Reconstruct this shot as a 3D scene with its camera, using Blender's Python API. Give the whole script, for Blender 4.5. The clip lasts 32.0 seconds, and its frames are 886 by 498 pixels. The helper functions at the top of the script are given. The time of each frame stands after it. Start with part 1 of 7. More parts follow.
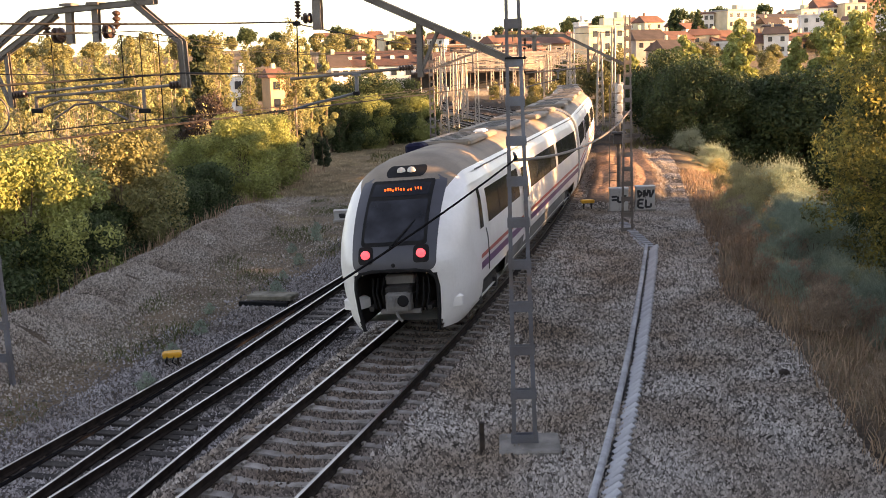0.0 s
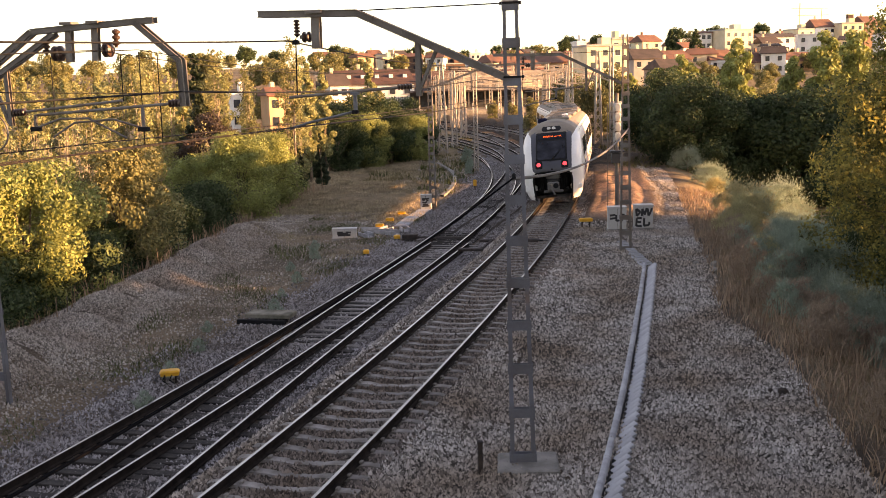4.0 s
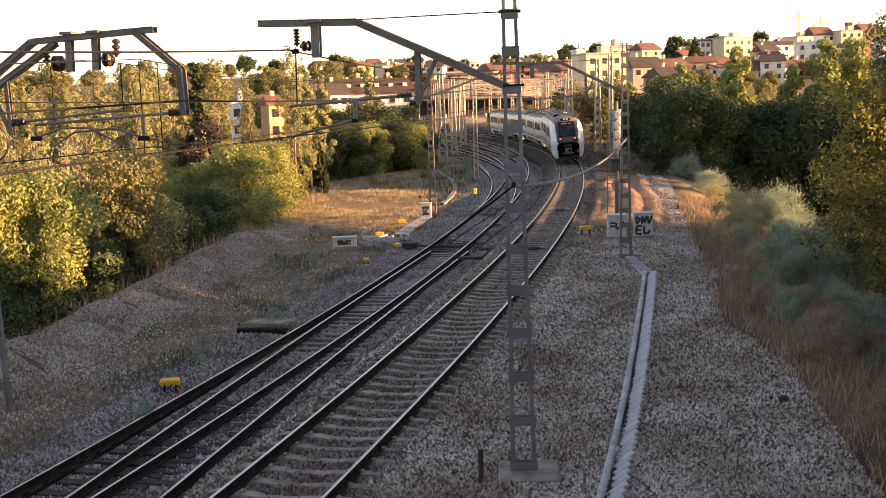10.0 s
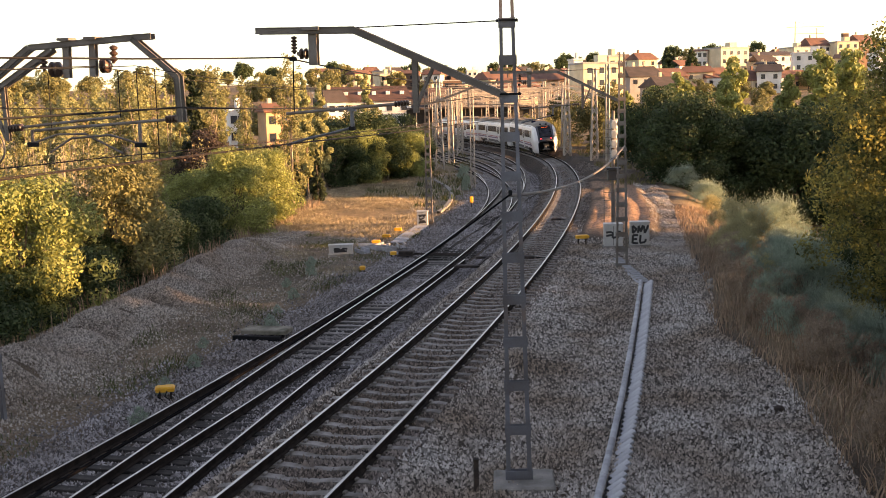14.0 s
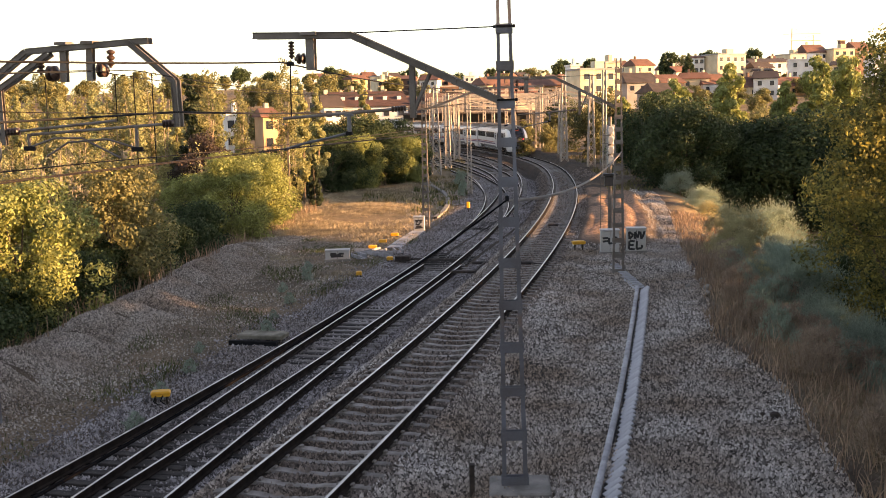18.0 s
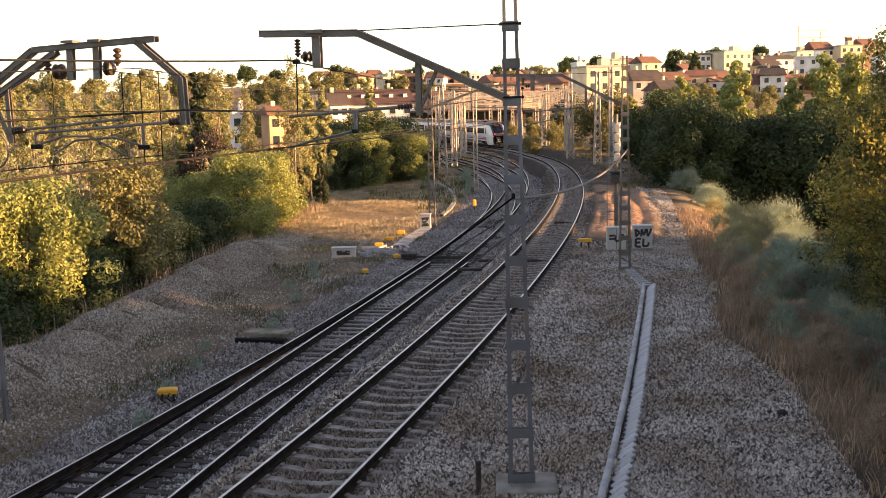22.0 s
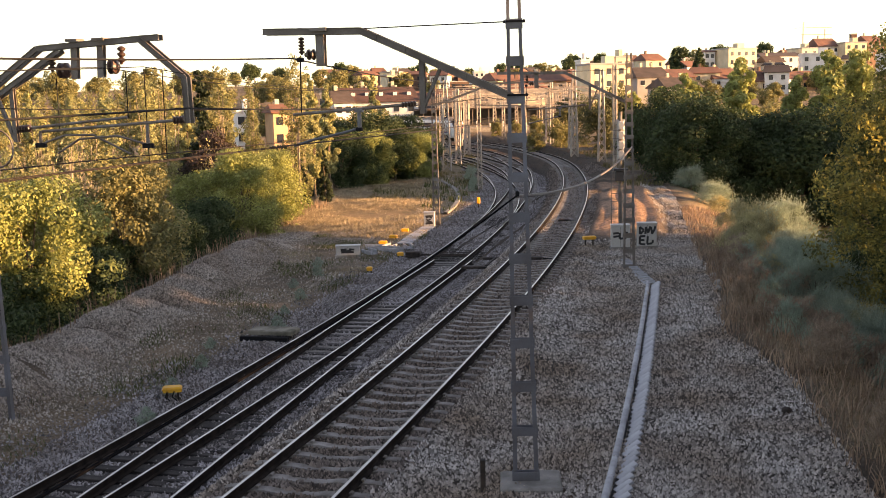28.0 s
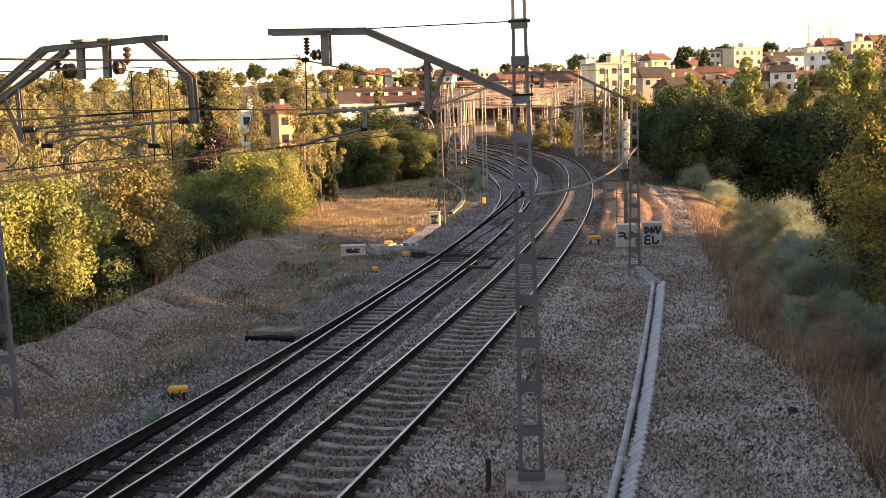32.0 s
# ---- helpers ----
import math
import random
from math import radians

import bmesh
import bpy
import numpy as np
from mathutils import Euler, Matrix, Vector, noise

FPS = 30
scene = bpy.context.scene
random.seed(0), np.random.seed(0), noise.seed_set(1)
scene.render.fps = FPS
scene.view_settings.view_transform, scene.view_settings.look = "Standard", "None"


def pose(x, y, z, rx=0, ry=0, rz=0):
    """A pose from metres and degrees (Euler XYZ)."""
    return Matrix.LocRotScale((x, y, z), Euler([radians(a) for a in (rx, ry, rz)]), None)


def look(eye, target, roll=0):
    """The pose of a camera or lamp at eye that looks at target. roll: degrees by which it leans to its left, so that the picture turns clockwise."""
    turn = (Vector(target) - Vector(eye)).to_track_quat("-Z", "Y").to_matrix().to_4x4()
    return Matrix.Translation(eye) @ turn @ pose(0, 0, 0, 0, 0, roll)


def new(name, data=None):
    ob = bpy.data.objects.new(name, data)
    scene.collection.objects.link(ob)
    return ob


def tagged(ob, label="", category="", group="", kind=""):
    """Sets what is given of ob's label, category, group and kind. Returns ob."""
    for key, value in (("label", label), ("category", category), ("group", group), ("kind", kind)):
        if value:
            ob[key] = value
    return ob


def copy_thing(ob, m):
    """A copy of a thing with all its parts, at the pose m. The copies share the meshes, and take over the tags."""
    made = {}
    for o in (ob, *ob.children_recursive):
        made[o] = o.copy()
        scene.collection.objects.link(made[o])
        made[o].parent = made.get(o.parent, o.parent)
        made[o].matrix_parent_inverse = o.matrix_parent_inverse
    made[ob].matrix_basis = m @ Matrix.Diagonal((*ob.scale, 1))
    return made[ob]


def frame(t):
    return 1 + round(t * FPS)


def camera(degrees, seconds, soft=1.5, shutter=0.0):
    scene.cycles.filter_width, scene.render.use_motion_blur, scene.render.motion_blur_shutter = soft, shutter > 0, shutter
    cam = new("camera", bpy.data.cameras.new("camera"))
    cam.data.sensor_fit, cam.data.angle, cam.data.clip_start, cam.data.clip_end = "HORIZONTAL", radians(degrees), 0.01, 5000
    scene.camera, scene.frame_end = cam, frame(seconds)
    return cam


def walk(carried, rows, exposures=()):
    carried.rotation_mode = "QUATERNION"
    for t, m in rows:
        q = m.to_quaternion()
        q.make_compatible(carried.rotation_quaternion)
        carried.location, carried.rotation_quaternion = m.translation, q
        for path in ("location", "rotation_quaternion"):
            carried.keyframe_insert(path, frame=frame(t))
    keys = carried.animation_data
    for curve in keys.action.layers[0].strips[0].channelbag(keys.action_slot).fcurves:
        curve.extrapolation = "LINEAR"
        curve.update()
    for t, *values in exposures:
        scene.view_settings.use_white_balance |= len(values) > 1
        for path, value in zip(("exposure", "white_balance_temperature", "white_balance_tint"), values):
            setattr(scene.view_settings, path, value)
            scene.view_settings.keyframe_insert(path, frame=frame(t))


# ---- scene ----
# ---------------------------------------------------------------- camera
cam = camera(45.06, 32.0, soft=0.35)
EYE = (0.0, 0.0, 6.17)
# seconds, pitch, roll, yaw of the hand-held camera on the footbridge
PATH = [
    (0, -9.807, 1.632, -0.129), (0.5, -9.988, 1.678, -0.126), (1, -9.745, 1.609, 0.052),
    (1.5, -9.558, 1.571, -0.093), (2, -9.365, 1.588, -0.025), (2.5, -9.255, 1.589, -0.027),
    (3, -9.273, 1.655, -0.145), (3.5, -9.080, 1.456, -0.118), (4, -8.828, 1.566, -0.208),
    (4.5, -8.434, 1.379, -0.126), (6.5, -8.188, 1.319, 0.001), (7, -8.361, 1.377, -0.277),
    (7.5, -8.240, 1.401, -0.359), (8, -8.161, 1.497, -0.249), (8.5, -8.160, 1.512, -0.210),
    (9, -8.174, 1.460, -0.161), (9.5, -8.040, 1.584, -0.146), (10, -8.382, 1.716, -0.225),
    (10.5, -8.427, 1.656, -0.082), (11, -8.319, 1.615, -0.268), (11.5, -8.146, 1.475, -0.500),
    (12, -7.847, 1.440, -0.516), (12.5, -7.796, 1.491, -0.571), (13, -7.882, 1.543, -0.330),
    (13.5, -7.826, 1.495, -0.332), (14, -7.947, 1.384, -0.378), (14.5, -8.076, 1.383, -0.369),
    (16.5, -7.623, 1.203, -0.596), (17, -7.777, 1.177, -0.641), (17.5, -7.767, 1.223, -0.557),
    (18, -7.664, 1.176, -0.534), (18.5, -7.625, 1.261, -0.608), (19, -7.627, 1.259, -0.472),
    (19.5, -7.805, 1.293, -0.406), (20, -7.712, 1.313, -0.401), (20.5, -7.731, 1.383, -0.435),
    (21, -7.697, 1.402, -0.417), (21.5, -7.815, 1.354, -0.410), (22, -7.781, 1.267, -0.207),
    (22.5, -7.643, 1.187, -0.249), (23, -7.531, 1.320, -0.247), (23.5, -7.484, 1.325, -0.235),
    (24, -7.564, 1.342, -0.230), (24.5, -7.690, 1.315, -0.278), (25, -7.815, 1.267, -0.211),
    (25.5, -7.845, 1.356, -0.117), (27.5, -7.958, 1.295, -0.018), (28, -7.890, 1.379, -0.000),
    (28.5, -7.991, 1.435, -0.113), (29, -7.938, 1.366, -0.040), (29.5, -7.889, 1.384, 0.044),
    (30, -7.905, 1.297, 0.047), (30.5, -8.021, 1.416, 0.088), (31, -7.982, 1.450, 0.150),
    (31.5, -7.898, 1.512, 0.268), (32, -7.887, 1.463, 0.274),
]
walk(cam, [(t, pose(*EYE, 90 + p, r, y)) for t, p, r, y in PATH],
     exposures=[(0.0, 2.44, 10200, 25), (1.0, 2.42, 11000, 30), (2.0, 2.28, 11000, 30), (4.0, 2.15, 10900, 30), (7.0, 2.03, 10100, 25), (32.0, 2.03, 10100, 25)])

# ---------------------------------------------------------------- light
SUN_AZ, SUN_EL = 102.0, 8.5          # clockwise from the +y axis, above the horizon
world = bpy.data.worlds.new("evening_sky")
scene.world = world
world.use_nodes = True
wn = world.node_tree
sky = wn.nodes.new("ShaderNodeTexSky")
sky.sky_type = "NISHITA"
sky.sun_disc = False
sky.sun_elevation = radians(SUN_EL)
sky.sun_rotation = radians(SUN_AZ)
sky.air_density, sky.dust_density, sky.ozone_density = 0.9, 0.4, 3.2
wn.nodes["Background"].inputs[1].default_value = 0.15
pale = wn.nodes.new("ShaderNodeHueSaturation")
pale.inputs["Saturation"].default_value = 0.8
wn.links.new(sky.outputs[0], pale.inputs["Color"])
wn.links.new(pale.outputs[0], wn.nodes["Background"].inputs[0])
sun_data = bpy.data.lights.new("sun", "SUN")
sun_data.energy, sun_data.angle, sun_data.color = 5.0, radians(0.55), (1.0, 0.70, 0.42)
sun = new("sun", sun_data)
sa, se = radians(SUN_AZ), radians(SUN_EL)
SUN_DIR = Vector((math.sin(sa) * math.cos(se), math.cos(sa) * math.cos(se), math.sin(se)))
sun.matrix_world = look(SUN_DIR * 200, (0, 0, 0))


# ---------------------------------------------------------------- materials
def mat(name, color, rough=0.7, metal=0.0, var=0.25, scale=6.0, color2=None, fine=60.0, bump=0.0, bump_scale=40.0,
        emit=None, strength=0.0, trans=0.0, obj_random=0.0, island_random=0.0, spec=0.5):
    """A node material: two scales of noise over a base colour, a bump, and a little variation from piece to piece."""
    m = bpy.data.materials.new(name)
    m.use_nodes = True
    nt = m.node_tree
    N, K = nt.nodes, nt.links
    b = N["Principled BSDF"]
    b.inputs["Roughness"].default_value = rough
    b.inputs["Metallic"].default_value = metal
    b.inputs["Specular IOR Level"].default_value = spec
    co = N.new("ShaderNodeTexCoord")
    n1 = N.new("ShaderNodeTexNoise")
    n1.inputs["Scale"].default_value = scale
    n1.inputs["Detail"].default_value = 5
    n2 = N.new("ShaderNodeTexNoise")
    n2.inputs["Scale"].default_value = fine
    n2.inputs["Detail"].default_value = 3
    for n in (n1, n2):
        K.new(co.outputs["Object"], n.inputs["Vector"])
    c2 = color2 or tuple(max(0.0, c * (1 - var * 1.6)) for c in color)
    ramp = N.new("ShaderNodeMapRange")
    ramp.inputs[1].default_value, ramp.inputs[2].default_value = 0.35, 0.65
    K.new(n1.outputs["Fac"], ramp.inputs[0])
    mix = N.new("ShaderNodeMix")
    mix.data_type = "RGBA"
    mix.inputs[6].default_value = (*color, 1)
    mix.inputs[7].default_value = (*c2, 1)
    K.new(ramp.outputs[0], mix.inputs[0])
    hsv = N.new("ShaderNodeHueSaturation")
    K.new(mix.outputs[2], hsv.inputs["Color"])
    val = N.new("ShaderNodeMath")
    val.operation = "MULTIPLY_ADD"
    val.inputs[1].default_value = var * 1.2
    val.inputs[2].default_value = 1 - var * 0.6
    K.new(n2.outputs["Fac"], val.inputs[0])
    last = val.outputs[0]
    for amount, node, sock in ((obj_random, "ShaderNodeObjectInfo", "Random"), (island_random, "ShaderNodeNewGeometry", "Random Per Island")):
        if amount:
            oi = N.new(node)
            r = N.new("ShaderNodeMath")
            r.operation = "MULTIPLY_ADD"
            r.inputs[1].default_value, r.inputs[2].default_value = amount * 2, 1 - amount
            K.new(oi.outputs[sock], r.inputs[0])
            mu = N.new("ShaderNodeMath")
            mu.operation = "MULTIPLY"
            K.new(last, mu.inputs[0])
            K.new(r.outputs[0], mu.inputs[1])
            last = mu.outputs[0]
    K.new(last, hsv.inputs["Value"])
    K.new(hsv.outputs["Color"], b.inputs["Base Color"])
    if bump:
        bn = N.new("ShaderNodeBump")
        bn.inputs["Strength"].default_value = bump
        bn.inputs["Distance"].default_value = 0.02
        n3 = N.new("ShaderNodeTexNoise")
        n3.inputs["Scale"].default_value = bump_scale
        n3.inputs["Detail"].default_value = 4
        K.new(co.outputs["Object"], n3.inputs["Vector"])
        K.new(n3.outputs["Fac"], bn.inputs["Height"])
        K.new(bn.outputs["Normal"], b.inputs["Normal"])
    if emit:
        b.inputs["Emission Color"].default_value = (*emit, 1)
        b.inputs["Emission Strength"].default_value = strength
    if trans:
        t = N.new("ShaderNodeBsdfTranslucent")
        K.new(hsv.outputs["Color"], t.inputs["Color"])
        ms = N.new("ShaderNodeMixShader")
        ms.inputs[0].default_value = trans
        K.new(b.outputs[0], ms.inputs[1])
        K.new(t.outputs[0], ms.inputs[2])
        K.new(ms.outputs[0], N["Material Output"].inputs[0])
    return m


def leaf(name, color, color2, trans=0.35, patches=0.55):
    return mat(name, color, 0.6, var=0.3, scale=patches, color2=color2, fine=9.0, trans=trans, island_random=0.3, spec=0.25)


M_STEEL = mat("galvanised_steel", (0.135, 0.145, 0.158), 0.55, 0.3, 0.3, 3.0, fine=50, bump=0.1)
M_STEEL_OLD = mat("weathered_steel", (0.17, 0.16, 0.15), 0.7, 0.15, 0.35, 2.5, color2=(0.12, 0.09, 0.07), fine=40)
# galvanised steel made paler and warmer, standing for low sun on far masts
M_STEEL_PALE = mat("sunlit_galvanised_steel", (0.42, 0.36, 0.30), 0.7, 0.1, 0.3, 1.5, color2=(0.26, 0.215, 0.175), fine=20)
M_BRACKET = mat("warm_grey_steel", (0.135, 0.118, 0.105), 0.6, 0.2, 0.35, 2.0, color2=(0.09, 0.075, 0.065), fine=40, bump=0.1)
M_RUST = mat("rusty_steel", (0.05, 0.035, 0.028), 0.85, 0.1, 0.4, 5.0, fine=70, bump=0.2)
M_RAIL_SIDE = mat("rusty_rail_side", (0.026, 0.019, 0.016), 0.9, 0.0, 0.35, 4.0, fine=60, bump=0.2, spec=0.1)
M_RAIL_TOP = mat("polished_rail_head", (0.50, 0.47, 0.45), 0.34, 1.0, 0.2, 1.0, fine=30)
M_CONCRETE = mat("weathered_concrete", (0.27, 0.25, 0.222), 0.9, 0, 0.3, 2.2, fine=40, bump=0.3, obj_random=0.12)
M_SLEEPER = mat("concrete_sleeper", (0.275, 0.255, 0.235), 0.92, 0, 0.4, 3.0, color2=(0.14, 0.122, 0.105), fine=50, bump=0.3, obj_random=0.2, island_random=0.2)
M_TIMBER = mat("tarred_timber", (0.032, 0.026, 0.022), 0.9, 0, 0.4, 4.0, fine=50, bump=0.4, obj_random=0.25, island_random=0.25)
M_LID = mat("trough_lid_concrete", (0.39, 0.40, 0.415), 0.9, 0, 0.22, 3.0, fine=40, bump=0.2, obj_random=0.12)
M_BLACK = mat("black_rubber", (0.012, 0.012, 0.013), 0.75, 0, 0.2, 8.0, spec=0.15)
M_WIRE = mat("copper_wire", (0.018, 0.012, 0.010), 0.7, 0.0, 0.2, 4.0, spec=0.2)
M_INSUL = mat("brown_porcelain", (0.06, 0.032, 0.025), 0.3, 0, 0.2, 8.0)
M_WHITE = mat("white_paint", (0.74, 0.74, 0.72), 0.4, 0, 0.08, 1.2, fine=20)
M_YELLOW = mat("yellow_plastic", (0.78, 0.37, 0.03), 0.5, 0, 0.15, 5.0)
M_GLASS_DARK = mat("tinted_glass", (0.012, 0.014, 0.018), 0.22, 0, 0.1, 2.0, spec=0.14)


def ground_material():
    """Crushed stone, bare earth and dry grass, laid out by a painted map of the zones."""
    m = bpy.data.materials.new("gravel_and_earth")
    m.use_nodes = True
    N, K = m.node_tree.nodes, m.node_tree.links
    b = N["Principled BSDF"]
    b.inputs["Roughness"].default_value = 0.95
    b.inputs["Specular IOR Level"].default_value = 0.2
    geo = N.new("ShaderNodeNewGeometry")
    zone = N.new("ShaderNodeVertexColor")
    zone.layer_name = "zone"
    sep = N.new("ShaderNodeSeparateColor")
    K.new(zone.outputs["Color"], sep.inputs[0])

    def noise_node(scale, detail=4):
        n = N.new("ShaderNodeTexNoise")
        n.inputs["Scale"].default_value, n.inputs["Detail"].default_value = scale, detail
        K.new(geo.outputs["Position"], n.inputs["Vector"])
        return n.outputs["Fac"]

    def mixed(fac, a, c):
        x = N.new("ShaderNodeMix")
        x.data_type = "RGBA"
        for sock, v in ((0, fac), (6, a), (7, c)):
            if isinstance(v, tuple):
                x.inputs[sock].default_value = (*v, 1)
            elif isinstance(v, float):
                x.inputs[sock].default_value = v
            else:
                K.new(v, x.inputs[sock])
        return x.outputs[2]

    def ranged(v, lo, hi):
        r = N.new("ShaderNodeMapRange")
        r.inputs[1].default_value, r.inputs[2].default_value = lo, hi
        K.new(v, r.inputs[0])
        return r.outputs[0]

    vor = N.new("ShaderNodeTexVoronoi")
    vor.inputs["Scale"].default_value = 16.0
    K.new(geo.outputs["Position"], vor.inputs["Vector"])
    stone = mixed(vor.outputs["Color"], (0.016, 0.014, 0.012), (0.085, 0.073, 0.06))
    # cells darken towards their edges: shade between stones put into the colour
    stone = mixed(ranged(vor.outputs["Distance"], 0.25, 0.75), stone, (0.018, 0.016, 0.014))
    stone = mixed(ranged(noise_node(0.5), 0.4, 0.7), stone, (0.075, 0.057, 0.043))
    stone = mixed(ranged(noise_node(0.16, 6), 0.45, 0.62), stone, (0.085, 0.062, 0.046))
    # the rusty bed gets the same shaded gaps in its colour
    rustier = mixed(ranged(vor.outputs["Distance"], 0.2, 0.8), (0.10, 0.072, 0.054), (0.022, 0.017, 0.014))
    stone = mixed(sep.outputs[2], stone, rustier)
    earth = mixed(ranged(noise_node(1.3), 0.35, 0.65), (0.17, 0.115, 0.072), (0.095, 0.074, 0.045))
    earth = mixed(ranged(noise_node(14.0), 0.45, 0.75), earth, (0.26, 0.215, 0.17))
    dry = mixed(ranged(noise_node(2.2), 0.35, 0.65), (0.30, 0.215, 0.125), (0.165, 0.125, 0.07))
    base = mixed(sep.outputs[0], earth, stone)
    base = mixed(sep.outputs[1], base, dry)
    clay = mixed(ranged(noise_node(1.1), 0.35, 0.65), (0.42, 0.25, 0.165), (0.27, 0.165, 0.11))
    clay = mixed(ranged(noise_node(7.0, 5), 0.45, 0.62), clay, (0.14, 0.09, 0.065))
    base = mixed(zone.outputs["Alpha"], base, clay)
    K.new(base, b.inputs["Base Color"])
    bn = N.new("ShaderNodeBump")
    bn.inputs["Strength"].default_value, bn.inputs["Distance"].default_value = 0.9, 0.05
    inv = N.new("ShaderNodeMath")
    inv.operation = "SUBTRACT"
    inv.inputs[0].default_value = 1.0
    K.new(vor.outputs["Distance"], inv.inputs[1])
    K.new(inv.outputs[0], bn.inputs["Height"])
    K.new(bn.outputs["Normal"], b.inputs["Normal"])
    return m


M_GROUND = ground_material()
M_STONE = mat("ballast_stone", (0.37, 0.339, 0.305), 0.95, 0, 0.3, 0.45, color2=(0.215, 0.165, 0.125), fine=30, island_random=0.76, spec=0.2)
# cable black lowered further, standing for the shade on its near span
M_CABLE = mat("shaded_cable_sheath", (0.010, 0.010, 0.011), 0.95, 0, 0.2, 8.0, spec=0.0)
M_MAST = mat("slate_grey_mast_paint", (0.125, 0.136, 0.162), 0.6, 0.0, 0.3, 1.2, color2=(0.072, 0.063, 0.06), fine=50, bump=0.1)
M_STONE_TAN = mat("tan_ballast_stone", (0.31, 0.275, 0.235), 0.95, 0, 0.3, 0.6, color2=(0.22, 0.18, 0.145), fine=30, island_random=0.65, spec=0.2)
M_STONE_RUST = mat("rusty_ballast_stone", (0.18, 0.15, 0.13), 0.95, 0, 0.3, 0.6, color2=(0.12, 0.09, 0.07), fine=30, island_random=0.76, spec=0.2)
M_STONE_DARK = mat("sooty_ballast_stone", (0.25, 0.235, 0.232), 0.95, 0, 0.3, 0.6, color2=(0.16, 0.142, 0.132), fine=30, island_random=0.76, spec=0.2)
M_BARK = mat("bark", (0.16, 0.12, 0.085), 0.95, 0, 0.4, 5.0, fine=30, bump=0.4)
M_LEAF_LIGHT = leaf("yellow_green_leaves", (0.31, 0.335, 0.118), (0.17, 0.20, 0.07), 0.32)
M_LEAF_GOLD = leaf("sunlit_yellow_leaves", (0.34, 0.335, 0.155), (0.20, 0.21, 0.095), 0.35)
M_LEAF_MID = leaf("olive_leaves", (0.23, 0.215, 0.093), (0.13, 0.13, 0.056), 0.3)
# yellow patches stand for sunlit clumps, near-black green for the shaded gaps
M_LEAF_ASH = leaf("sun_patched_leaves", (0.36, 0.31, 0.09), (0.038, 0.058, 0.024), 0.5, 1.3)
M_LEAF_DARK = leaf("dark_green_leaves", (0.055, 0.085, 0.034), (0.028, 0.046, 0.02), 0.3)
M_LEAF_BLUE = leaf("grey_green_scrub", (0.29, 0.36, 0.28), (0.19, 0.26, 0.20), 0.35)
M_LEAF_PINE = leaf("pine_needles", (0.028, 0.042, 0.018), (0.018, 0.028, 0.012), 0.1)
M_LEAF_PLUM = leaf("plum_leaves", (0.075, 0.05, 0.042), (0.04, 0.03, 0.026), 0.2)
M_BARK_PALE = mat("pale_bark", (0.36, 0.29, 0.21), 0.95, 0, 0.35, 4.0, fine=30, bump=0.3)
M_LEAF_DRY = leaf("bleached_shrub", (0.42, 0.385, 0.21), (0.28, 0.25, 0.13), 0.3)
M_DRY = mat("dry_grass", (0.38, 0.27, 0.19), 0.9, 0, 0.45, 0.7, color2=(0.20, 0.135, 0.098), fine=10, trans=0.3, island_random=0.35, spec=0.15)
M_WEED_DRY = mat("half_dry_weeds", (0.21, 0.165, 0.085), 0.9, 0, 0.4, 0.3, color2=(0.09, 0.10, 0.045), fine=10, trans=0.3, island_random=0.35, spec=0.15)
M_WEED = mat("green_weeds", (0.10, 0.12, 0.045), 0.9, 0, 0.3, 1.5, fine=10, trans=0.3, island_random=0.35, spec=0.15)


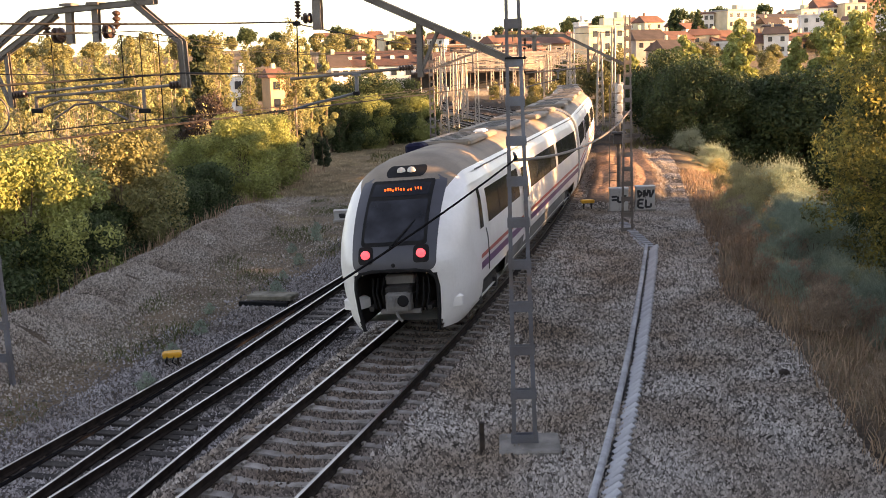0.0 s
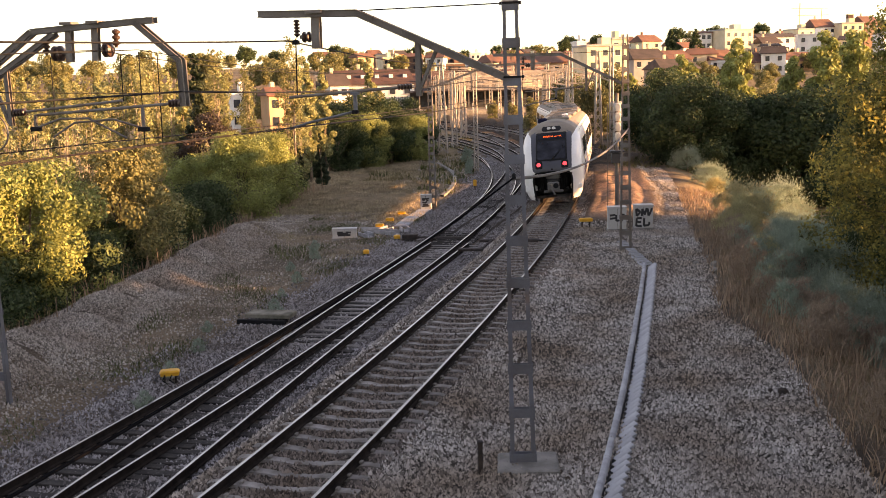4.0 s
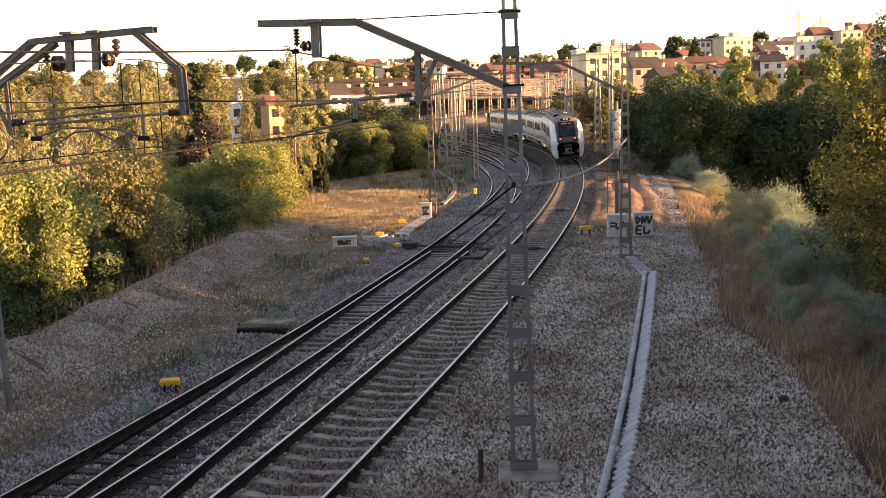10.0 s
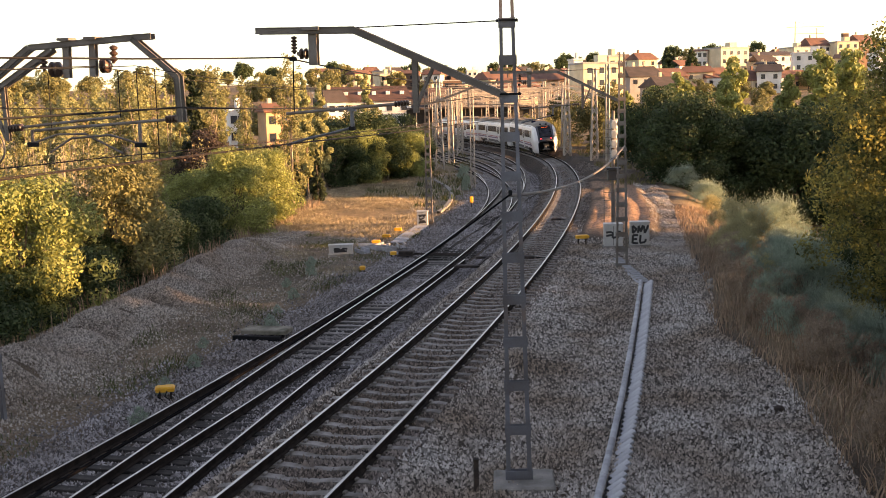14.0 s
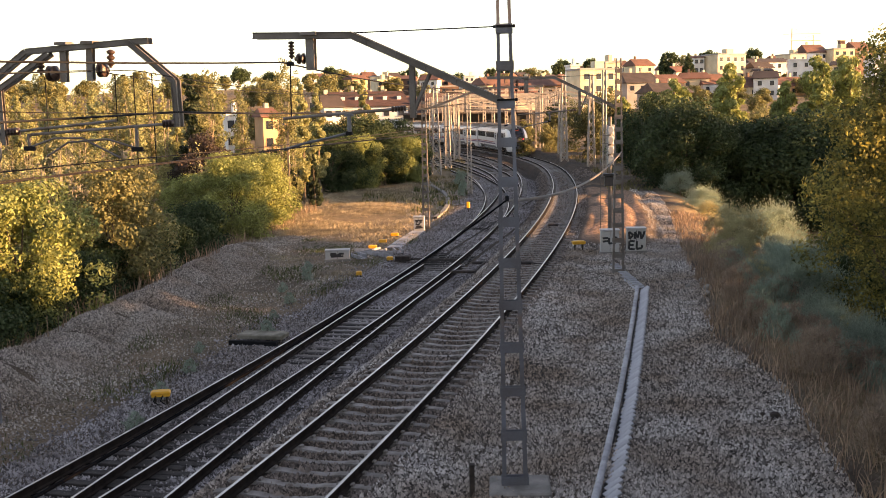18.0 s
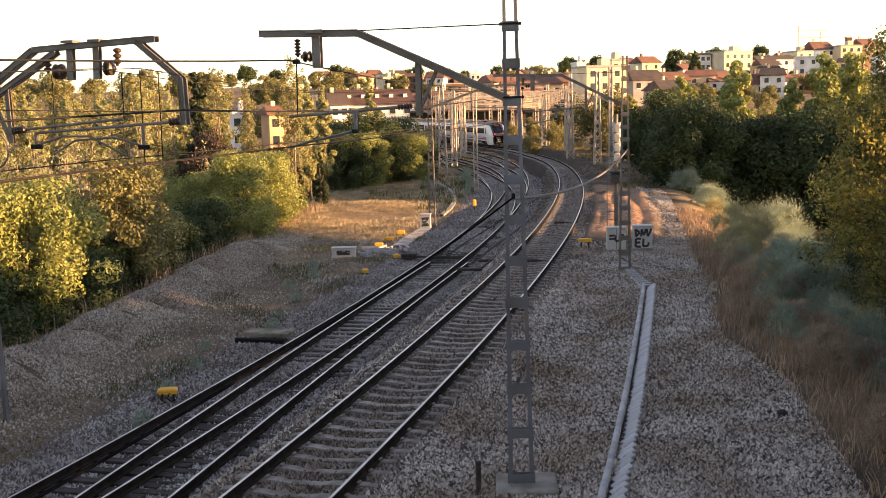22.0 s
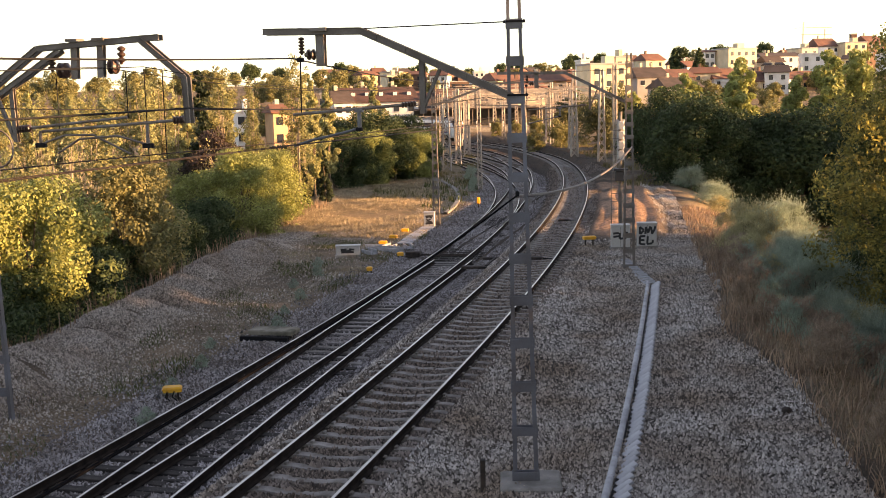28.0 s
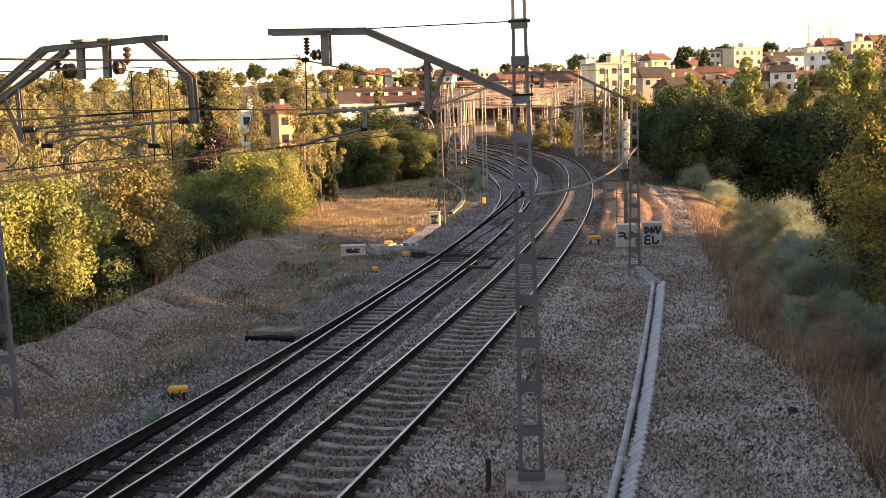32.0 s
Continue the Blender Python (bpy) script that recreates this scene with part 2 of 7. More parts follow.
# ---------------------------------------------------------------- mesh building
class Shape:
    """Collects vertices and faces of one mesh; faces carry a material slot."""

    def __init__(self):
        self.v, self.f, self.m = [], [], []

    def add(self, verts, faces, slot=0):
        o = len(self.v)
        self.v.extend(tuple(p) for p in verts)
        self.f.extend(tuple(i + o for i in q) for q in faces)
        self.m.extend([slot] * len(faces))
        return self

    def box(self, c, size, turn=None, slot=0, bevel=0.0):
        """A box about c; with bevel its upright and upper edges are chamfered."""
        x, y, z = (s / 2 for s in size)
        if bevel:
            b = bevel
            ring = [(x - b, -y), (x, -y + b), (x, y - b), (x - b, y), (-x + b, y), (-x, y - b), (-x, -y + b), (-x + b, -y)]
            k = [1 - 1.2 * b / max(x, 1e-6), 1 - 1.2 * b / max(y, 1e-6)]
            vs = [(p, q, -z) for p, q in ring] + [(p, q, z - b) for p, q in ring] + [(p * k[0], q * k[1], z) for p, q in ring]
            fs = [tuple(range(7, -1, -1)), tuple(range(16, 24))]
            for r in (0, 8):
                fs += [(r + i, r + (i + 1) % 8, r + 8 + (i + 1) % 8, r + 8 + i) for i in range(8)]
        else:
            vs = [(sx * x, sy * y, sz * z) for sz in (-1, 1) for sy in (-1, 1) for sx in (-1, 1)]
            fs = [(0, 2, 3, 1), (4, 5, 7, 6), (0, 1, 5, 4), (2, 6, 7, 3), (0, 4, 6, 2), (1, 3, 7, 5)]
        m = Matrix.Translation(c) @ (turn.to_4x4() if turn is not None else Matrix())
        return self.add([m @ Vector(p) for p in vs], fs, slot)

    def bar(self, p, q, w, h, up=(0, 0, 1), slot=0):
        """A rectangular bar from p to q, w wide and h deep."""
        p, q = Vector(p), Vector(q)
        d = q - p
        n = d.normalized()
        side = n.cross(Vector(up))
        if side.length < 1e-4:
            side = n.cross(Vector((1, 0, 0)))
        side.normalize()
        top = side.cross(n)
        turn = Matrix((side, n, top)).transposed()
        return self.box((p + q) / 2, (w, d.length, h), turn, slot)

    def beam_i(self, p, q, w, h, up=(0, 0, 1), t=0.012, slot=0):
        """An I-section from p to q."""
        p, q = Vector(p), Vector(q)
        n = (q - p).normalized()
        side = n.cross(Vector(up)).normalized()
        top = side.cross(n)
        self.bar(p + top * (h / 2 - t / 2), q + top * (h / 2 - t / 2), w, t, up, slot)
        self.bar(p - top * (h / 2 - t / 2), q - top * (h / 2 - t / 2), w, t, up, slot)
        return self.bar(p, q, t, h - 2 * t, up, slot)

    def tube(self, pts, r, n=6, slot=0, radii=None, cap=True):
        pts = [Vector(p) for p in pts]
        rings = []
        ref = None
        for i, p in enumerate(pts):
            d = (pts[min(i + 1, len(pts) - 1)] - pts[max(i - 1, 0)]).normalized()
            if ref is None:
                ref = d.orthogonal().normalized()
            a = (ref - d * ref.dot(d)).normalized()
            ref = a
            b = d.cross(a)
            rr = radii[i] if radii else r
            rings.append([p + (a * math.cos(k * math.tau / n) + b * math.sin(k * math.tau / n)) * rr for k in range(n)])
        vs = [v for ring in rings for v in ring]
        fs = [(i * n + k, i * n + (k + 1) % n, (i + 1) * n + (k + 1) % n, (i + 1) * n + k) for i in range(len(pts) - 1) for k in range(n)]
        if cap:
            fs += [tuple(range(n - 1, -1, -1)), tuple((len(pts) - 1) * n + k for k in range(n))]
        return self.add(vs, fs, slot)

    def disc_stack(self, p, q, radii, n=10, slot=0):
        """A turned body from p to q whose radius follows the list."""
        p, q = Vector(p), Vector(q)
        k = len(radii) - 1
        return self.tube([p.lerp(q, i / k + (1e-4 * i)) for i in range(k + 1)], 0, n, slot, radii)

    def sweep(self, section, line, slots=None, closed=True):
        """Section points (u, z) carried along a line of (place, side vector)."""
        k = len(section)
        vs = [(p[0] + s[0] * u, p[1] + s[1] * u, p[2] + z) for p, s in line for u, z in section]
        o = len(self.v)
        self.v.extend(vs)
        for i in range(len(line) - 1):
            for j in range(k if closed else k - 1):
                a, b = i * k + j, i * k + (j + 1) % k
                self.f.append((o + a, o + b, o + b + k, o + a + k))
                self.m.append(slots[j] if slots else 0)
        return self

    def mesh(self, name, *materials, smooth=False):
        me = bpy.data.meshes.new(name)
        me.from_pydata(self.v, [], self.f)
        for m in materials:
            me.materials.append(m)
        if len(materials) > 1:
            me.polygons.foreach_set("material_index", self.m)
        if smooth:
            me.polygons.foreach_set("use_smooth", [True] * len(me.polygons))
        me.update()
        return me


def part(name, shape, material, parent, label="", smooth=False):
    ms = material if isinstance(material, (list, tuple)) else [material]
    me = shape if isinstance(shape, bpy.types.Mesh) else shape.mesh(name, *ms, smooth=smooth)
    ob = new(name, me)
    ob.parent = parent
    return tagged(ob, label)


def thing(name, label, category, at=None, group="", kind=""):
    ob = new(name)
    ob.empty_display_size = 0.3
    if at is not None:
        ob.matrix_world = at
    return tagged(ob, label, category, group, kind)


def solid(name, shape, material, label, category, at=None, group="", kind="", smooth=False):
    ms = material if isinstance(material, (list, tuple)) else [material]
    ob = new(name, shape.mesh(name, *ms, smooth=smooth))
    if at is not None:
        ob.matrix_world = at
    return tagged(ob, label, category, group, kind)


# ---------------------------------------------------------------- lines of the tracks
class Line:
    """A track's centre line: start, heading (degrees right of +y), and curvature at given lengths."""

    def __init__(self, x, y, heading, knots, curv, lo, hi, z, dip=((0, 1), (0, 0))):
        step = 0.25
        self.z, self.dip = z, dip

        def run(a, b):
            s = np.arange(0, abs(b - a) + step, step) * (1 if b > a else -1) + a
            k = np.interp(s, knots, curv)
            ds = s[1] - s[0]
            h = radians(heading) + np.concatenate([[0], np.cumsum((k[1:] + k[:-1]) / 2) * ds])
            hm = (h[1:] + h[:-1]) / 2
            return s, x + np.concatenate([[0], np.cumsum(np.sin(hm)) * ds]), y + np.concatenate([[0], np.cumsum(np.cos(hm)) * ds]), h

        f = run(0, hi)
        if lo < 0:
            r = run(0, lo)
            f = [np.concatenate([r[i][:0:-1], f[i]]) for i in range(4)]
        self.s, self.x, self.y, self.h = f

    def at(self, s, u=0.0, z=0.0):
        x, y, h = (float(np.interp(s, self.s, a)) for a in (self.x, self.y, self.h))
        return Vector((x + u * math.cos(h), y - u * math.sin(h), self.z + z + float(np.interp(s, *self.dip)))), h

    def line(self, a, b, step, u=0.0):
        out = []
        for s in np.arange(a, b + 1e-6, step):
            p, h = self.at(s, u)
            out.append((p, (math.cos(h), -math.sin(h))))
        return out

    def offset(self, X, Y):
        """Signed distance to the right of the line, and the length along it, for arrays of points."""
        k = slice(None, None, 4)
        px, py, ps, ph = self.x[k], self.y[k], self.s[k], self.h[k]
        best = np.full(X.shape, 1e9)
        s, u = np.zeros(X.shape), np.zeros(X.shape)
        for i in range(len(px)):
            dx, dy = X - px[i], Y - py[i]
            d = dx * dx + dy * dy
            m = d < best
            best = np.where(m, d, best)
            u = np.where(m, dx * math.cos(ph[i]) - dy * math.sin(ph[i]), u)
            s = np.where(m, ps[i] + dx * math.sin(ph[i]) + dy * math.cos(ph[i]), s)
        return u, s


LOW = -0.92
RIGHT = Line(-4.53, 10, 16.03, [0, 30, 50, 65, 80, 95, 110, 130, 160, 220, 300], [-0.00205, -0.00215, -0.00264, -0.00217, -0.00208, -0.00202, -0.00365, -0.00353, -0.00391, -0.00395, -0.00393],
             -25, 320, 0.0, ((50, 66, 84, 110, 131, 160, 219, 300), (0, -0.12, -0.38, -0.68, -0.92, -1.02, -1.08, -1.15)))
LEFT = Line(-10.0, 10, 17.5, [0, 30, 60, 100, 150, 220], [-0.0026, -0.0024, -0.0025, -0.0038, -0.0046, -0.0046], -25, 300, LOW)
CROSS = Line(-7.83, 10, 11.2, [0, 60], [0.0009, 0.0009], -25, 39, LOW)
SIDING = Line(*LEFT.at(52)[0][:2], math.degrees(LEFT.at(52)[1]), [0, 30, 60], [-0.0062, -0.0062, -0.003], 0, 170, LOW)


def smooth01(x, a, b):
    t = np.clip((x - a) / (b - a), 0, 1)
    return t * t * (3 - 2 * t)


def rough_noise(X, Y, scale, seed=0.0):
    """Cheap smooth noise over arrays, about -1 to 1."""
    r = 0
    for k, (a, b, c) in enumerate(((1.0, 0.7, 0.3), (-0.6, 1.1, 1.7), (1.7, -0.9, 4.1), (0.4, -1.9, 2.2), (2.3, 1.6, 5.0))):
        r = r + np.sin((a * X + b * Y) / scale + c + seed * (k + 1)) * (1.0 / (1 + 0.5 * k))
    return r / 2.4


def bank_edge(Y):
    """Where the gravel shelf east of the tracks ends, by distance ahead."""
    return np.interp(Y, [-20, 17, 24, 29, 37, 44, 56, 73, 97, 140], [6.2, 7.1, 8.1, 7.8, 9.6, 10.6, 12.9, 15.6, 18.1, 24])


def hedge_edge(Y):
    return np.interp(Y, [-20, 20, 34, 45, 52, 64, 74, 100, 155], [-14.5, -14, -12.9, -11.5, -11.0, -10.6, -9.5, -8.2, -3.5])


def height(X, Y):
    X, Y = np.asarray(X, float), np.asarray(Y, float)
    u, s = RIGHT.offset(X, Y)
    # cross section round the tracks
    prof = np.interp(u, [-60, -2.5, -2.15, -1.6, -1.25, -0.7, 0.7, 1.25, 1.75, 2.6, 60], [-1.14, -1.14, -1.12, -0.25, -0.21, -0.245, -0.245, -0.21, -0.23, -0.4, -0.4])
    prof = prof + np.interp(s, *RIGHT.dip) * smooth01(u, -3.6, -1.8) * (1 - smooth01(u, 1.5, 2.4))
    z = prof + 0.03 * rough_noise(X, Y, 0.5) * (np.abs(u) > 2) + 0.05 * rough_noise(X, Y, 2.1, 1.0) * (np.abs(u) > 2.2)
    # heaps of old ballast along the hedge
    axis = np.interp(Y, [15, 29, 37, 48, 60], [-12.4, -11.6, -10.9, -9.9, -9.4])
    row = np.abs(np.sin(Y * 1.25 + 0.35 * np.sin(Y * 0.31) + 0.28 * X)) ** 0.7
    row = row * np.interp(Y, [22, 27, 31, 37, 46], [1.25, 1.2, 0.75, 0.8, 1.0])
    lump = 0.42 * np.interp(Y, [22, 27, 31, 37, 46], [1.9, 1.6, 0.7, 0.8, 1.0]) + 0.48 * row + 0.2 * rough_noise(X, Y, 1.1, 2.0)
    z = z + np.clip(lump, 0.1, 2) * np.exp(-((X - axis) / 1.35) ** 2) * smooth01(Y, 12, 20) * (1 - smooth01(Y, 47, 62))
    # falls away under the hedge and down the bank
    z = z - 1.9 * smooth01(hedge_edge(Y) - X, 0, 6) * (1 - smooth01(Y, 110, 170))
    be = bank_edge(Y)
    z = z - 3.6 * smooth01(X - be, 0.2, 8.5) * (1 - smooth01(Y, 120, 180))
    # small lit rise right of the bend
    z = z + 0.34 * smooth01(u, 1.45, 1.85) * np.exp(-(np.maximum(u - 2.2, 0) / 2.6) ** 2 - ((Y - 60) / 13) ** 2) + 0.2 * np.exp(-((X - be + 2.4) / 1.4) ** 2 - ((Y - 60) / 12) ** 2)
    z = z + 0.10 * np.sin(u * 5.6 + 0.9 * np.sin(Y * 0.3)) * smooth01(u, 1.5, 2.0) * (1 - smooth01(u, 5.0, 6.0)) * smooth01(Y, 46, 52) * (1 - smooth01(Y, 72, 84))
    z = z + 0.16 * np.sin(Y * 1.25 + 0.5 * np.sin(X * 0.7) + X * 0.25) * smooth01(u, 5.0, 6.0) * (1 - smooth01(X - be, -1.5, 0.5)) * smooth01(Y, 49, 56) * (1 - smooth01(Y, 84, 100))
    z = z + 0.22 * rough_noise(X, Y, 3.2, 5.0) * smooth01(-u, 9, 11) * smooth01(Y, 55, 65)
    # hills behind the station
    d = np.hypot(X, Y)
    a = np.degrees(np.arctan2(X, np.maximum(Y, 1e-3)))
    ridge = np.interp(a, [-60, -25, -12, -4, 2, 6, 12, 20, 30, 60], [10, 14, 16, 15, 14, 15, 18.5, 18, 18, 16])
    far = smooth01(d, 190, 560) * ridge + np.maximum(d - 560, 0) * 0.002
    return np.where(Y > 0, z * (1 - smooth01(d, 200, 300)) + far, z)


# ---------------------------------------------------------------- ground
def spaced(fine_lo, fine_hi, step, lo, hi, grow=1.13):
    mid = list(np.arange(fine_lo, fine_hi + 1e-6, step))
    out, s, x = [], step, mid[-1]
    while x < hi:
        s *= grow
        x += s
        out.append(x)
    low, s, x = [], step, mid[0]
    while x > lo:
        s *= grow
        x -= s
        low.append(x)
    return np.array(low[::-1] + mid + out)


def build_ground():
    xs = spaced(-20, 22, 0.3, -2600, 2600)
    ys = spaced(8, 120, 0.4, -2200, 3800)
    X, Y = np.meshgrid(xs, ys)
    Z = height(X, Y)
    nx, ny = len(xs), len(ys)
    i = (np.arange(ny - 1)[:, None] * nx + np.arange(nx - 1)[None]).ravel()
    F = np.stack([i, i + 1, i + nx + 1, i + nx], 1)
    me = bpy.data.meshes.new("ground")
    me.from_pydata(np.stack([X.ravel(), Y.ravel(), Z.ravel()], 1).tolist(), [], F.tolist())
    me.polygons.foreach_set("use_smooth", [True] * len(me.polygons))
    u, s = RIGHT.offset(X, Y)
    be, he = bank_edge(Y), hedge_edge(Y)
    n = rough_noise(X, Y, 1.4, 3.0)
    shelf = 1 - smooth01(X - be + 0.5 * n, -0.5, 0.6)
    heap = np.exp(-((X - np.interp(Y, [15, 29, 37, 48, 60], [-12.4, -11.6, -10.9, -9.9, -9.4])) / 1.6) ** 2) * smooth01(Y, 12, 20) * (1 - smooth01(Y, 47, 62))
    west = np.maximum(heap * 0.75, 0.35 * smooth01(n, 0.0, 0.6))
    stone = shelf * (1 - smooth01(-u + 0.5 * n, 6.6, 8.2) * (1 - west))
    stone = np.where(s > 200, 0.3, stone) * (np.abs(u) < 40)
    yard = smooth01(s, 72, 84) * (smooth01(-u, 8.5, 10.5) + smooth01(u, 2.6, 4.5)) * smooth01(n + 0.3, -0.4, 0.5)
    stone = stone * (1 - 0.75 * np.clip(yard, 0, 1))
    cut = smooth01(u, 2.2, 2.9) * (1 - smooth01(u, 5.0, 6.2)) * smooth01(Y, 46, 52) * (1 - smooth01(Y, 76, 88))
    stone = stone * (1 - 0.85 * cut)
    dry = smooth01(X - be + 0.4 * n, 0, 1.5) + smooth01(-u, 7.5, 9.5) * smooth01(Y, 58, 66) * (0.7 + 0.3 * n)
    dry = np.clip(dry, 0, 1)
    d = np.hypot(X, Y)
    dry = np.where(d > 190, (0.45 + 0.3 * rough_noise(X, Y, 40)) * np.clip((np.abs(u + 4) - 14) / 14, 0.1, 1), dry)
    rust = np.clip(np.exp(-(u / 1.6) ** 2) * 0.45 + np.exp(-((u + 5.2) / 2.6) ** 2) * 0.6 + 0.55 * smooth01(s, 95, 130) * np.exp(-((u + 4) / 10) ** 2), 0, 0.9)
    clay = smooth01(u, 1.5, 1.9) * (1 - smooth01(u, 4.2, 5.6)) * smooth01(Y, 47, 52) * (1 - smooth01(Y, 80, 92)) * smooth01(n, -1.1, 0.1)
    col = np.stack([stone, np.clip(dry, 0, 1), rust, clay], -1).reshape(-1, 4)
    attr = me.color_attributes.new("zone", "FLOAT_COLOR", "POINT")
    attr.data.foreach_set("color", col.ravel())
    me.materials.append(M_GROUND)
    return tagged(new("ground", me), "grey crushed-stone ground with earth and dry grass", "ground", kind="structure")


build_ground()

# ---------------------------------------------------------------- tracks
RAIL_SECTION = [(-.075, -.172), (.075, -.172), (.075, -.160), (.012, -.138), (.012, -.048), (.036, -.036), (.036, -.006),
                (.028, 0), (-.028, 0), (-.036, -.006), (-.036, -.036), (-.012, -.048), (-.012, -.138), (-.075, -.160)]
RAIL_SLOTS = [0] * 14
RAIL_SLOTS[7] = 1


def sleeper_mesh(length, width, timber=False):
    sh = Shape()
    if timber:
        sh.box((0, 0, -0.10), (length, width, 0.16), bevel=0.012)
    else:
        sec = [(-0.5, 0.20), (-0.44, 0.215), (-0.2, 0.20), (-0.1, 0.165), (0.1, 0.165), (0.2, 0.20), (0.44, 0.215), (0.5, 0.20)]
        vs, fs = [], []
        for k, h in sec:
            w = width / 2
            vs += [(k * length, -w, -0.22), (k * length, -w * 0.72, h - 0.215), (k * length, w * 0.72, h - 0.215), (k * length, w, -0.22)]
        for i in range(len(sec) - 1):
            a = i * 4
            fs += [(a, a + 4, a + 5, a + 1), (a + 1, a + 5, a + 6, a + 2), (a + 2, a + 6, a + 7, a + 3)]
        fs += [(0, 1, 2, 3), (31, 30, 29, 28)]
        sh.add(vs, fs)
        for sx in (-1, 1):
            for o in (-0.12, 0.12):
                sh.box((sx * 0.834 + o, 0, 0.02), (0.06, 0.12, 0.05), bevel=0.01)
    return sh


SLEEPER = sleeper_mesh(2.6, 0.28).mesh("sleeper", M_SLEEPER)
TIMBER = sleeper_mesh(2.6, 0.24, True).mesh("sleeper", M_TIMBER)


def track(label, line, a, b, gauge=1.668, near=(4, 130), sleeper=SLEEPER, timber_to=None, offset=0.0):
    t = thing("railway_track", label, "railway track", kind="structure")
    for side in (-1, 1):
        sh = Shape()
        sh.sweep(RAIL_SECTION, line.line(a, b, 0.8, side * (gauge / 2 + 0.036)), RAIL_SLOTS)
        part("rail", sh, (M_RAIL_SIDE, M_RAIL_TOP), t, "rusty rail with a polished head")
    rest = Shape()
    rng = random.Random(int(line.x[0] * 100))
    for k in range(int((b - a) / 0.6)):
        s = a + 0.3 + k * 0.6 + offset
        p, h = line.at(s, rng.uniform(-0.03, 0.03), -0.172)
        m = Matrix.Translation(p) @ Matrix.Rotation(-h + rng.uniform(-0.015, 0.015), 4, "Z")
        wood = timber_to is not None and timber_to[0] <= s <= timber_to[1]
        if near[0] <= s <= near[1]:
            ob = part("sleeper", TIMBER if wood else sleeper, None, t)
            ob.matrix_local = m
        else:
            me = TIMBER if wood else sleeper
            rest.add([m @ v.co for v in me.vertices], [tuple(q.vertices) for q in me.polygons])
    if rest.v:
        tagged(part("sleepers_beyond", rest, M_SLEEPER, t), kind="stuff")
    return t


track("single railway track on grey concrete sleepers in ballast", RIGHT, -20, 305)
track("curved railway track on dark sleepers in ballast", LEFT, -20, 290, near=(8, 70), timber_to=(-30, 62))
track("branch track joining at a switch on tarred sleepers", CROSS, -20, 39, near=(8, 20), timber_to=(-30, 60), offset=0.3)
track("siding track curving towards the station", SIDING, 0, 165, near=(500, 501))
for parent_line, start, bend in ((SIDING, 24, -0.0042), (LEFT, 72, -0.0056)):
    (yx, yy, _), yh = parent_line.at(start)
    YARD = Line(yx, yy, math.degrees(yh), [0, 60, 150], [bend, bend, -0.0044], 0, 150, LOW)
    track("station yard track on dark sleepers", YARD, 0, 140, near=(500, 501))


# ---------------------------------------------------------------- overhead line masts
def battened_mast(height_m, wide, top_wide, deep, step, material, label, at, foot=True):
    """Two channel legs joined by batten plates, tapering to the top."""
    t = thing("line_mast", label, "line mast", at, "overhead line masts")
    for sx in (-1, 1):
        vs = []
        for f in (0.0, 1.0):
            x, y = sx * (wide * (1 - f) + top_wide * f) / 2, deep / 2 * (1 - 0.2 * f)
            lip = 0.075 - 0.03 * f
            for px, py in ((x - sx * lip, -y), (x, -y), (x, y), (x - sx * lip, y), (x - sx * lip, y - 0.012), (x - sx * 0.012, y - 0.012), (x - sx * 0.012, -y + 0.012), (x - sx * lip, -y + 0.012)):
                vs.append((px, py, f * height_m))
        fs = [(i, (i + 1) % 8, 8 + (i + 1) % 8, 8 + i) for i in range(8)] + [tuple(range(8, 16))]
        part("leg", Shape().add(vs, fs), material, t, "steel channel leg")
    z, k = 0.10, 0
    while z < height_m - 0.1:
        f = z / height_m
        w = wide * (1 - f) + top_wide * f
        hh = 0.155
        for sy in (-1, 1):
            sh = Shape()
            d = deep * (1 - 0.2 * f)
            sh.box((0, sy * (d / 2 + 0.008), z), (w + 0.03, 0.012, hh))
            for bx in (-1, 1):
                for bz in (-1, 1):
                    sh.box((bx * w * 0.44, sy * (d / 2 + 0.018), z + bz * hh * 0.28), (0.022, 0.012, 0.022))
            part("batten_plate", sh, material, t)
        z += step * (1 - 0.37 * f)
        k += 1
    if foot:
        sh = Shape()
        sh.box((0.08, 0, -0.12), (1.05, 0.95, 0.3), bevel=0.03)
        part("footing", sh, M_CONCRETE, t, "weathered concrete footing")
    return t


def lattice_mast(height_m, wide, top_wide, material, label, at, step=0.7, group="overhead line masts", leg=0.075):
    t = thing("line_mast", label, "line mast", at, group)
    for sx in (-1, 1):
        for sy in (-1, 1):
            sh = Shape().bar((sx * wide / 2, sy * wide / 2, 0), (sx * top_wide / 2, sy * top_wide / 2, height_m), leg, leg)
            part("leg", sh, material, t)
    n = max(3, int(height_m / step))
    for face in range(4):
        s = 1 if face % 2 else -1
        turn = Matrix.Rotation(face * math.pi / 2, 3, "Z")
        pts = []
        for i in range(n + 1):
            w = wide + (top_wide - wide) * i / n
            pts.append(turn @ Vector((s * w / 2, w / 2, i / n * height_m)))
            s = -s
        sh = Shape().tube(pts, leg * 0.5, 4)
        part("lacing", sh, material, t, "zigzag lacing bar")
        if leg > 0.1:
            flip = [turn @ Vector((-q.x, q.y, q.z)) for q in (turn.transposed() @ p for p in pts)]
            part("lacing", Shape().tube(flip, leg * 0.4, 4), material, t, "zigzag lacing bar")
    return t


def facing(x, y, z, h):
    """A pose whose local x axis points across the track of heading h, to the right."""
    return Matrix.Translation((x, y, z)) @ Matrix.Rotation(-h, 4, "Z")


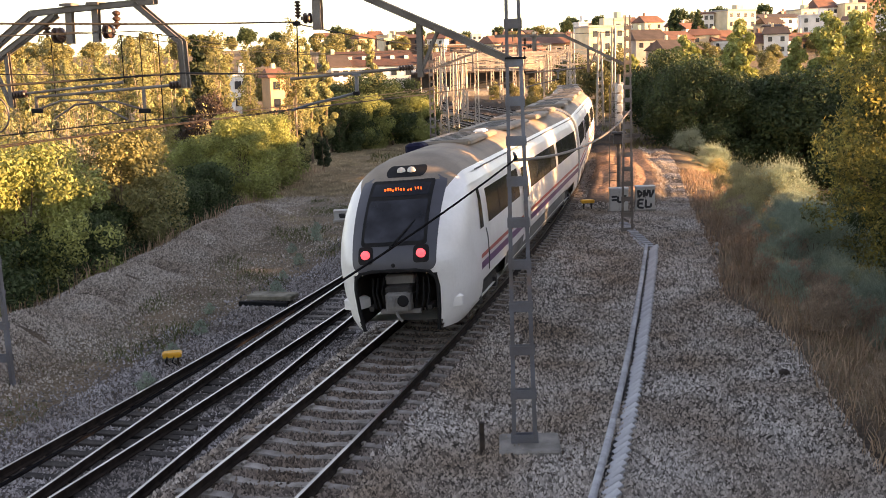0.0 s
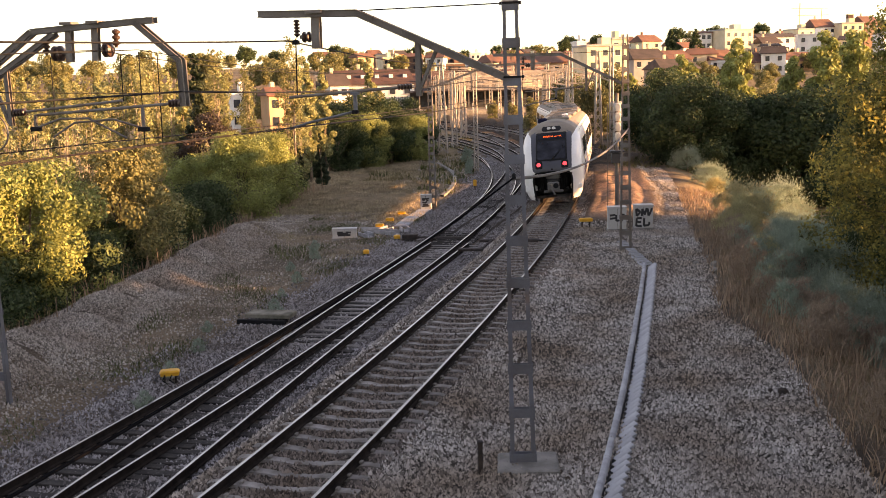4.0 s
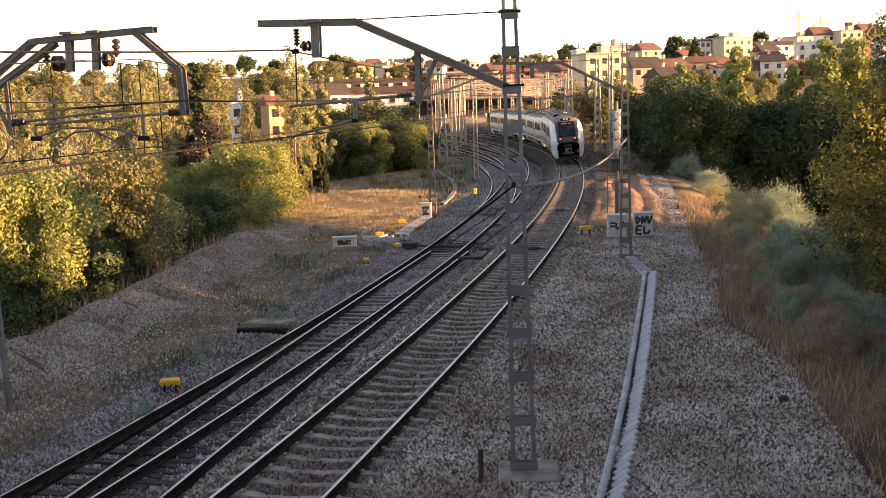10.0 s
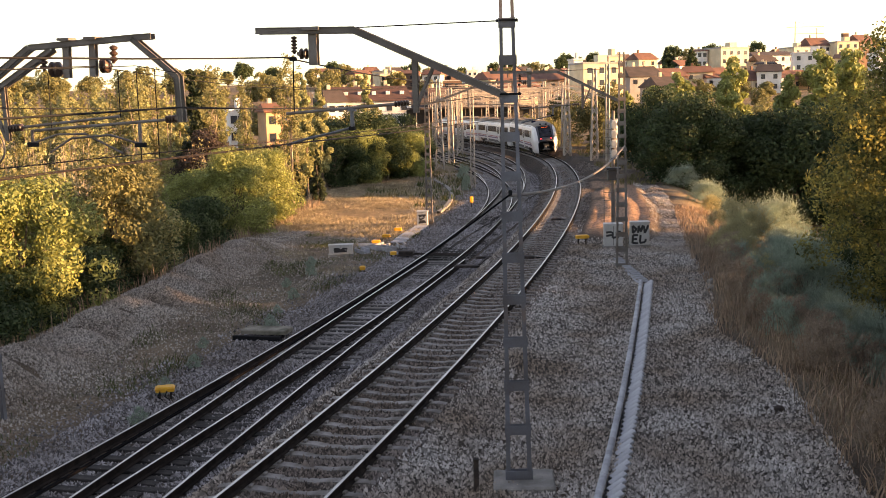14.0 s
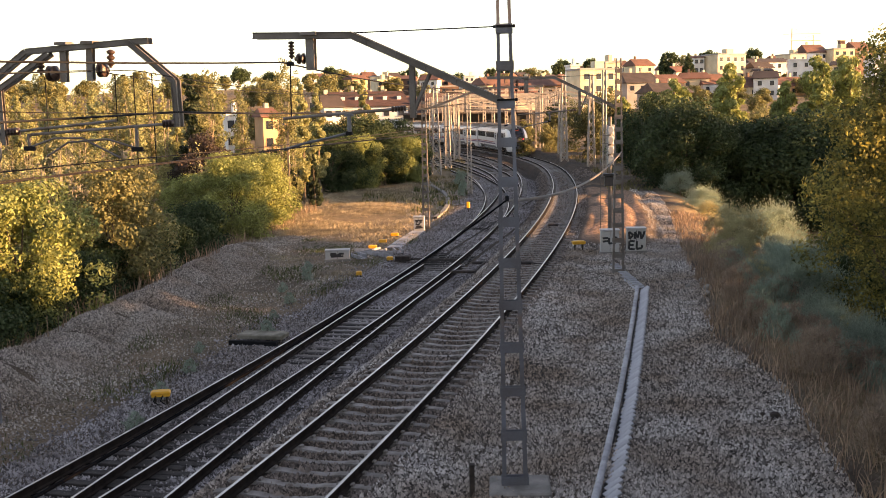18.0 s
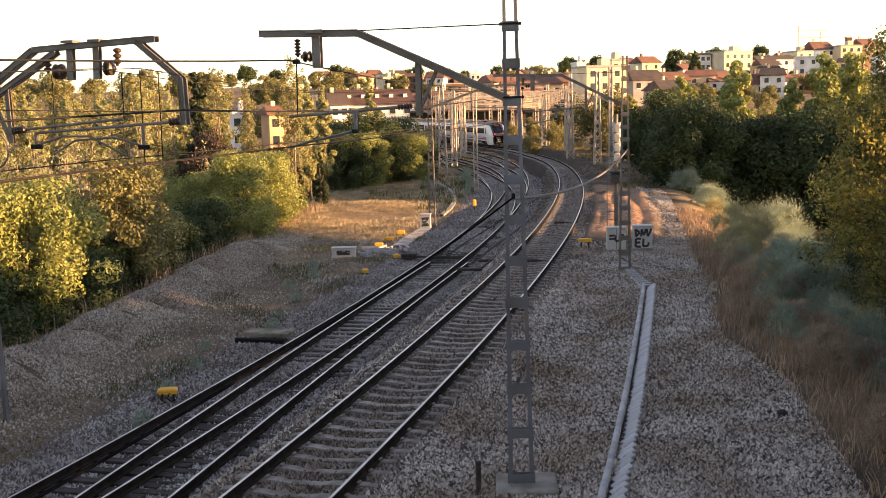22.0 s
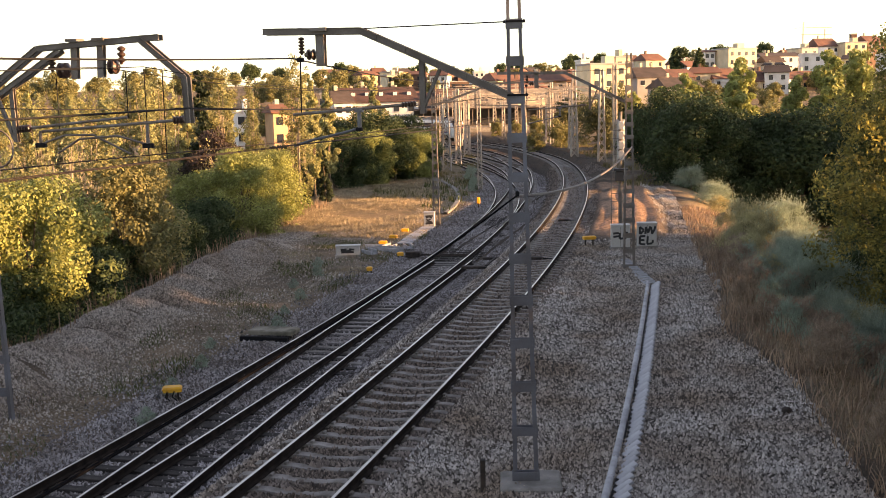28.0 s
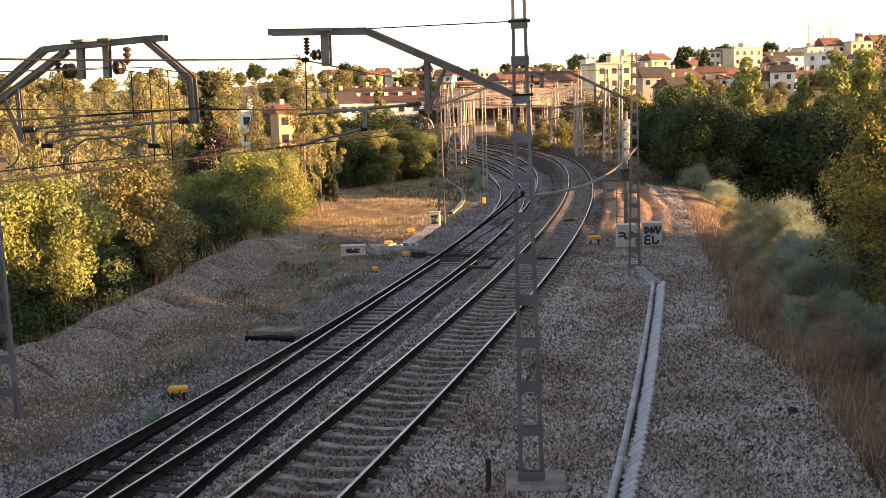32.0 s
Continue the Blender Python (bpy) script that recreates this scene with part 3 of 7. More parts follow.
H1 = radians(15.5)
battened_mast(10.2, 0.44, 0.18, 0.12, 0.80, M_MAST, "grey steel overhead line mast on a concrete footing", facing(1.27, 17.6, -0.32, radians(3)) @ Matrix.Rotation(radians(-0.7), 4, "Y"))
battened_mast(8.2, 0.46, 0.20, 0.20, 0.62, M_STEEL_OLD, "weathered steel overhead line mast beside relay boxes", facing(7.0, 40.6, -0.42, radians(3)), foot=False)
battened_mast(9.6, 0.62, 0.20, 0.16, 0.8, M_MAST, "grey steel overhead line mast beside the ballast heaps", facing(-10.43, 24.0, -1.15, radians(3)))
GUARD = thing("climbing_guard", "wire mesh climbing guard round the line mast", "mesh guard", facing(-10.43, 24.0, -1.15, radians(3)))
for k in range(7):
    part("mesh_wire", Shape().bar((0.06 + 0.036 * k, -0.13, 2.25), (0.03 + 0.033 * k, -0.13, 3.95), 0.008, 0.008), M_STEEL, GUARD)
for k in range(16):
    part("mesh_wire", Shape().bar((-0.26, -0.13, 2.3 + 0.11 * k), (0.285 - 0.002 * k, -0.13, 2.3 + 0.11 * k), 0.008, 0.008), M_STEEL, GUARD)

# ---------------------------------------------------------------- train
CAR_LENGTH = 25.4
M_CAR_WHITE = mat("cream_white_coach_paint", (0.70, 0.695, 0.67), 0.32, 0, 0.10, 0.9, color2=(0.60, 0.585, 0.55), fine=14)
M_CAR_ROOF = mat("dusty_brown_roof", (0.235, 0.19, 0.145), 0.7, 0, 0.25, 1.1, color2=(0.15, 0.122, 0.095), fine=20)
M_CAR_MASK = mat("anthracite_cab_mask", (0.045, 0.047, 0.058), 0.42, 0, 0.15, 2.0, fine=16)
M_CAR_RED = mat("red_stripe", (0.42, 0.06, 0.035), 0.4, 0, 0.08, 2.0)
M_CAR_PURPLE = mat("purple_stripe", (0.12, 0.035, 0.12), 0.4, 0, 0.08, 2.0)
M_CAR_GREY = mat("grey_underframe", (0.16, 0.155, 0.15), 0.7, 0.1, 0.3, 2.0, fine=24)
M_BOGIE = mat("brake_dust_black", (0.028, 0.026, 0.025), 0.85, 0.2, 0.3, 4.0, fine=30)
M_TAIL = mat("red_tail_lamp", (0.5, 0.03, 0.05), 0.3, 0, 0.05, 3.0, emit=(1.0, 0.08, 0.12), strength=0.45)
M_HEAD = mat("clear_lamp_lens", (0.55, 0.53, 0.48), 0.15, 0.0, 0.1, 6.0)
M_LED = mat("orange_led_dots", (0.4, 0.08, 0.02), 0.5, 0, 0.05, 3.0, emit=(1.0, 0.12, 0.02), strength=0.45)
M_SCREEN = mat("cab_windscreen", (0.030, 0.033, 0.042), 0.16, 0, 0.9, 1.3, color2=(0.008, 0.009, 0.012), fine=2.0, spec=0.3)
M_BELLOWS = mat("gangway_bellows", (0.03, 0.03, 0.032), 0.8, 0, 0.2, 6.0)
OUTLINE = [(1.20, 0.16), (1.33, 0.38), (1.44, 0.95), (1.47, 1.5), (1.47, 2.17), (1.44, 2.68), (1.37, 3.05), (1.22, 3.33), (0.98, 3.55), (0.65, 3.71), (0.3, 3.80), (0, 3.82)]
NOSE_Z = 1.60


def half_outline(n):
    p = np.array(OUTLINE)
    d = np.concatenate([[0], np.cumsum(np.hypot(*np.diff(p, axis=0).T))])
    k = np.linspace(0, d[-1], n)
    return np.stack([np.interp(k, d, p[:, 0]), np.interp(k, d, p[:, 1])], 1)


def ring(n=40):
    """The carriage's cross section: up the right side, over the roof, down the left, and back along the floor."""
    h = half_outline(n)
    return np.concatenate([h, (h * [-1, 1])[-2::-1], [[-0.6, 0.16], [0.0, 0.16], [0.6, 0.16]]])


RING = ring()
RING_ANGLE = np.unwrap(np.arctan2(RING[:, 1] - NOSE_Z, RING[:, 0]))
RING_RADIUS = np.hypot(RING[:, 1] - NOSE_Z, RING[:, 0])


def nose_y(x, z):
    """How far behind the nose's tip the shell lies at (x, z)."""
    if z < NOSE_Z:
        return nose_depth(min(1.0, abs(x) / side_x(z)), z)
    a = math.atan2(z - NOSE_Z, x)
    r = np.interp(a, RING_ANGLE, RING_RADIUS)
    f = min(1.0, math.hypot(x, z - NOSE_Z) / r)
    return nose_depth(f, z)


def nose_depth(f, z):
    return 1.15 * (1 - math.sqrt(max(0.0, 1 - f ** 4.2))) + 0.58 * max(0.0, z - 1.6) ** 1.5 + 0.05 * max(0.0, 1.4 - z)


def patch(rows, off, across=10, slot=0, shape=None):
    """A panel laid on the nose: rows of (z, left x, right x)."""
    sh = shape or Shape()
    vs = []
    for z, a, b in rows:
        for i in range(across + 1):
            x = a + (b - a) * i / across
            vs.append((x, nose_y(x, z) - off, z))
    k = across + 1
    fs = [(r * k + i, r * k + i + 1, (r + 1) * k + i + 1, (r + 1) * k + i) for r in range(len(rows) - 1) for i in range(across)]
    return sh.add(vs, fs, slot)


def rounded_rows(z0, z1, half, corner, n=14, x=0.0, top_half=None):
    """Rows of a panel with rounded corners."""
    out = []
    th = half if top_half is None else top_half
    for i in range(n + 1):
        t = i / n
        z = z0 + (z1 - z0) * (0.5 - 0.5 * math.cos(math.pi * t))
        w = half + (th - half) * (z - z0) / (z1 - z0)
        e = min(z - z0, z1 - z)
        if e < corner:
            w -= corner - math.sqrt(max(0, corner ** 2 - (corner - e) ** 2))
        out.append((z, x - w, x + w))
    return out


def cab_shell(length):
    """White shell with a rounded nose at y = 0 and an opening for the coupler."""
    sh = Shape()
    n = len(RING)
    stations = []
    for f in [0.02] + [0.08 * i for i in range(1, 9)] + [0.68, 0.72, 0.76, 0.80, 0.84, 0.87, 0.90, 0.925, 0.945, 0.96, 0.972, 0.982, 0.99, 0.996, 1.0]:
        st = []
        for x, z in RING:
            zz = NOSE_Z + (z - NOSE_Z) * f if z > NOSE_Z else z
            st.append((x * f, nose_depth(f, zz), zz))
        stations.append(st)
    for y in (2.7, 5.9, 10, 14, 18, 20.1, 23.3, length - 0.35):
        stations.append([(x, max(y, nose_depth(1.0, z) + 0.03), z) for x, z in RING])
    sh.v = [p for st in stations for p in st]
    for i in range(len(stations) - 1):
        for j in range(n):
            q = (i * n + j, (i + 1) * n + j, (i + 1) * n + (j + 1) % n, i * n + (j + 1) % n)
            c = [sum(sh.v[k][a] for k in q) / 4 for a in range(3)]
            w = 0.93 if c[2] < 1.25 else 0.93 - (c[2] - 1.25) ** 2 * 4.0
            if c[1] < 1.1 and c[2] < 1.5 and abs(c[0]) < w:
                continue
            if c[2] < 0.66 and abs(c[0]) > 1.0 and (2.7 < c[1] < 5.9 or 20.1 < c[1] < 23.3):
                continue
            sh.f.append(q)
            sh.m.append(1 if (RING[j, 1] + RING[(j + 1) % n, 1]) / 2 > 3.38 and c[2] > 3.0 else 0)
    k = (len(stations) - 1) * n
    sh.f.append(tuple(k + j for j in range(n)))
    sh.m.append(0)
    return sh


def plain_shell(length):
    sh = Shape()
    n = len(RING)
    ys = [0.35, 2.6, 5.8, 8, 12, 16, 20.1, 23.3, length - 0.35]
    sh.v = [(x, y, z) for y in ys for x, z in RING]
    for i in range(len(ys) - 1):
        for j in range(n):
            q = (i * n + j, (i + 1) * n + j, (i + 1) * n + (j + 1) % n, i * n + (j + 1) % n)
            c = [sum(sh.v[k][a] for k in q) / 4 for a in range(3)]
            if c[2] < 0.66 and abs(c[0]) > 1.0 and (2.6 < c[1] < 5.8 or 20.1 < c[1] < 23.3):
                continue
            sh.f.append(q)
            sh.m.append(1 if sum(sh.v[k][2] for k in q) / 4 > 3.38 else 0)
    for k, order in ((0, -1), ((len(ys) - 1) * n, 1)):
        sh.f.append(tuple(k + j for j in range(n))[::order])
        sh.m.append(0)
    return sh


def side_x(z):
    h = half_outline(60)
    return float(np.interp(z, h[:40, 1], h[:40, 0]))


def side_panel(y0, y1, z0, z1, sgn, off=0.006, n=4, front=None):
    """A panel on the flank between two lengths and heights; front: how much its lower front corner leans forward."""
    sh = Shape()
    vs = []
    for i in range(n + 1):
        z = z0 + (z1 - z0) * i / n
        lean = 0 if front is None else front * (1 - i / n)
        for y in (y0 + lean, y1):
            vs.append((sgn * (side_x(z) + off), y, z))
    fs = [(2 * i, 2 * i + 1, 2 * i + 3, 2 * i + 2) for i in range(n)]
    if sgn < 0:
        fs = [f[::-1] for f in fs]
    return sh.add(vs, fs)


def flank(car, windows, doors, y0, y1):
    for sgn in (-1, 1):
        for a, b in windows:
            w = part("side_window", side_panel(a, b, 1.96, 2.78, sgn), M_GLASS_DARK, car, "tinted side window")
            for k in range(1, int((b - a) / 1.6)):
                y = a + (b - a) * k / int((b - a) / 1.6)
                part("mullion", side_panel(y - 0.03, y + 0.03, 1.96, 2.78, sgn, 0.010), M_BLACK, w)
        for a, b in doors:
            d = part("side_door", side_panel(a, b, 0.55, 2.94, sgn, 0.010, 6), M_CAR_WHITE, car, "white passenger door")
            for k in (0, 1):
                c = a + (b - a) * (0.25 + 0.5 * k)
                part("door_window", side_panel(c - 0.24, c + 0.24, 1.75, 2.72, sgn, 0.015), M_GLASS_DARK, d, "tinted door window")
            part("door_joint", side_panel((a + b) / 2 - 0.012, (a + b) / 2 + 0.012, 0.55, 2.94, sgn, 0.015), M_BLACK, d)
            for y in (a - 0.02, b + 0.02):
                part("door_edge", side_panel(y - 0.022, y + 0.022, 0.50, 2.97, sgn, 0.012, 6), M_CAR_GREY, d)
        cuts = [y0] + [v for a, b in doors for v in (a - 0.05, b + 0.05)] + [y1]
        for a, b in zip(cuts[::2], cuts[1::2]):
            part("red_stripe", side_panel(a, b, 1.26, 1.36, sgn, 0.007), M_CAR_RED, car, "thin red stripe")
            part("purple_stripe", side_panel(a, b, 1.00, 1.17, sgn, 0.007), M_CAR_PURPLE, car, "broad purple stripe")
        part("sill_panel", side_panel(5.95, 20.05, 0.16, 0.78, sgn, 0.008), M_CAR_GREY, car, "grey lower sill panel")
        sh = side_panel(3.0, y1, 3.28, 3.32, sgn, 0.006)
        part("gutter", sh, M_CAR_GREY, car)


def bogie(car, y):
    b = part("bogie", Shape().box((0, 0, 0.52), (2.2, 2.9, 0.30), bevel=0.06).box((1.05, 0, 0.55), (0.16, 3.2, 0.26), bevel=0.04).box((-1.05, 0, 0.55), (0.16, 3.2, 0.26), bevel=0.04), M_BOGIE, car, "black bogie frame")
    b.location = (0, y, 0)
    for sx in (-1, 1):
        for sy in (-1.1, 1.1):
            sh = Shape()
            sh.disc_stack((sx * 0.77, sy, 0.43), (sx * 0.91, sy, 0.43), [0.46, 0.46, 0.43, 0.43, 0.2], 20)
            part("wheel", sh, M_RUST, b)
            sh = Shape().box((sx * 1.12, sy, 0.46), (0.18, 0.30, 0.28), bevel=0.05)
            part("axle_box", sh, M_BOGIE, b)


def underframe(car, length):
    for y, w in ((7.6, 3.4), (12.6, 4.4), (17.4, 2.8)):
        sh = Shape().box((0, y, 0.55), (2.3, w, 0.62), bevel=0.08)
        part("equipment_case", sh, M_BOGIE, car, "black underfloor equipment case")
    for y in (4.2, length - 3.6):
        bogie(car, y)


def roof_gear(car, units):
    for y, w, l, h, kind in units:
        h *= 0.6
        sh = Shape().box((0, y, 3.73 + h / 2), (w, l, h), bevel=0.06)
        u = part("roof_unit", sh, M_CAR_ROOF, car, "low louvred roof unit")
        for k in range(int(l / 0.6)):
            yy = y - l / 2 + 0.3 + k * 0.6
            part("louvre", Shape().box((0, yy, 3.73 + h + 0.012), (w * 0.5, 0.16, 0.02)), M_CAR_GREY, u)


def cab_car(name_label):
    c = thing("railcar", name_label, "train car", group="train cars")
    part("body", cab_shell(CAR_LENGTH), (M_CAR_WHITE, M_CAR_ROOF), c, "cream white shell with a dusty grey roof", smooth=False)
    mask = part("cab_mask", patch(rounded_rows(1.47, 3.36, 0.93, 0.20, 20, top_half=1.0), 0.012, 16), M_CAR_MASK, c, "anthracite cab front", smooth=True)
    part("roof_cap", patch([(3.27 + 0.0285 * i, -(1.16 - 0.045 * i), 1.16 - 0.045 * i) for i in range(12)], 0.016, 12), M_CAR_ROOF, c, "dusty roof edge", smooth=True)
    frame_ = part("windscreen_frame", patch(rounded_rows(2.02, 3.30, 0.74, 0.07, 16), 0.022, 12), M_BLACK, mask)
    part("windscreen", patch(rounded_rows(2.10, 2.92, 0.67, 0.05, 12), 0.032, 12), M_SCREEN, mask, "dark windscreen", smooth=True)
    d = part("destination_display", patch(rounded_rows(3.00, 3.24, 0.66, 0.03, 6), 0.030, 10), M_GLASS_DARK, mask)
    rng = random.Random(5)
    x = -0.36
    for w in (8, 2, 3):
        for k in range(w):
            h_ = rng.uniform(0.07, 0.115)
            sh = Shape().box((x, nose_y(x, 3.06 + h_ / 2) - 0.038, 3.06 + h_ / 2), (rng.uniform(0.022, 0.044), 0.006, h_))
            part("led_bar", sh, M_LED, d, "orange lit bar")
            x += 0.062
        x += 0.04
    for sx in (-1, 1):
        house = part("lamp_surround", patch(rounded_rows(1.66, 2.02, 0.17, 0.07, 10, x=sx * 0.62), 0.020, 6), M_BLACK, mask)
        sh = Shape()
        p = Vector((sx * 0.62, nose_y(sx * 0.62, 1.85), 1.85))
        sh.disc_stack(p + Vector((0, -0.02, 0)), p + Vector((0, -0.075, 0)), [0.105, 0.105, 0.085, 0.02], 18)
        part("tail_lamp", sh, M_TAIL, house, "glowing red tail lamp")
    sur = part("lamp_surround", patch(rounded_rows(3.36, 3.58, 0.47, 0.11, 12), 0.030, 12), M_BLACK, mask, "oval surround of the upper headlamps")
    for sx in (-1, 1):
        p = Vector((sx * 0.12, nose_y(sx * 0.12, 3.47) - 0.01, 3.47))
        part("headlamp", Shape().disc_stack(p, p + Vector((0, -0.08, 0.0)), [0.10, 0.10, 0.08, 0.02], 16), M_HEAD, sur, "clear headlamp lens")
    p = Vector((0, nose_y(0, 1.62), 1.62))
    part("horn_button", Shape().disc_stack(p, p + Vector((0, -0.03, 0)), [0.045, 0.045, 0.01], 12), M_BLACK, mask)
    sh = Shape()
    a, b = (0.02, 2.05), (0.44, 2.52)
    sh.tube([(a[0], nose_y(*a) - 0.05, a[1]), (0.2, nose_y(0.2, 2.25) - 0.075, 2.25), (b[0], nose_y(*b) - 0.06, b[1])], 0.012, 5)
    sh.tube([(-0.08, nose_y(-0.08, 2.0) - 0.06, 2.0), (0.30, nose_y(0.3, 2.36) - 0.06, 2.36)], 0.02, 5)
    part("wiper", sh, M_BLACK, mask, "black windscreen wiper")
    # coupler pocket
    sh = Shape().box((0, 1.28, 0.86), (2.0, 1.9, 1.36))
    sh.f = [f for i, f in enumerate(sh.f) if i not in (2, 0)]
    sh.m = sh.m[:len(sh.f)]
    pocket = part("coupler_pocket", sh, M_BOGIE, c, "black coupler recess")
    edge = [(-0.84, 0.14), (-0.90, 0.6), (-0.93, 1.1), (-0.90, 1.3), (-0.78, 1.45), (-0.5, 1.5), (0, 1.51), (0.5, 1.5), (0.78, 1.45), (0.90, 1.3), (0.93, 1.1), (0.90, 0.6), (0.84, 0.14)]
    part("opening_edge", Shape().tube([(x, nose_y(x, z) + 0.005, z) for x, z in edge], 0.045, 6), M_BLACK, pocket, "black rubber edge")
    part("coupler_shank", Shape().tube([(0, 1.6, 0.86), (0, 0.35, 0.86)], 0.13, 10).box((0, 0.42, 1.06), (0.60, 0.5, 0.14), bevel=0.04), M_BOGIE, pocket)
    sh = Shape().box((0, 0.22, 0.80), (0.56, 0.34, 0.40), bevel=0.05)
    head = part("coupler_head", sh, M_CAR_GREY, pocket, "steel coupler head")
    sh = Shape()
    sh.disc_stack((0.13, 0.05, 0.82), (0.13, 0.02, 0.82), [0.13, 0.13, 0.10], 14)
    part("coupler_socket", sh, M_BLACK, pocket)
    sh = Shape().box((-0.13, 0.0, 0.82), (0.18, 0.12, 0.22), bevel=0.04)
    part("coupler_cone", sh, M_CAR_GREY, pocket)
    for sx in (-1, 1):
        for k, xx in enumerate((0.38, 0.52, 0.63)):
            sh = Shape().tube([(sx * xx, 0.5, 1.25), (sx * (xx + 0.02), 0.30 + 0.06 * k, 0.95), (sx * (xx - 0.05), 0.34, 0.62), (sx * xx * 0.8, 0.6, 0.5)], 0.028, 6)
            part("brake_hose", sh, M_BLACK, pocket)
        part("step_bracket", Shape().box((sx * 0.66, 0.5, 0.62), (0.10, 0.5, 0.10)), M_BOGIE, pocket)
    part("cross_bar", Shape().box((0, 0.30, 0.55), (0.92, 0.10, 0.10), bevel=0.02), M_CAR_GREY, pocket)
    part("hook", Shape().tube([(-0.05, 0.05, 0.60), (0.02, 0.0, 0.47), (0.10, 0.0, 0.38)], 0.035, 6), M_CAR_GREY, pocket)
    part("air_box", Shape().box((0.0, 0.55, 1.24), (0.66, 0.3, 0.2), bevel=0.03), M_CAR_GREY, pocket)
    for sx in (-1, 1):
        sh = Shape()
        sh.box((sx * 1.085, 0.60, 0.72), (0.44, 0.50, 0.26), Matrix.Rotation(sx * 0.50, 3, "Z"), bevel=0.06)
        part("bumper_pad", sh, M_CAR_WHITE, c, "white corner bumper pad")
        part("cab_side_window", side_panel(2.55, 2.85, 1.95, 2.86, sx, 0.010, 4, -0.12), M_GLASS_DARK, c, "narrow cab side window")
        part("hand_rail", Shape().tube([(sx * 1.50, 3.0, 0.9), (sx * 1.53, 3.0, 1.2), (sx * 1.53, 3.0, 1.7), (sx * 1.50, 3.0, 1.9)], 0.015, 5), M_CAR_GREY, c)
    flank(c, [(3.5, 8.5), (10.7, 17.2), (17.8, 24.4)], [(9.0, 10.3)], 2.35, CAR_LENGTH - 0.4)
    underframe(c, CAR_LENGTH)
    roof_gear(c, [(7.6, 1.5, 4.0, 0.24, 1), (13.5, 1.7, 4.2, 0.20, 1), (19.0, 1.8, 3.4, 0.26, 0), (23.2, 1.5, 1.6, 0.3, 0)])
    part("roof_fairing", Shape().box((-0.62, 5.3, 3.78), (0.5, 0.6, 0.24), bevel=0.07), mat("blue_grille", (0.008, 0.010, 0.03), 0.7, spec=0.1), c, "dark blue roof grille")
    part("exhaust", Shape().box((0.4, 8.9, 3.85), (0.35, 0.5, 0.2), bevel=0.05), M_WHITE, c)
    part("bellows", Shape().box((0, CAR_LENGTH - 0.05, 2.0), (2.3, 0.8, 3.05), bevel=0.15), M_BELLOWS, c, "black gangway bellows")
    part("body_seam", seam_ring(CAR_LENGTH - 0.42), M_BLACK, c)
    lift(c)
    return c


def lift(car):
    """The body rides on its bogies."""
    for o in car.children:
        if not o.name.startswith("bogie"):
            o.location.z += 0.28


def seam_ring(y):
    sh = Shape()
    n = 40
    h = half_outline(n)
    pts = np.concatenate([h, (h * [-1, 1])[-2::-1]])
    for k in range(len(pts) - 1):
        p, q = pts[k], pts[k + 1]
        sh.add([(p[0] * 1.004, y - 0.05, p[1] + 0.008), (q[0] * 1.004, y - 0.05, q[1] + 0.008), (q[0] * 1.004, y + 0.05, q[1] + 0.008), (p[0] * 1.004, y + 0.05, p[1] + 0.008)], [(0, 1, 2, 3)])
    return sh


def middle_car():
    c = thing("railcar", "white middle railcar with tinted windows", "train car", group="train cars")
    part("body", plain_shell(CAR_LENGTH), (M_CAR_WHITE, M_CAR_ROOF), c, "cream white shell with a dusty grey roof")
    flank(c, [(1.0, 6.9), (9.2, 16.0), (18.3, 24.4)], [(7.4, 8.7), (16.5, 17.8)], 0.4, CAR_LENGTH - 0.4)
    underframe(c, CAR_LENGTH)
    roof_gear(c, [(3.0, 1.8, 3.2, 0.30, 0), (8.0, 1.8, 3.0, 0.26, 1), (13.5, 1.8, 3.4, 0.26, 0), (20.0, 1.8, 3.4, 0.28, 1)])
    part("bellows", Shape().box((0, CAR_LENGTH - 0.05, 2.0), (2.3, 0.8, 3.05), bevel=0.15), M_BELLOWS, c, "black gangway bellows")
    lift(c)
    return c


CARS = [cab_car("white railcar with anthracite cab front and red tail lamps"), middle_car()]
CARS.append(copy_thing(CARS[1], Matrix()))


# ---------------------------------------------------------------- overhead line gear
def insulator(parent, p, q, r=0.07, sheds=4):
    sh = Shape()
    radii = [r * 0.35]
    for i in range(sheds):
        radii += [r, r * 0.95, r * 0.4]
    sh.disc_stack(p, q, radii + [r * 0.35], 12)
    return part("insulator", sh, M_INSUL, parent, "brown ribbed insulator")


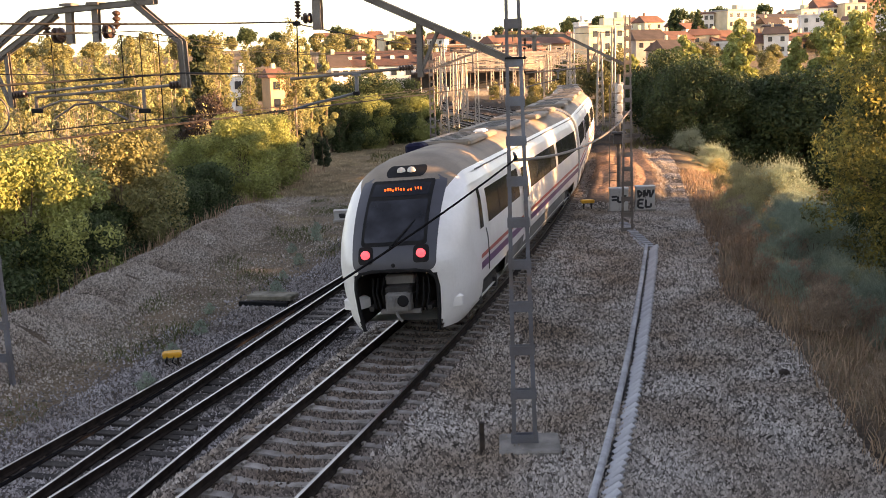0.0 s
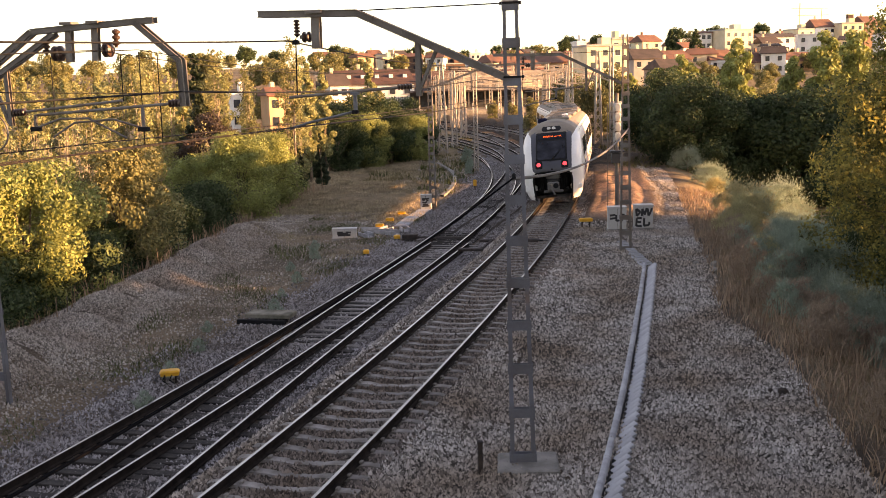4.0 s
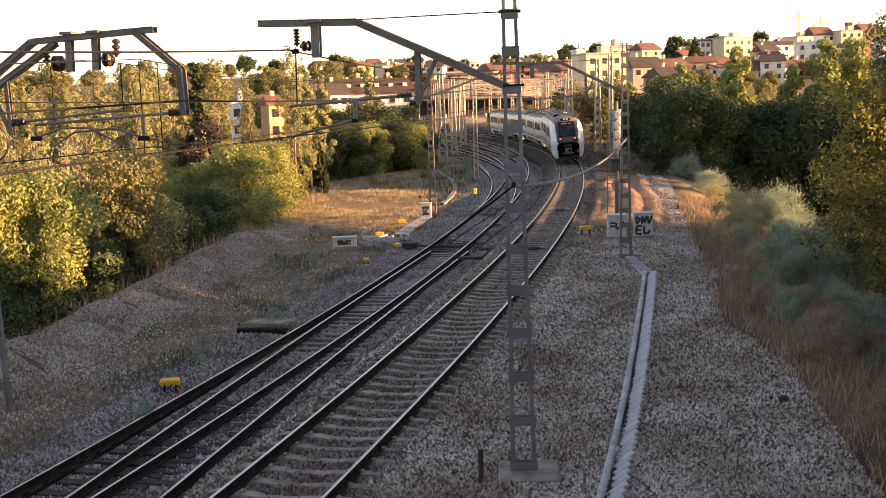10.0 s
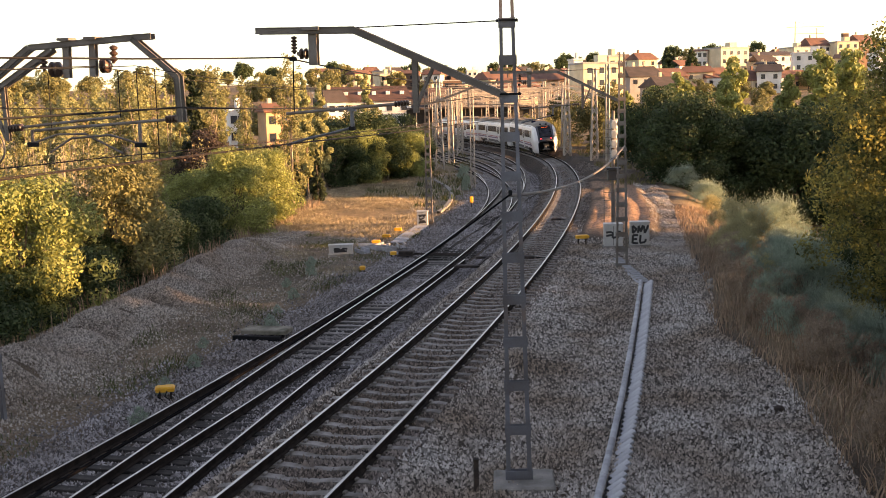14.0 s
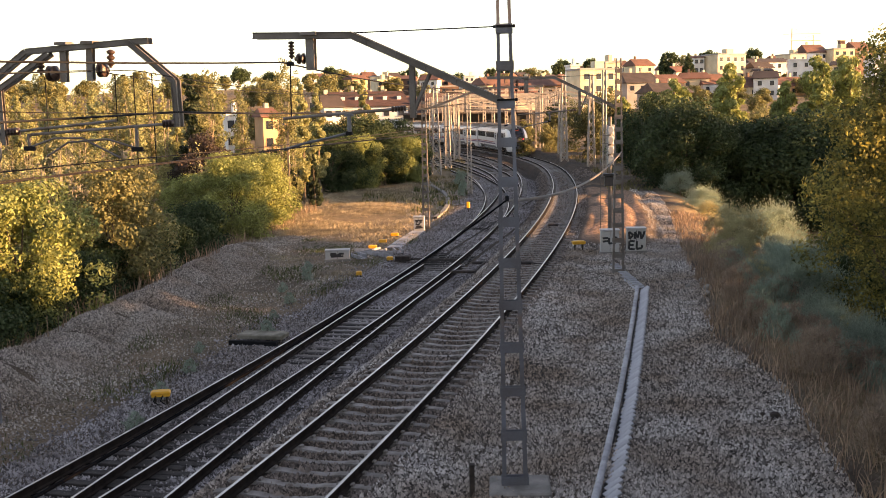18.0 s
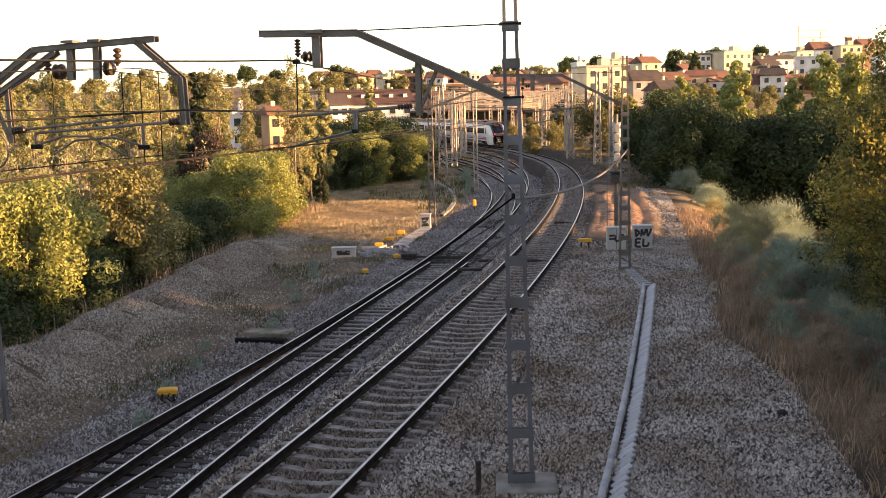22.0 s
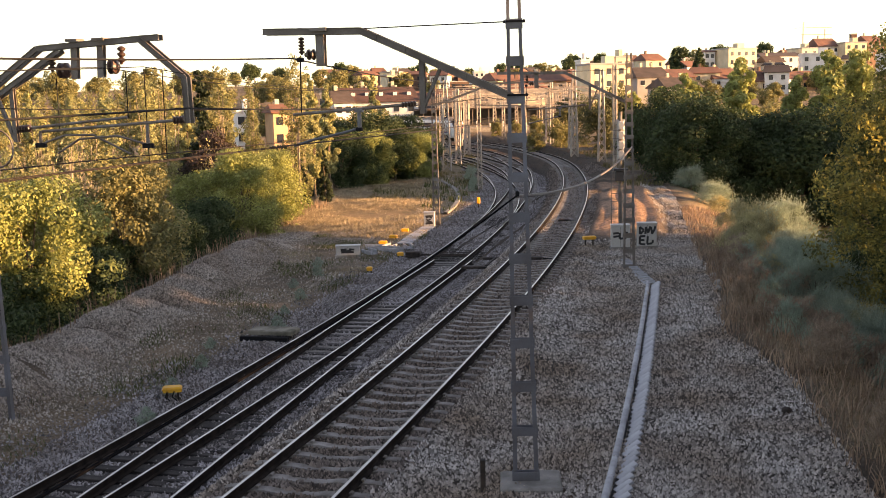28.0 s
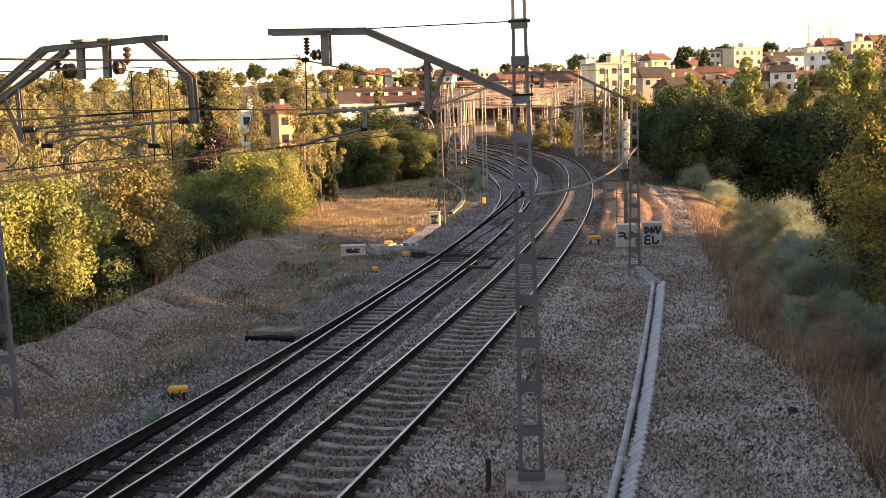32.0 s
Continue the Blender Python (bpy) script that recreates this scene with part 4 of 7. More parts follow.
def cantilever(at, sgn, pts, material=M_BRACKET):
    """A bent roof-like bracket over the track. Local x runs across the tracks; sgn: which side of its mast it reaches to."""
    t = thing("line_bracket", "bent steel bracket carrying the overhead line", "line bracket", at, "overhead line brackets")

    def P(l, z, y=0.0):
        return Vector((sgn * l, y, z))

    (l0, z0), (l1, z1), (l2, z2) = pts
    for y in (-0.09, 0.09):
        sh = Shape().beam_i(P(l0, z0, y), P(l1, z1, y), 0.05, 0.11)
        part("strut", sh, material, t)
        sh = Shape().beam_i(P(l1 - 0.03, z1, y), P(l2, z2, y), 0.05, 0.11)
        part("beam", sh, material, t)
    for k in range(5):
        f = (k + 0.5) / 5
        a = P(l0, z0).lerp(P(l1, z1), f)
        part("spacer", Shape().box(a, (0.06, 0.22, 0.07)), material, t)
    # hanging post with the two insulators of the carrying wire
    lp = l1 + 0.42 * (l2 - l1)
    part("hanging_post", Shape().beam_i(P(lp, z1 + 0.06), P(lp, z1 - 0.56), 0.15, 0.12, (0, 1, 0)), M_STEEL_OLD, t, "rust-streaked hanging post")
    part("clamp", Shape().box(P(lp, z1 + 0.05), (0.30, 0.30, 0.06), bevel=0.01), M_STEEL_OLD, t)
    insulator(t, P(lp + 0.36, z1 - 0.06), P(lp + 0.36, z1 - 0.36), 0.055, 5)
    insulator(t, P(lp + 0.10, z1 - 0.36), P(lp + 0.30, z1 - 0.36), 0.095, 2)
    part("wire_clamp", Shape().box(P(lp + 0.39, z1 - 0.44), (0.10, 0.14, 0.08), bevel=0.02), M_BLACK, t)
    # triangular drop that holds the register tube
    ld = l0 + 0.59 * (l1 - l0)
    zd = z0 + 0.59 * (z1 - z0)
    part("drop_post", Shape().beam_i(P(ld, zd), P(ld, zd - 0.93), 0.09, 0.09, (0, 1, 0)), material, t)
    lk = l0 + 0.46 * (l1 - l0)
    zk = z0 + 0.46 * (z1 - z0)
    part("brace", Shape().bar(P(lk, zk), P(ld + 0.02, zd - 0.90), 0.07, 0.05), material, t)
    insulator(t, P(ld + 0.12, zd - 0.76), P(ld + 0.40, zd - 0.78), 0.052, 5)
    part("register_tube", Shape().tube([P(ld + 0.38, zd - 0.78), P(ld + 2.35, zd - 0.90)], 0.026, 8), M_STEEL_OLD, t, "dark register tube")
    part("register_bracket", Shape().box(P(ld + 1.14, zd - 1.00), (0.065, 0.06, 0.36), bevel=0.015).box(P(ld + 1.14, zd - 0.86), (0.15, 0.08, 0.05), bevel=0.01), M_STEEL, t)
    part("register_foot", Shape().box(P(ld + 1.15, zd - 1.17), (0.11, 0.08, 0.07), bevel=0.015), M_BLACK, t)
    part("steady_arm", Shape().tube([P(ld + 1.16, zd - 1.16), P(ld + 1.5, zd - 1.24), P(ld + 2.0, zd - 1.34), P(ld + 2.36, zd - 1.44)], 0.024, 7), M_STEEL, t, "bent grey steady arm")
    part("dropper", Shape().tube([P(lp + 0.39, z1 - 0.46), P(lp + 0.41, zd - 0.88)], 0.012, 5), M_BLACK, t)
    part("stay_wire", Shape().tube([P(0.12, z0 + 1.2), P(l1, z1 + 0.04)], 0.010, 5), M_BLACK, t)
    return t


ARM = [(0.16, 6.22), (2.71, 7.37), (4.48, 7.42)]
cantilever(facing(1.27, 17.6, 0, H1), -1, ARM)
cantilever(facing(7.0, 40.6, 0, radians(12)), -1, [(0.12, 5.98), (2.39, 7.12), (5.0, 7.18)], M_STEEL_OLD)


def portal_left():
    """The wide bracket of the western mast, with a leg on its far side and a double register."""
    t = thing("line_bracket", "wide bent steel bracket over two tracks with insulators", "line bracket", facing(-10.55, 24.0, 0, H1), "overhead line brackets")

    def P(l, z, y=0.0):
        return Vector((l, y, z))

    line_ = [(0.12, 6.35), (1.90, 7.50), (4.47, 7.62), (4.86, 7.63)]
    for y in (-0.09, 0.09):
        for a, b in zip(line_[:-1], line_[1:]):
            part("beam", Shape().beam_i(P(*a, y), P(*b, y), 0.05, 0.12), M_BRACKET, t)
        part("strut", Shape().beam_i(P(0.12, 6.12, y), P(2.45, 7.44, y), 0.05, 0.11), M_BRACKET, t)
        part("side_leg", Shape().beam_i(P(4.40, 7.60, y), P(5.40, 6.78, y), 0.05, 0.12), M_BRACKET, t)
        part("side_leg", Shape().beam_i(P(5.40, 6.80, y), P(5.43, 5.84, y), 0.05, 0.12, (1, 0, 0)), M_BRACKET, t)
    for l, lo in ((2.80, 6.83), (3.44, 6.84)):
        part("hanging_post", Shape().beam_i(P(l, 7.62), P(l - 0.03, lo), 0.15, 0.12, (0, 1, 0)), M_STEEL_OLD, t, "rust-streaked hanging post")
        part("clamp", Shape().box(P(l, 7.64), (0.3, 0.3, 0.06), bevel=0.01), M_STEEL_OLD, t)
    insulator(t, P(2.36, 7.02), P(2.66, 7.02), 0.17, 2)
    insulator(t, P(3.60, 7.06), P(3.84, 7.06), 0.16, 2)
    insulator(t, P(3.92, 7.48), P(3.90, 7.10), 0.09, 3)
    insulator(t, P(2.20, 7.32), P(2.20, 7.0), 0.09, 3)
    part("drop_post", Shape().beam_i(P(1.14, 6.70), P(1.17, 5.50), 0.10, 0.10, (0, 1, 0)), M_BRACKET, t)
    part("drop_post", Shape().bar(P(0.75, 6.5), P(1.12, 5.55), 0.08, 0.06), M_BRACKET, t)
    insulator(t, P(1.24, 5.78), P(1.58, 5.80), 0.085, 4)
    insulator(t, P(5.05, 5.90), P(5.36, 5.92), 0.085, 4)
    part("register_tube", Shape().tube([P(1.55, 5.80), P(3.95, 5.99)], 0.030, 8), M_STEEL_OLD, t)
    part("register_tube", Shape().tube([P(1.84, 5.72), P(5.10, 5.90)], 0.032, 8), M_STEEL_OLD, t)
    for l, a, b in ((1.78, 5.74, 5.42), (4.42, 5.88, 5.38)):
        part("register_bracket", Shape().box(P(l, (a + b) / 2), (0.07, 0.06, a - b), bevel=0.015), M_STEEL_OLD, t)
        part("register_foot", Shape().box(P(l, b), (0.26, 0.10, 0.10), bevel=0.02), M_BLACK, t)
    part("steady_arm", Shape().tube([P(1.74, 5.43), P(2.4, 5.63), P(3.1, 5.63), P(4.0, 5.20)], 0.024, 7), M_BRACKET, t)
    part("steady_arm", Shape().tube([P(4.40, 5.40), P(3.7, 5.60), P(2.75, 5.54), P(2.2, 5.24)], 0.024, 7), M_BRACKET, t)
    for l, a, b in ((2.28, 6.95, 5.75), (3.98, 6.95, 5.98), (4.42, 7.0, 5.0), (4.85, 6.95, 5.1)):
        part("dropper", Shape().tube([P(l, a), P(l, b)], 0.011, 5), M_BLACK, t)
    ring_ = [P(0.55 + 0.42 * math.cos(a), 5.35 + 0.42 * math.sin(a), 0.1) for a in np.linspace(-1.5, 1.6, 14)]
    part("cable_loop", Shape().tube(ring_, 0.022, 6), M_STEEL_OLD, t, "loop of spare cable")
    return t


portal_left()


def sagging(p, q, sag, n=14):
    p, q = Vector(p), Vector(q)
    return [p.lerp(q, i / n) - Vector((0, 0, sag * 4 * (i / n) * (1 - i / n))) for i in range(n + 1)]


def wire(label, spans, r, material=M_WIRE, category="overhead wire"):
    pts = []
    for p, q, sag in spans:
        pts += sagging(p, q, sag)[(1 if pts else 0):]
    sh = Shape().tube(pts, r, 5)
    return solid("overhead_wire", sh, material, label, category, group="overhead wires")


def along(line, u, z, stops, sag, r, label, material=M_WIRE):
    pts = [Vector((*line.at(s, u)[0][:2], z if not isinstance(z, (list, tuple)) else z[i])) for i, s in enumerate(stops)]
    return wire(label, [(a, b, sag) for a, b in zip(pts[:-1], pts[1:])], r, material)


STOPS = [-24, 8.7, 33.5, 60, 88, 116, 144, 172, 200, 230]
along(RIGHT, -0.35, 6.95, STOPS, 0.32, 0.013, "copper carrying wire over the single track", M_BLACK)
along(RIGHT, -0.25, 5.50, STOPS, 0.05, 0.007, "thin copper contact wire over the single track")
along(RIGHT, -0.10, 5.50, STOPS, 0.05, 0.006, "thin copper contact wire over the single track")
LSTOPS = [-24, 11.5, 38, 62, 90, 118, 146, 174, 202]
along(LEFT, 0.1, 6.98, LSTOPS, 0.42, 0.009, "carrying wire over the western track", M_BLACK)
along(LEFT, 0.0, 5.20, LSTOPS, 0.06, 0.007, "thin copper contact wire over the western track")
along(LEFT, 0.16, 5.20, LSTOPS, 0.06, 0.006, "thin copper contact wire over the western track")
along(CROSS, -0.1, 6.96, [-24, 11.0, 38], 0.4, 0.009, "carrying wire over the branch track", M_BLACK)
along(CROSS, -0.1, 5.15, [-24, 11.0, 38], 0.06, 0.007, "thin copper contact wire over the branch track")
along(LEFT, -3.2, 6.25, [-20, 12, 60, 110], 0.25, 0.012, "black feeder cable beside the western mast", M_BLACK)
along(LEFT, 1.9, [6.2, 6.15, 6.3, 6.2], [-20, 11.5, 40, 90], 0.2, 0.019, "black feeder cable over the tracks", M_BLACK)
# thick insulated cable slung along the eastern masts
M1, M2_ = Vector((1.16, 17.42, 4.60)), Vector((7.08, 40.45, 4.28))
# one black cable: grey here stands for sun, near-black below for shade
wire("thick black insulated cable slung between the masts", [(M1, M2_, 0.42)], 0.030, mat("sunlit_grey_cable", (0.14, 0.12, 0.11), 0.6), "power cable")
wire("thick black insulated cable slung towards the footbridge", [((-5.6, 1.0, 3.15), M1, 0.32)], 0.0155, M_CABLE, "power cable")
t = thing("cable_clamp", "black clamp holding the cable to the mast", "cable clamp", Matrix.Translation(M1))
part("clamp_body", Shape().box((0.02, 0.0, 0.04), (0.06, 0.08, 0.09), bevel=0.015), M_BLACK, t)
part("clamp_arm", Shape().bar((0.02, 0, 0.06), (0.0, 0.14, 0.10), 0.04, 0.04), M_STEEL, t)
t = thing("mast_collar", "black bolted collar on the line mast", "mast collar", facing(1.27, 17.6, 0, radians(3)) @ Matrix.Rotation(radians(-0.7), 4, "Y"))
for z, w in ((7.42, 0.26), (6.24, 0.29)):
    part("collar_band", Shape().box((0, 0, z), (w, 0.17, 0.035), bevel=0.008), M_BLACK, t)
    for sx in (-1, 1):
        part("bolt", Shape().box((sx * (w / 2 + 0.025), 0, z), (0.05, 0.07, 0.05), bevel=0.012), M_BLACK, t)
# masts round the bend and in the station
rm = random.Random(4)


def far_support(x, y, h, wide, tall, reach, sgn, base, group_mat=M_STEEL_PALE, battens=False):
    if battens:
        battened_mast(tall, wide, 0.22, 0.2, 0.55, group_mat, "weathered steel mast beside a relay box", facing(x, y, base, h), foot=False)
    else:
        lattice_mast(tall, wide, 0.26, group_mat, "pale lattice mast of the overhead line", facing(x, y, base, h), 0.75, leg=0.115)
    if reach:
        t = thing("line_bracket", "slender lattice bracket over the station tracks", "line bracket", facing(x, y, 0, h), "overhead line brackets")
        a, b, c = Vector((0, 0, 5.9)), Vector((sgn * reach * 0.5, 0, 7.1)), Vector((sgn * reach, 0, 7.15))
        part("beam", Shape().bar(a, b, 0.09, 0.12).bar(b, c, 0.09, 0.12), group_mat, t)
        part("drop_post", Shape().bar(Vector((sgn * reach * 0.35, 0, 6.7)), Vector((sgn * reach * 0.35, 0, 5.7)), 0.08, 0.08), group_mat, t)
        part("register_tube", Shape().bar(Vector((sgn * reach * 0.35, 0, 5.9)), Vector((sgn * reach * 0.85, 0, 5.75)), 0.06, 0.06), group_mat, t)
        part("hanging_post", Shape().bar(Vector((sgn * reach * 0.72, 0, 7.15)), Vector((sgn * reach * 0.72, 0, 6.5)), 0.1, 0.1), group_mat, t)


far_support(-0.55, 63.0, radians(9), 0.42, 8.6, 7.0, 1, -1.1, M_STEEL_OLD, True)
far_support(0.25, 113.0, radians(3), 0.9, 9.4, 6.0, 1, -1.1)
far_support(1.6, 122.0, radians(2), 0.6, 8.6, 0, 1, -1.1)
lattice_mast(8.6, 0.34, 0.22, M_STEEL_PALE, "thin pale lattice mast beside the siding", facing(2.9, 88.0, -1.1, radians(6)), 0.6, leg=0.05)
far_support(14.7, 121.0, radians(-1), 0.75, 9.6, 6.0, -1, -0.4)
far_support(16.1, 109.5, radians(0), 0.7, 9.4, 6.5, -1, -0.4)
far_support(15.3, 96.0, radians(2), 0.22, 9.4, 5.5, -1, -0.4)
def portal(s, u0, u1, z):
    """A light truss across the station tracks between two lattice masts."""
    a, h = RIGHT.at(s, u0)
    b, _ = RIGHT.at(s, u1)
    for q in (a, b):
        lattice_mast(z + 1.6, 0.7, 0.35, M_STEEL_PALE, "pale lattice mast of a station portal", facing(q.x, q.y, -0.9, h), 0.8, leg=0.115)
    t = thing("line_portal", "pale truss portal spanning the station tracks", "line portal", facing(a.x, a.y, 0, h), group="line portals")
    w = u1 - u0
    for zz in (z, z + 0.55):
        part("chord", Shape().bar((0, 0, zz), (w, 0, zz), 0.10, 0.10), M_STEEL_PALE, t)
    for zz in (z - 1.35, z - 0.55, z + 1.3):
        part("cross_span", Shape().tube([(0, 0, zz), (w * 0.5, 0, zz - 0.12), (w, 0, zz)], 0.04, 4), M_STEEL_PALE, t, "cross span wire")
    n = max(4, int(w / 0.8))
    part("web", Shape().tube([(w * i / n, 0, z + (0.55 if i % 2 else 0.0)) for i in range(n + 1)], 0.04, 4), M_STEEL_PALE, t)
    for i in range(1, n, 3):
        x = w * i / n
        part("drop_post", Shape().bar((x, 0, z), (x, 0, z - 1.25), 0.08, 0.08), M_STEEL_PALE, t)
        part("register_tube", Shape().bar((x, 0, z - 1.1), (x + 1.3, 0, z - 1.25), 0.06, 0.06), M_STEEL_PALE, t)


for s_, a_, b_, z_ in ((132, -9.5, 4.2, 6.6), (150, -7.5, 4.5, 6.9), (164, -6.5, 9, 6.5), (176, -4.5, 12, 7.2)):
    portal(s_, a_, b_, z_)


def clear_of_tracks(x, y):
    q = RIGHT.offset(np.array([x]), np.array([y]))[0][0]
    return abs(q) > 3.0 and not -9.5 < q < -3.2


for i in range(18):
    d_ = 140 + 5.5 * i + rm.uniform(-2, 2)
    x = rm.uniform(0.03, 0.118) * d_
    if clear_of_tracks(x, d_):
        far_support(x, d_, rm.uniform(-0.15, 0.1), rm.uniform(0.45, 0.75), rm.uniform(8.4, 10.5), rm.uniform(4.5, 9.0), rm.choice((-1, 1)), -0.9)
for d_, w0, w1, z_ in ((186, -0.002, 0.075, 6.9), (196, 0.02, 0.112, 7.4), (206, 0.0, 0.09, 6.6), (218, 0.01, 0.118, 7.6), (229, -0.004, 0.1, 7.0)):
    t = thing("line_portal", "pale truss portal spanning the station tracks", "line portal", facing(w0 * d_, d_, 0, 0.05), group="line portals")
    w = (w1 - w0) * d_
    for x in (0.0, w):
        lattice_mast(z_ + 1.6, 0.7, 0.35, M_STEEL_PALE, "pale lattice mast of a station portal", facing(w0 * d_ + x, d_ - 0.05 * x, -0.9, 0.05), 0.8, leg=0.115)
    for zz in (z_, z_ + 0.6):
        part("chord", Shape().bar((0, 0, zz), (w, 0, zz), 0.12, 0.12), M_STEEL_PALE, t)
    for zz in (z_ - 1.5, z_ - 0.7, z_ + 1.4):
        part("cross_span", Shape().tube([(0, 0, zz), (w * 0.5, 0, zz - 0.15), (w, 0, zz)], 0.045, 4), M_STEEL_PALE, t, "cross span wire")
    n = int(w / 0.8)
    part("web", Shape().tube([(w * i / n, 0, z_ + (0.6 if i % 2 else 0.0)) for i in range(n + 1)], 0.045, 4), M_STEEL_PALE, t)
    for i in range(2, n, 4):
        x = w * i / n
        part("drop_post", Shape().bar((x, 0, z_), (x, 0, z_ - 1.4), 0.10, 0.10), M_STEEL_PALE, t)
        part("register_tube", Shape().bar((x, 0, z_ - 1.2), (x + 1.6, 0, z_ - 1.0), 0.08, 0.08), M_STEEL_PALE, t)


# ---------------------------------------------------------------- plants
def leaf_cloud(rng, clumps, count, size, upright=0.0):
    """Leaves as small folded quads strewn round the clumps (x, y, z, radius)."""
    C = np.array(clumps, float)
    w = C[:, 3] ** 2
    pick = rng.choice(len(C), count, p=w / w.sum())
    d = rng.normal(size=(count, 3))
    d /= np.linalg.norm(d, axis=1)[:, None]
    r = C[pick, 3] * rng.uniform(0.45, 1.08, count) ** 0.6
    if upright:
        r = C[pick, 3] * np.abs(rng.normal(size=count)) * 0.75
    c = C[pick, :3] + d * r[:, None] * np.array([1, 1, 0.85])
    n = d * 1.0 + rng.normal(size=(count, 3)) * 0.6
    n /= np.linalg.norm(n, axis=1)[:, None]
    a = np.cross(n, rng.normal(size=(count, 3)))
    if upright:
        a = d * 0.5 + rng.normal(size=(count, 3)) * 0.35 + np.array([0, 0, upright])
    a /= np.linalg.norm(a, axis=1)[:, None]
    b = np.cross(n, a)
    b /= np.linalg.norm(b, axis=1)[:, None] + 1e-9
    s = (size * rng.uniform(0.6, 1.35, count))[:, None]
    wide = 0.09 if upright else 0.55
    v = np.stack([c - a * s, c + b * s * wide, c + a * s, c - b * s * wide], 1).reshape(-1, 3)
    return v, np.arange(count * 4).reshape(-1, 4)


def fast_mesh(name, v, f, material):
    me = bpy.data.meshes.new(name)
    k = f.shape[1]
    me.vertices.add(len(v))
    me.vertices.foreach_set("co", np.ascontiguousarray(v, dtype=np.float32).ravel())
    me.loops.add(f.size)
    me.loops.foreach_set("vertex_index", np.ascontiguousarray(f, dtype=np.int32).ravel())
    me.polygons.add(len(f))
    me.polygons.foreach_set("loop_start", np.arange(0, f.size, k, dtype=np.int32))
    me.update(calc_edges=True)
    me.materials.append(material)
    return me


def plant(name, label, category, seed, tall, radius, material, leaves, size, style="round", trunk=0.12, base=0.25, limbs=True, upright=0.0, bark=None):
    """A tree or shrub of unit placement: tapered trunk, limbs, and a crown of leaf clumps."""
    rng = np.random.default_rng(seed)
    t = thing(name, label, category, group=category + "s")
    clumps = []
    n = {"round": 34, "clumpy": 95, "poplar": 30, "pine": 40, "shrub": 60, "sapling": 46}[style]
    for i in range(n):
        a = rng.uniform(0, math.tau)
        f = (i + 0.5) / n
        if style == "poplar":
            z = tall * (0.18 + 0.8 * f)
            rr = radius * (0.9 - 0.75 * f) * rng.uniform(0.2, 1.0)
            cr = radius * rng.uniform(0.28, 0.5) * (1.1 - 0.6 * f)
        elif style == "clumpy":
            el = rng.uniform(-0.9, 1.0)
            mid = tall * (base + (1 - base) * 0.5)
            z = mid + el * tall * (1 - base) * 0.42
            rr = radius * math.sqrt(max(0, 1 - el * el * 0.85)) * rng.uniform(0.3, 1.0)
            cr = radius * rng.uniform(0.15, 0.36)
        elif style == "sapling":
            z = tall * (0.10 + 0.88 * f)
            rr = radius * (1.0 - 0.6 * f) * rng.uniform(0.1, 1.0)
            cr = radius * rng.uniform(0.12, 0.36)
        elif style == "pine":
            z = tall * (0.12 + 0.86 * f)
            rr = radius * (1.0 - 0.92 * f) * rng.uniform(0.4, 1.0)
            cr = radius * 0.34 * (1.1 - 0.75 * f)
        elif style == "shrub":
            el = rng.uniform(0.05, 1.0)
            z = tall * (0.12 + 0.72 * el)
            rr = radius * math.sqrt(max(0, 1 - (el * 0.9) ** 2)) * rng.uniform(0.3, 0.95)
            cr = radius * rng.uniform(0.16, 0.32)
        else:
            el = rng.uniform(-0.75, 1.0)
            mid = tall * (base + (1 - base) * 0.5)
            z = mid + el * tall * (1 - base) * 0.40
            rr = radius * math.sqrt(max(0, 1 - el * el * 0.85)) * rng.uniform(0.35, 0.9)
            cr = radius * rng.uniform(0.22, 0.42)
        clumps.append((rr * math.cos(a), rr * math.sin(a), z, cr))
    sh = Shape()
    lean = rng.normal(size=2) * 0.03 * tall
    top = tall * (0.9 if style in ("poplar", "pine", "sapling") else 0.6)
    pts = [(lean[0] * k * k, lean[1] * k * k, top * k) for k in (-0.03, 0.15, 0.35, 0.6, 0.8, 1.0)]
    sh.tube(pts, 0, 7, 0, [trunk * q for q in (1.25, 1.0, 0.8, 0.6, 0.4, 0.15)])
    part("trunk", sh, bark or M_BARK, t)
    for c in clumps[::2 if leaves < 400 else 5] if limbs else ():
        sh = Shape()
        k = rng.uniform(0.2, 0.6)
        p = Vector((lean[0] * k * k, lean[1] * k * k, min(top * k, c[2] * 0.9)))
        q = Vector(c[:3])
        mid = p.lerp(q, 0.5) + Vector((0, 0, 0.06 * tall))
        sh.tube([p, mid, q], 0, 5, 0, [trunk * 0.4, trunk * 0.25, trunk * 0.08])
        part("limb", sh, bark or M_BARK, t)
    v, f = leaf_cloud(rng, clumps, leaves, size, upright)
    v[:, 2] = np.maximum(v[:, 2], 0.02)
    part("crown", fast_mesh("crown", v, f, material), None, t)
    return t


def strew(first, places):
    """Copies of a plant: x, y, top height above its foot over the model's, turn."""
    x, y, k, a = places[0]
    for i, (x, y, k, a) in enumerate(places):
        z = float(height([x], [y])[0]) - 0.05
        m = Matrix.Translation((x, y, z)) @ Matrix.Rotation(a, 4, "Z")
        if i == 0:
            first.scale = (k, k, k)
            first.location, first.rotation_euler = (x, y, z), (0, 0, a)
        else:
            c = copy_thing(first, m)
            c.scale = (k, k, k)


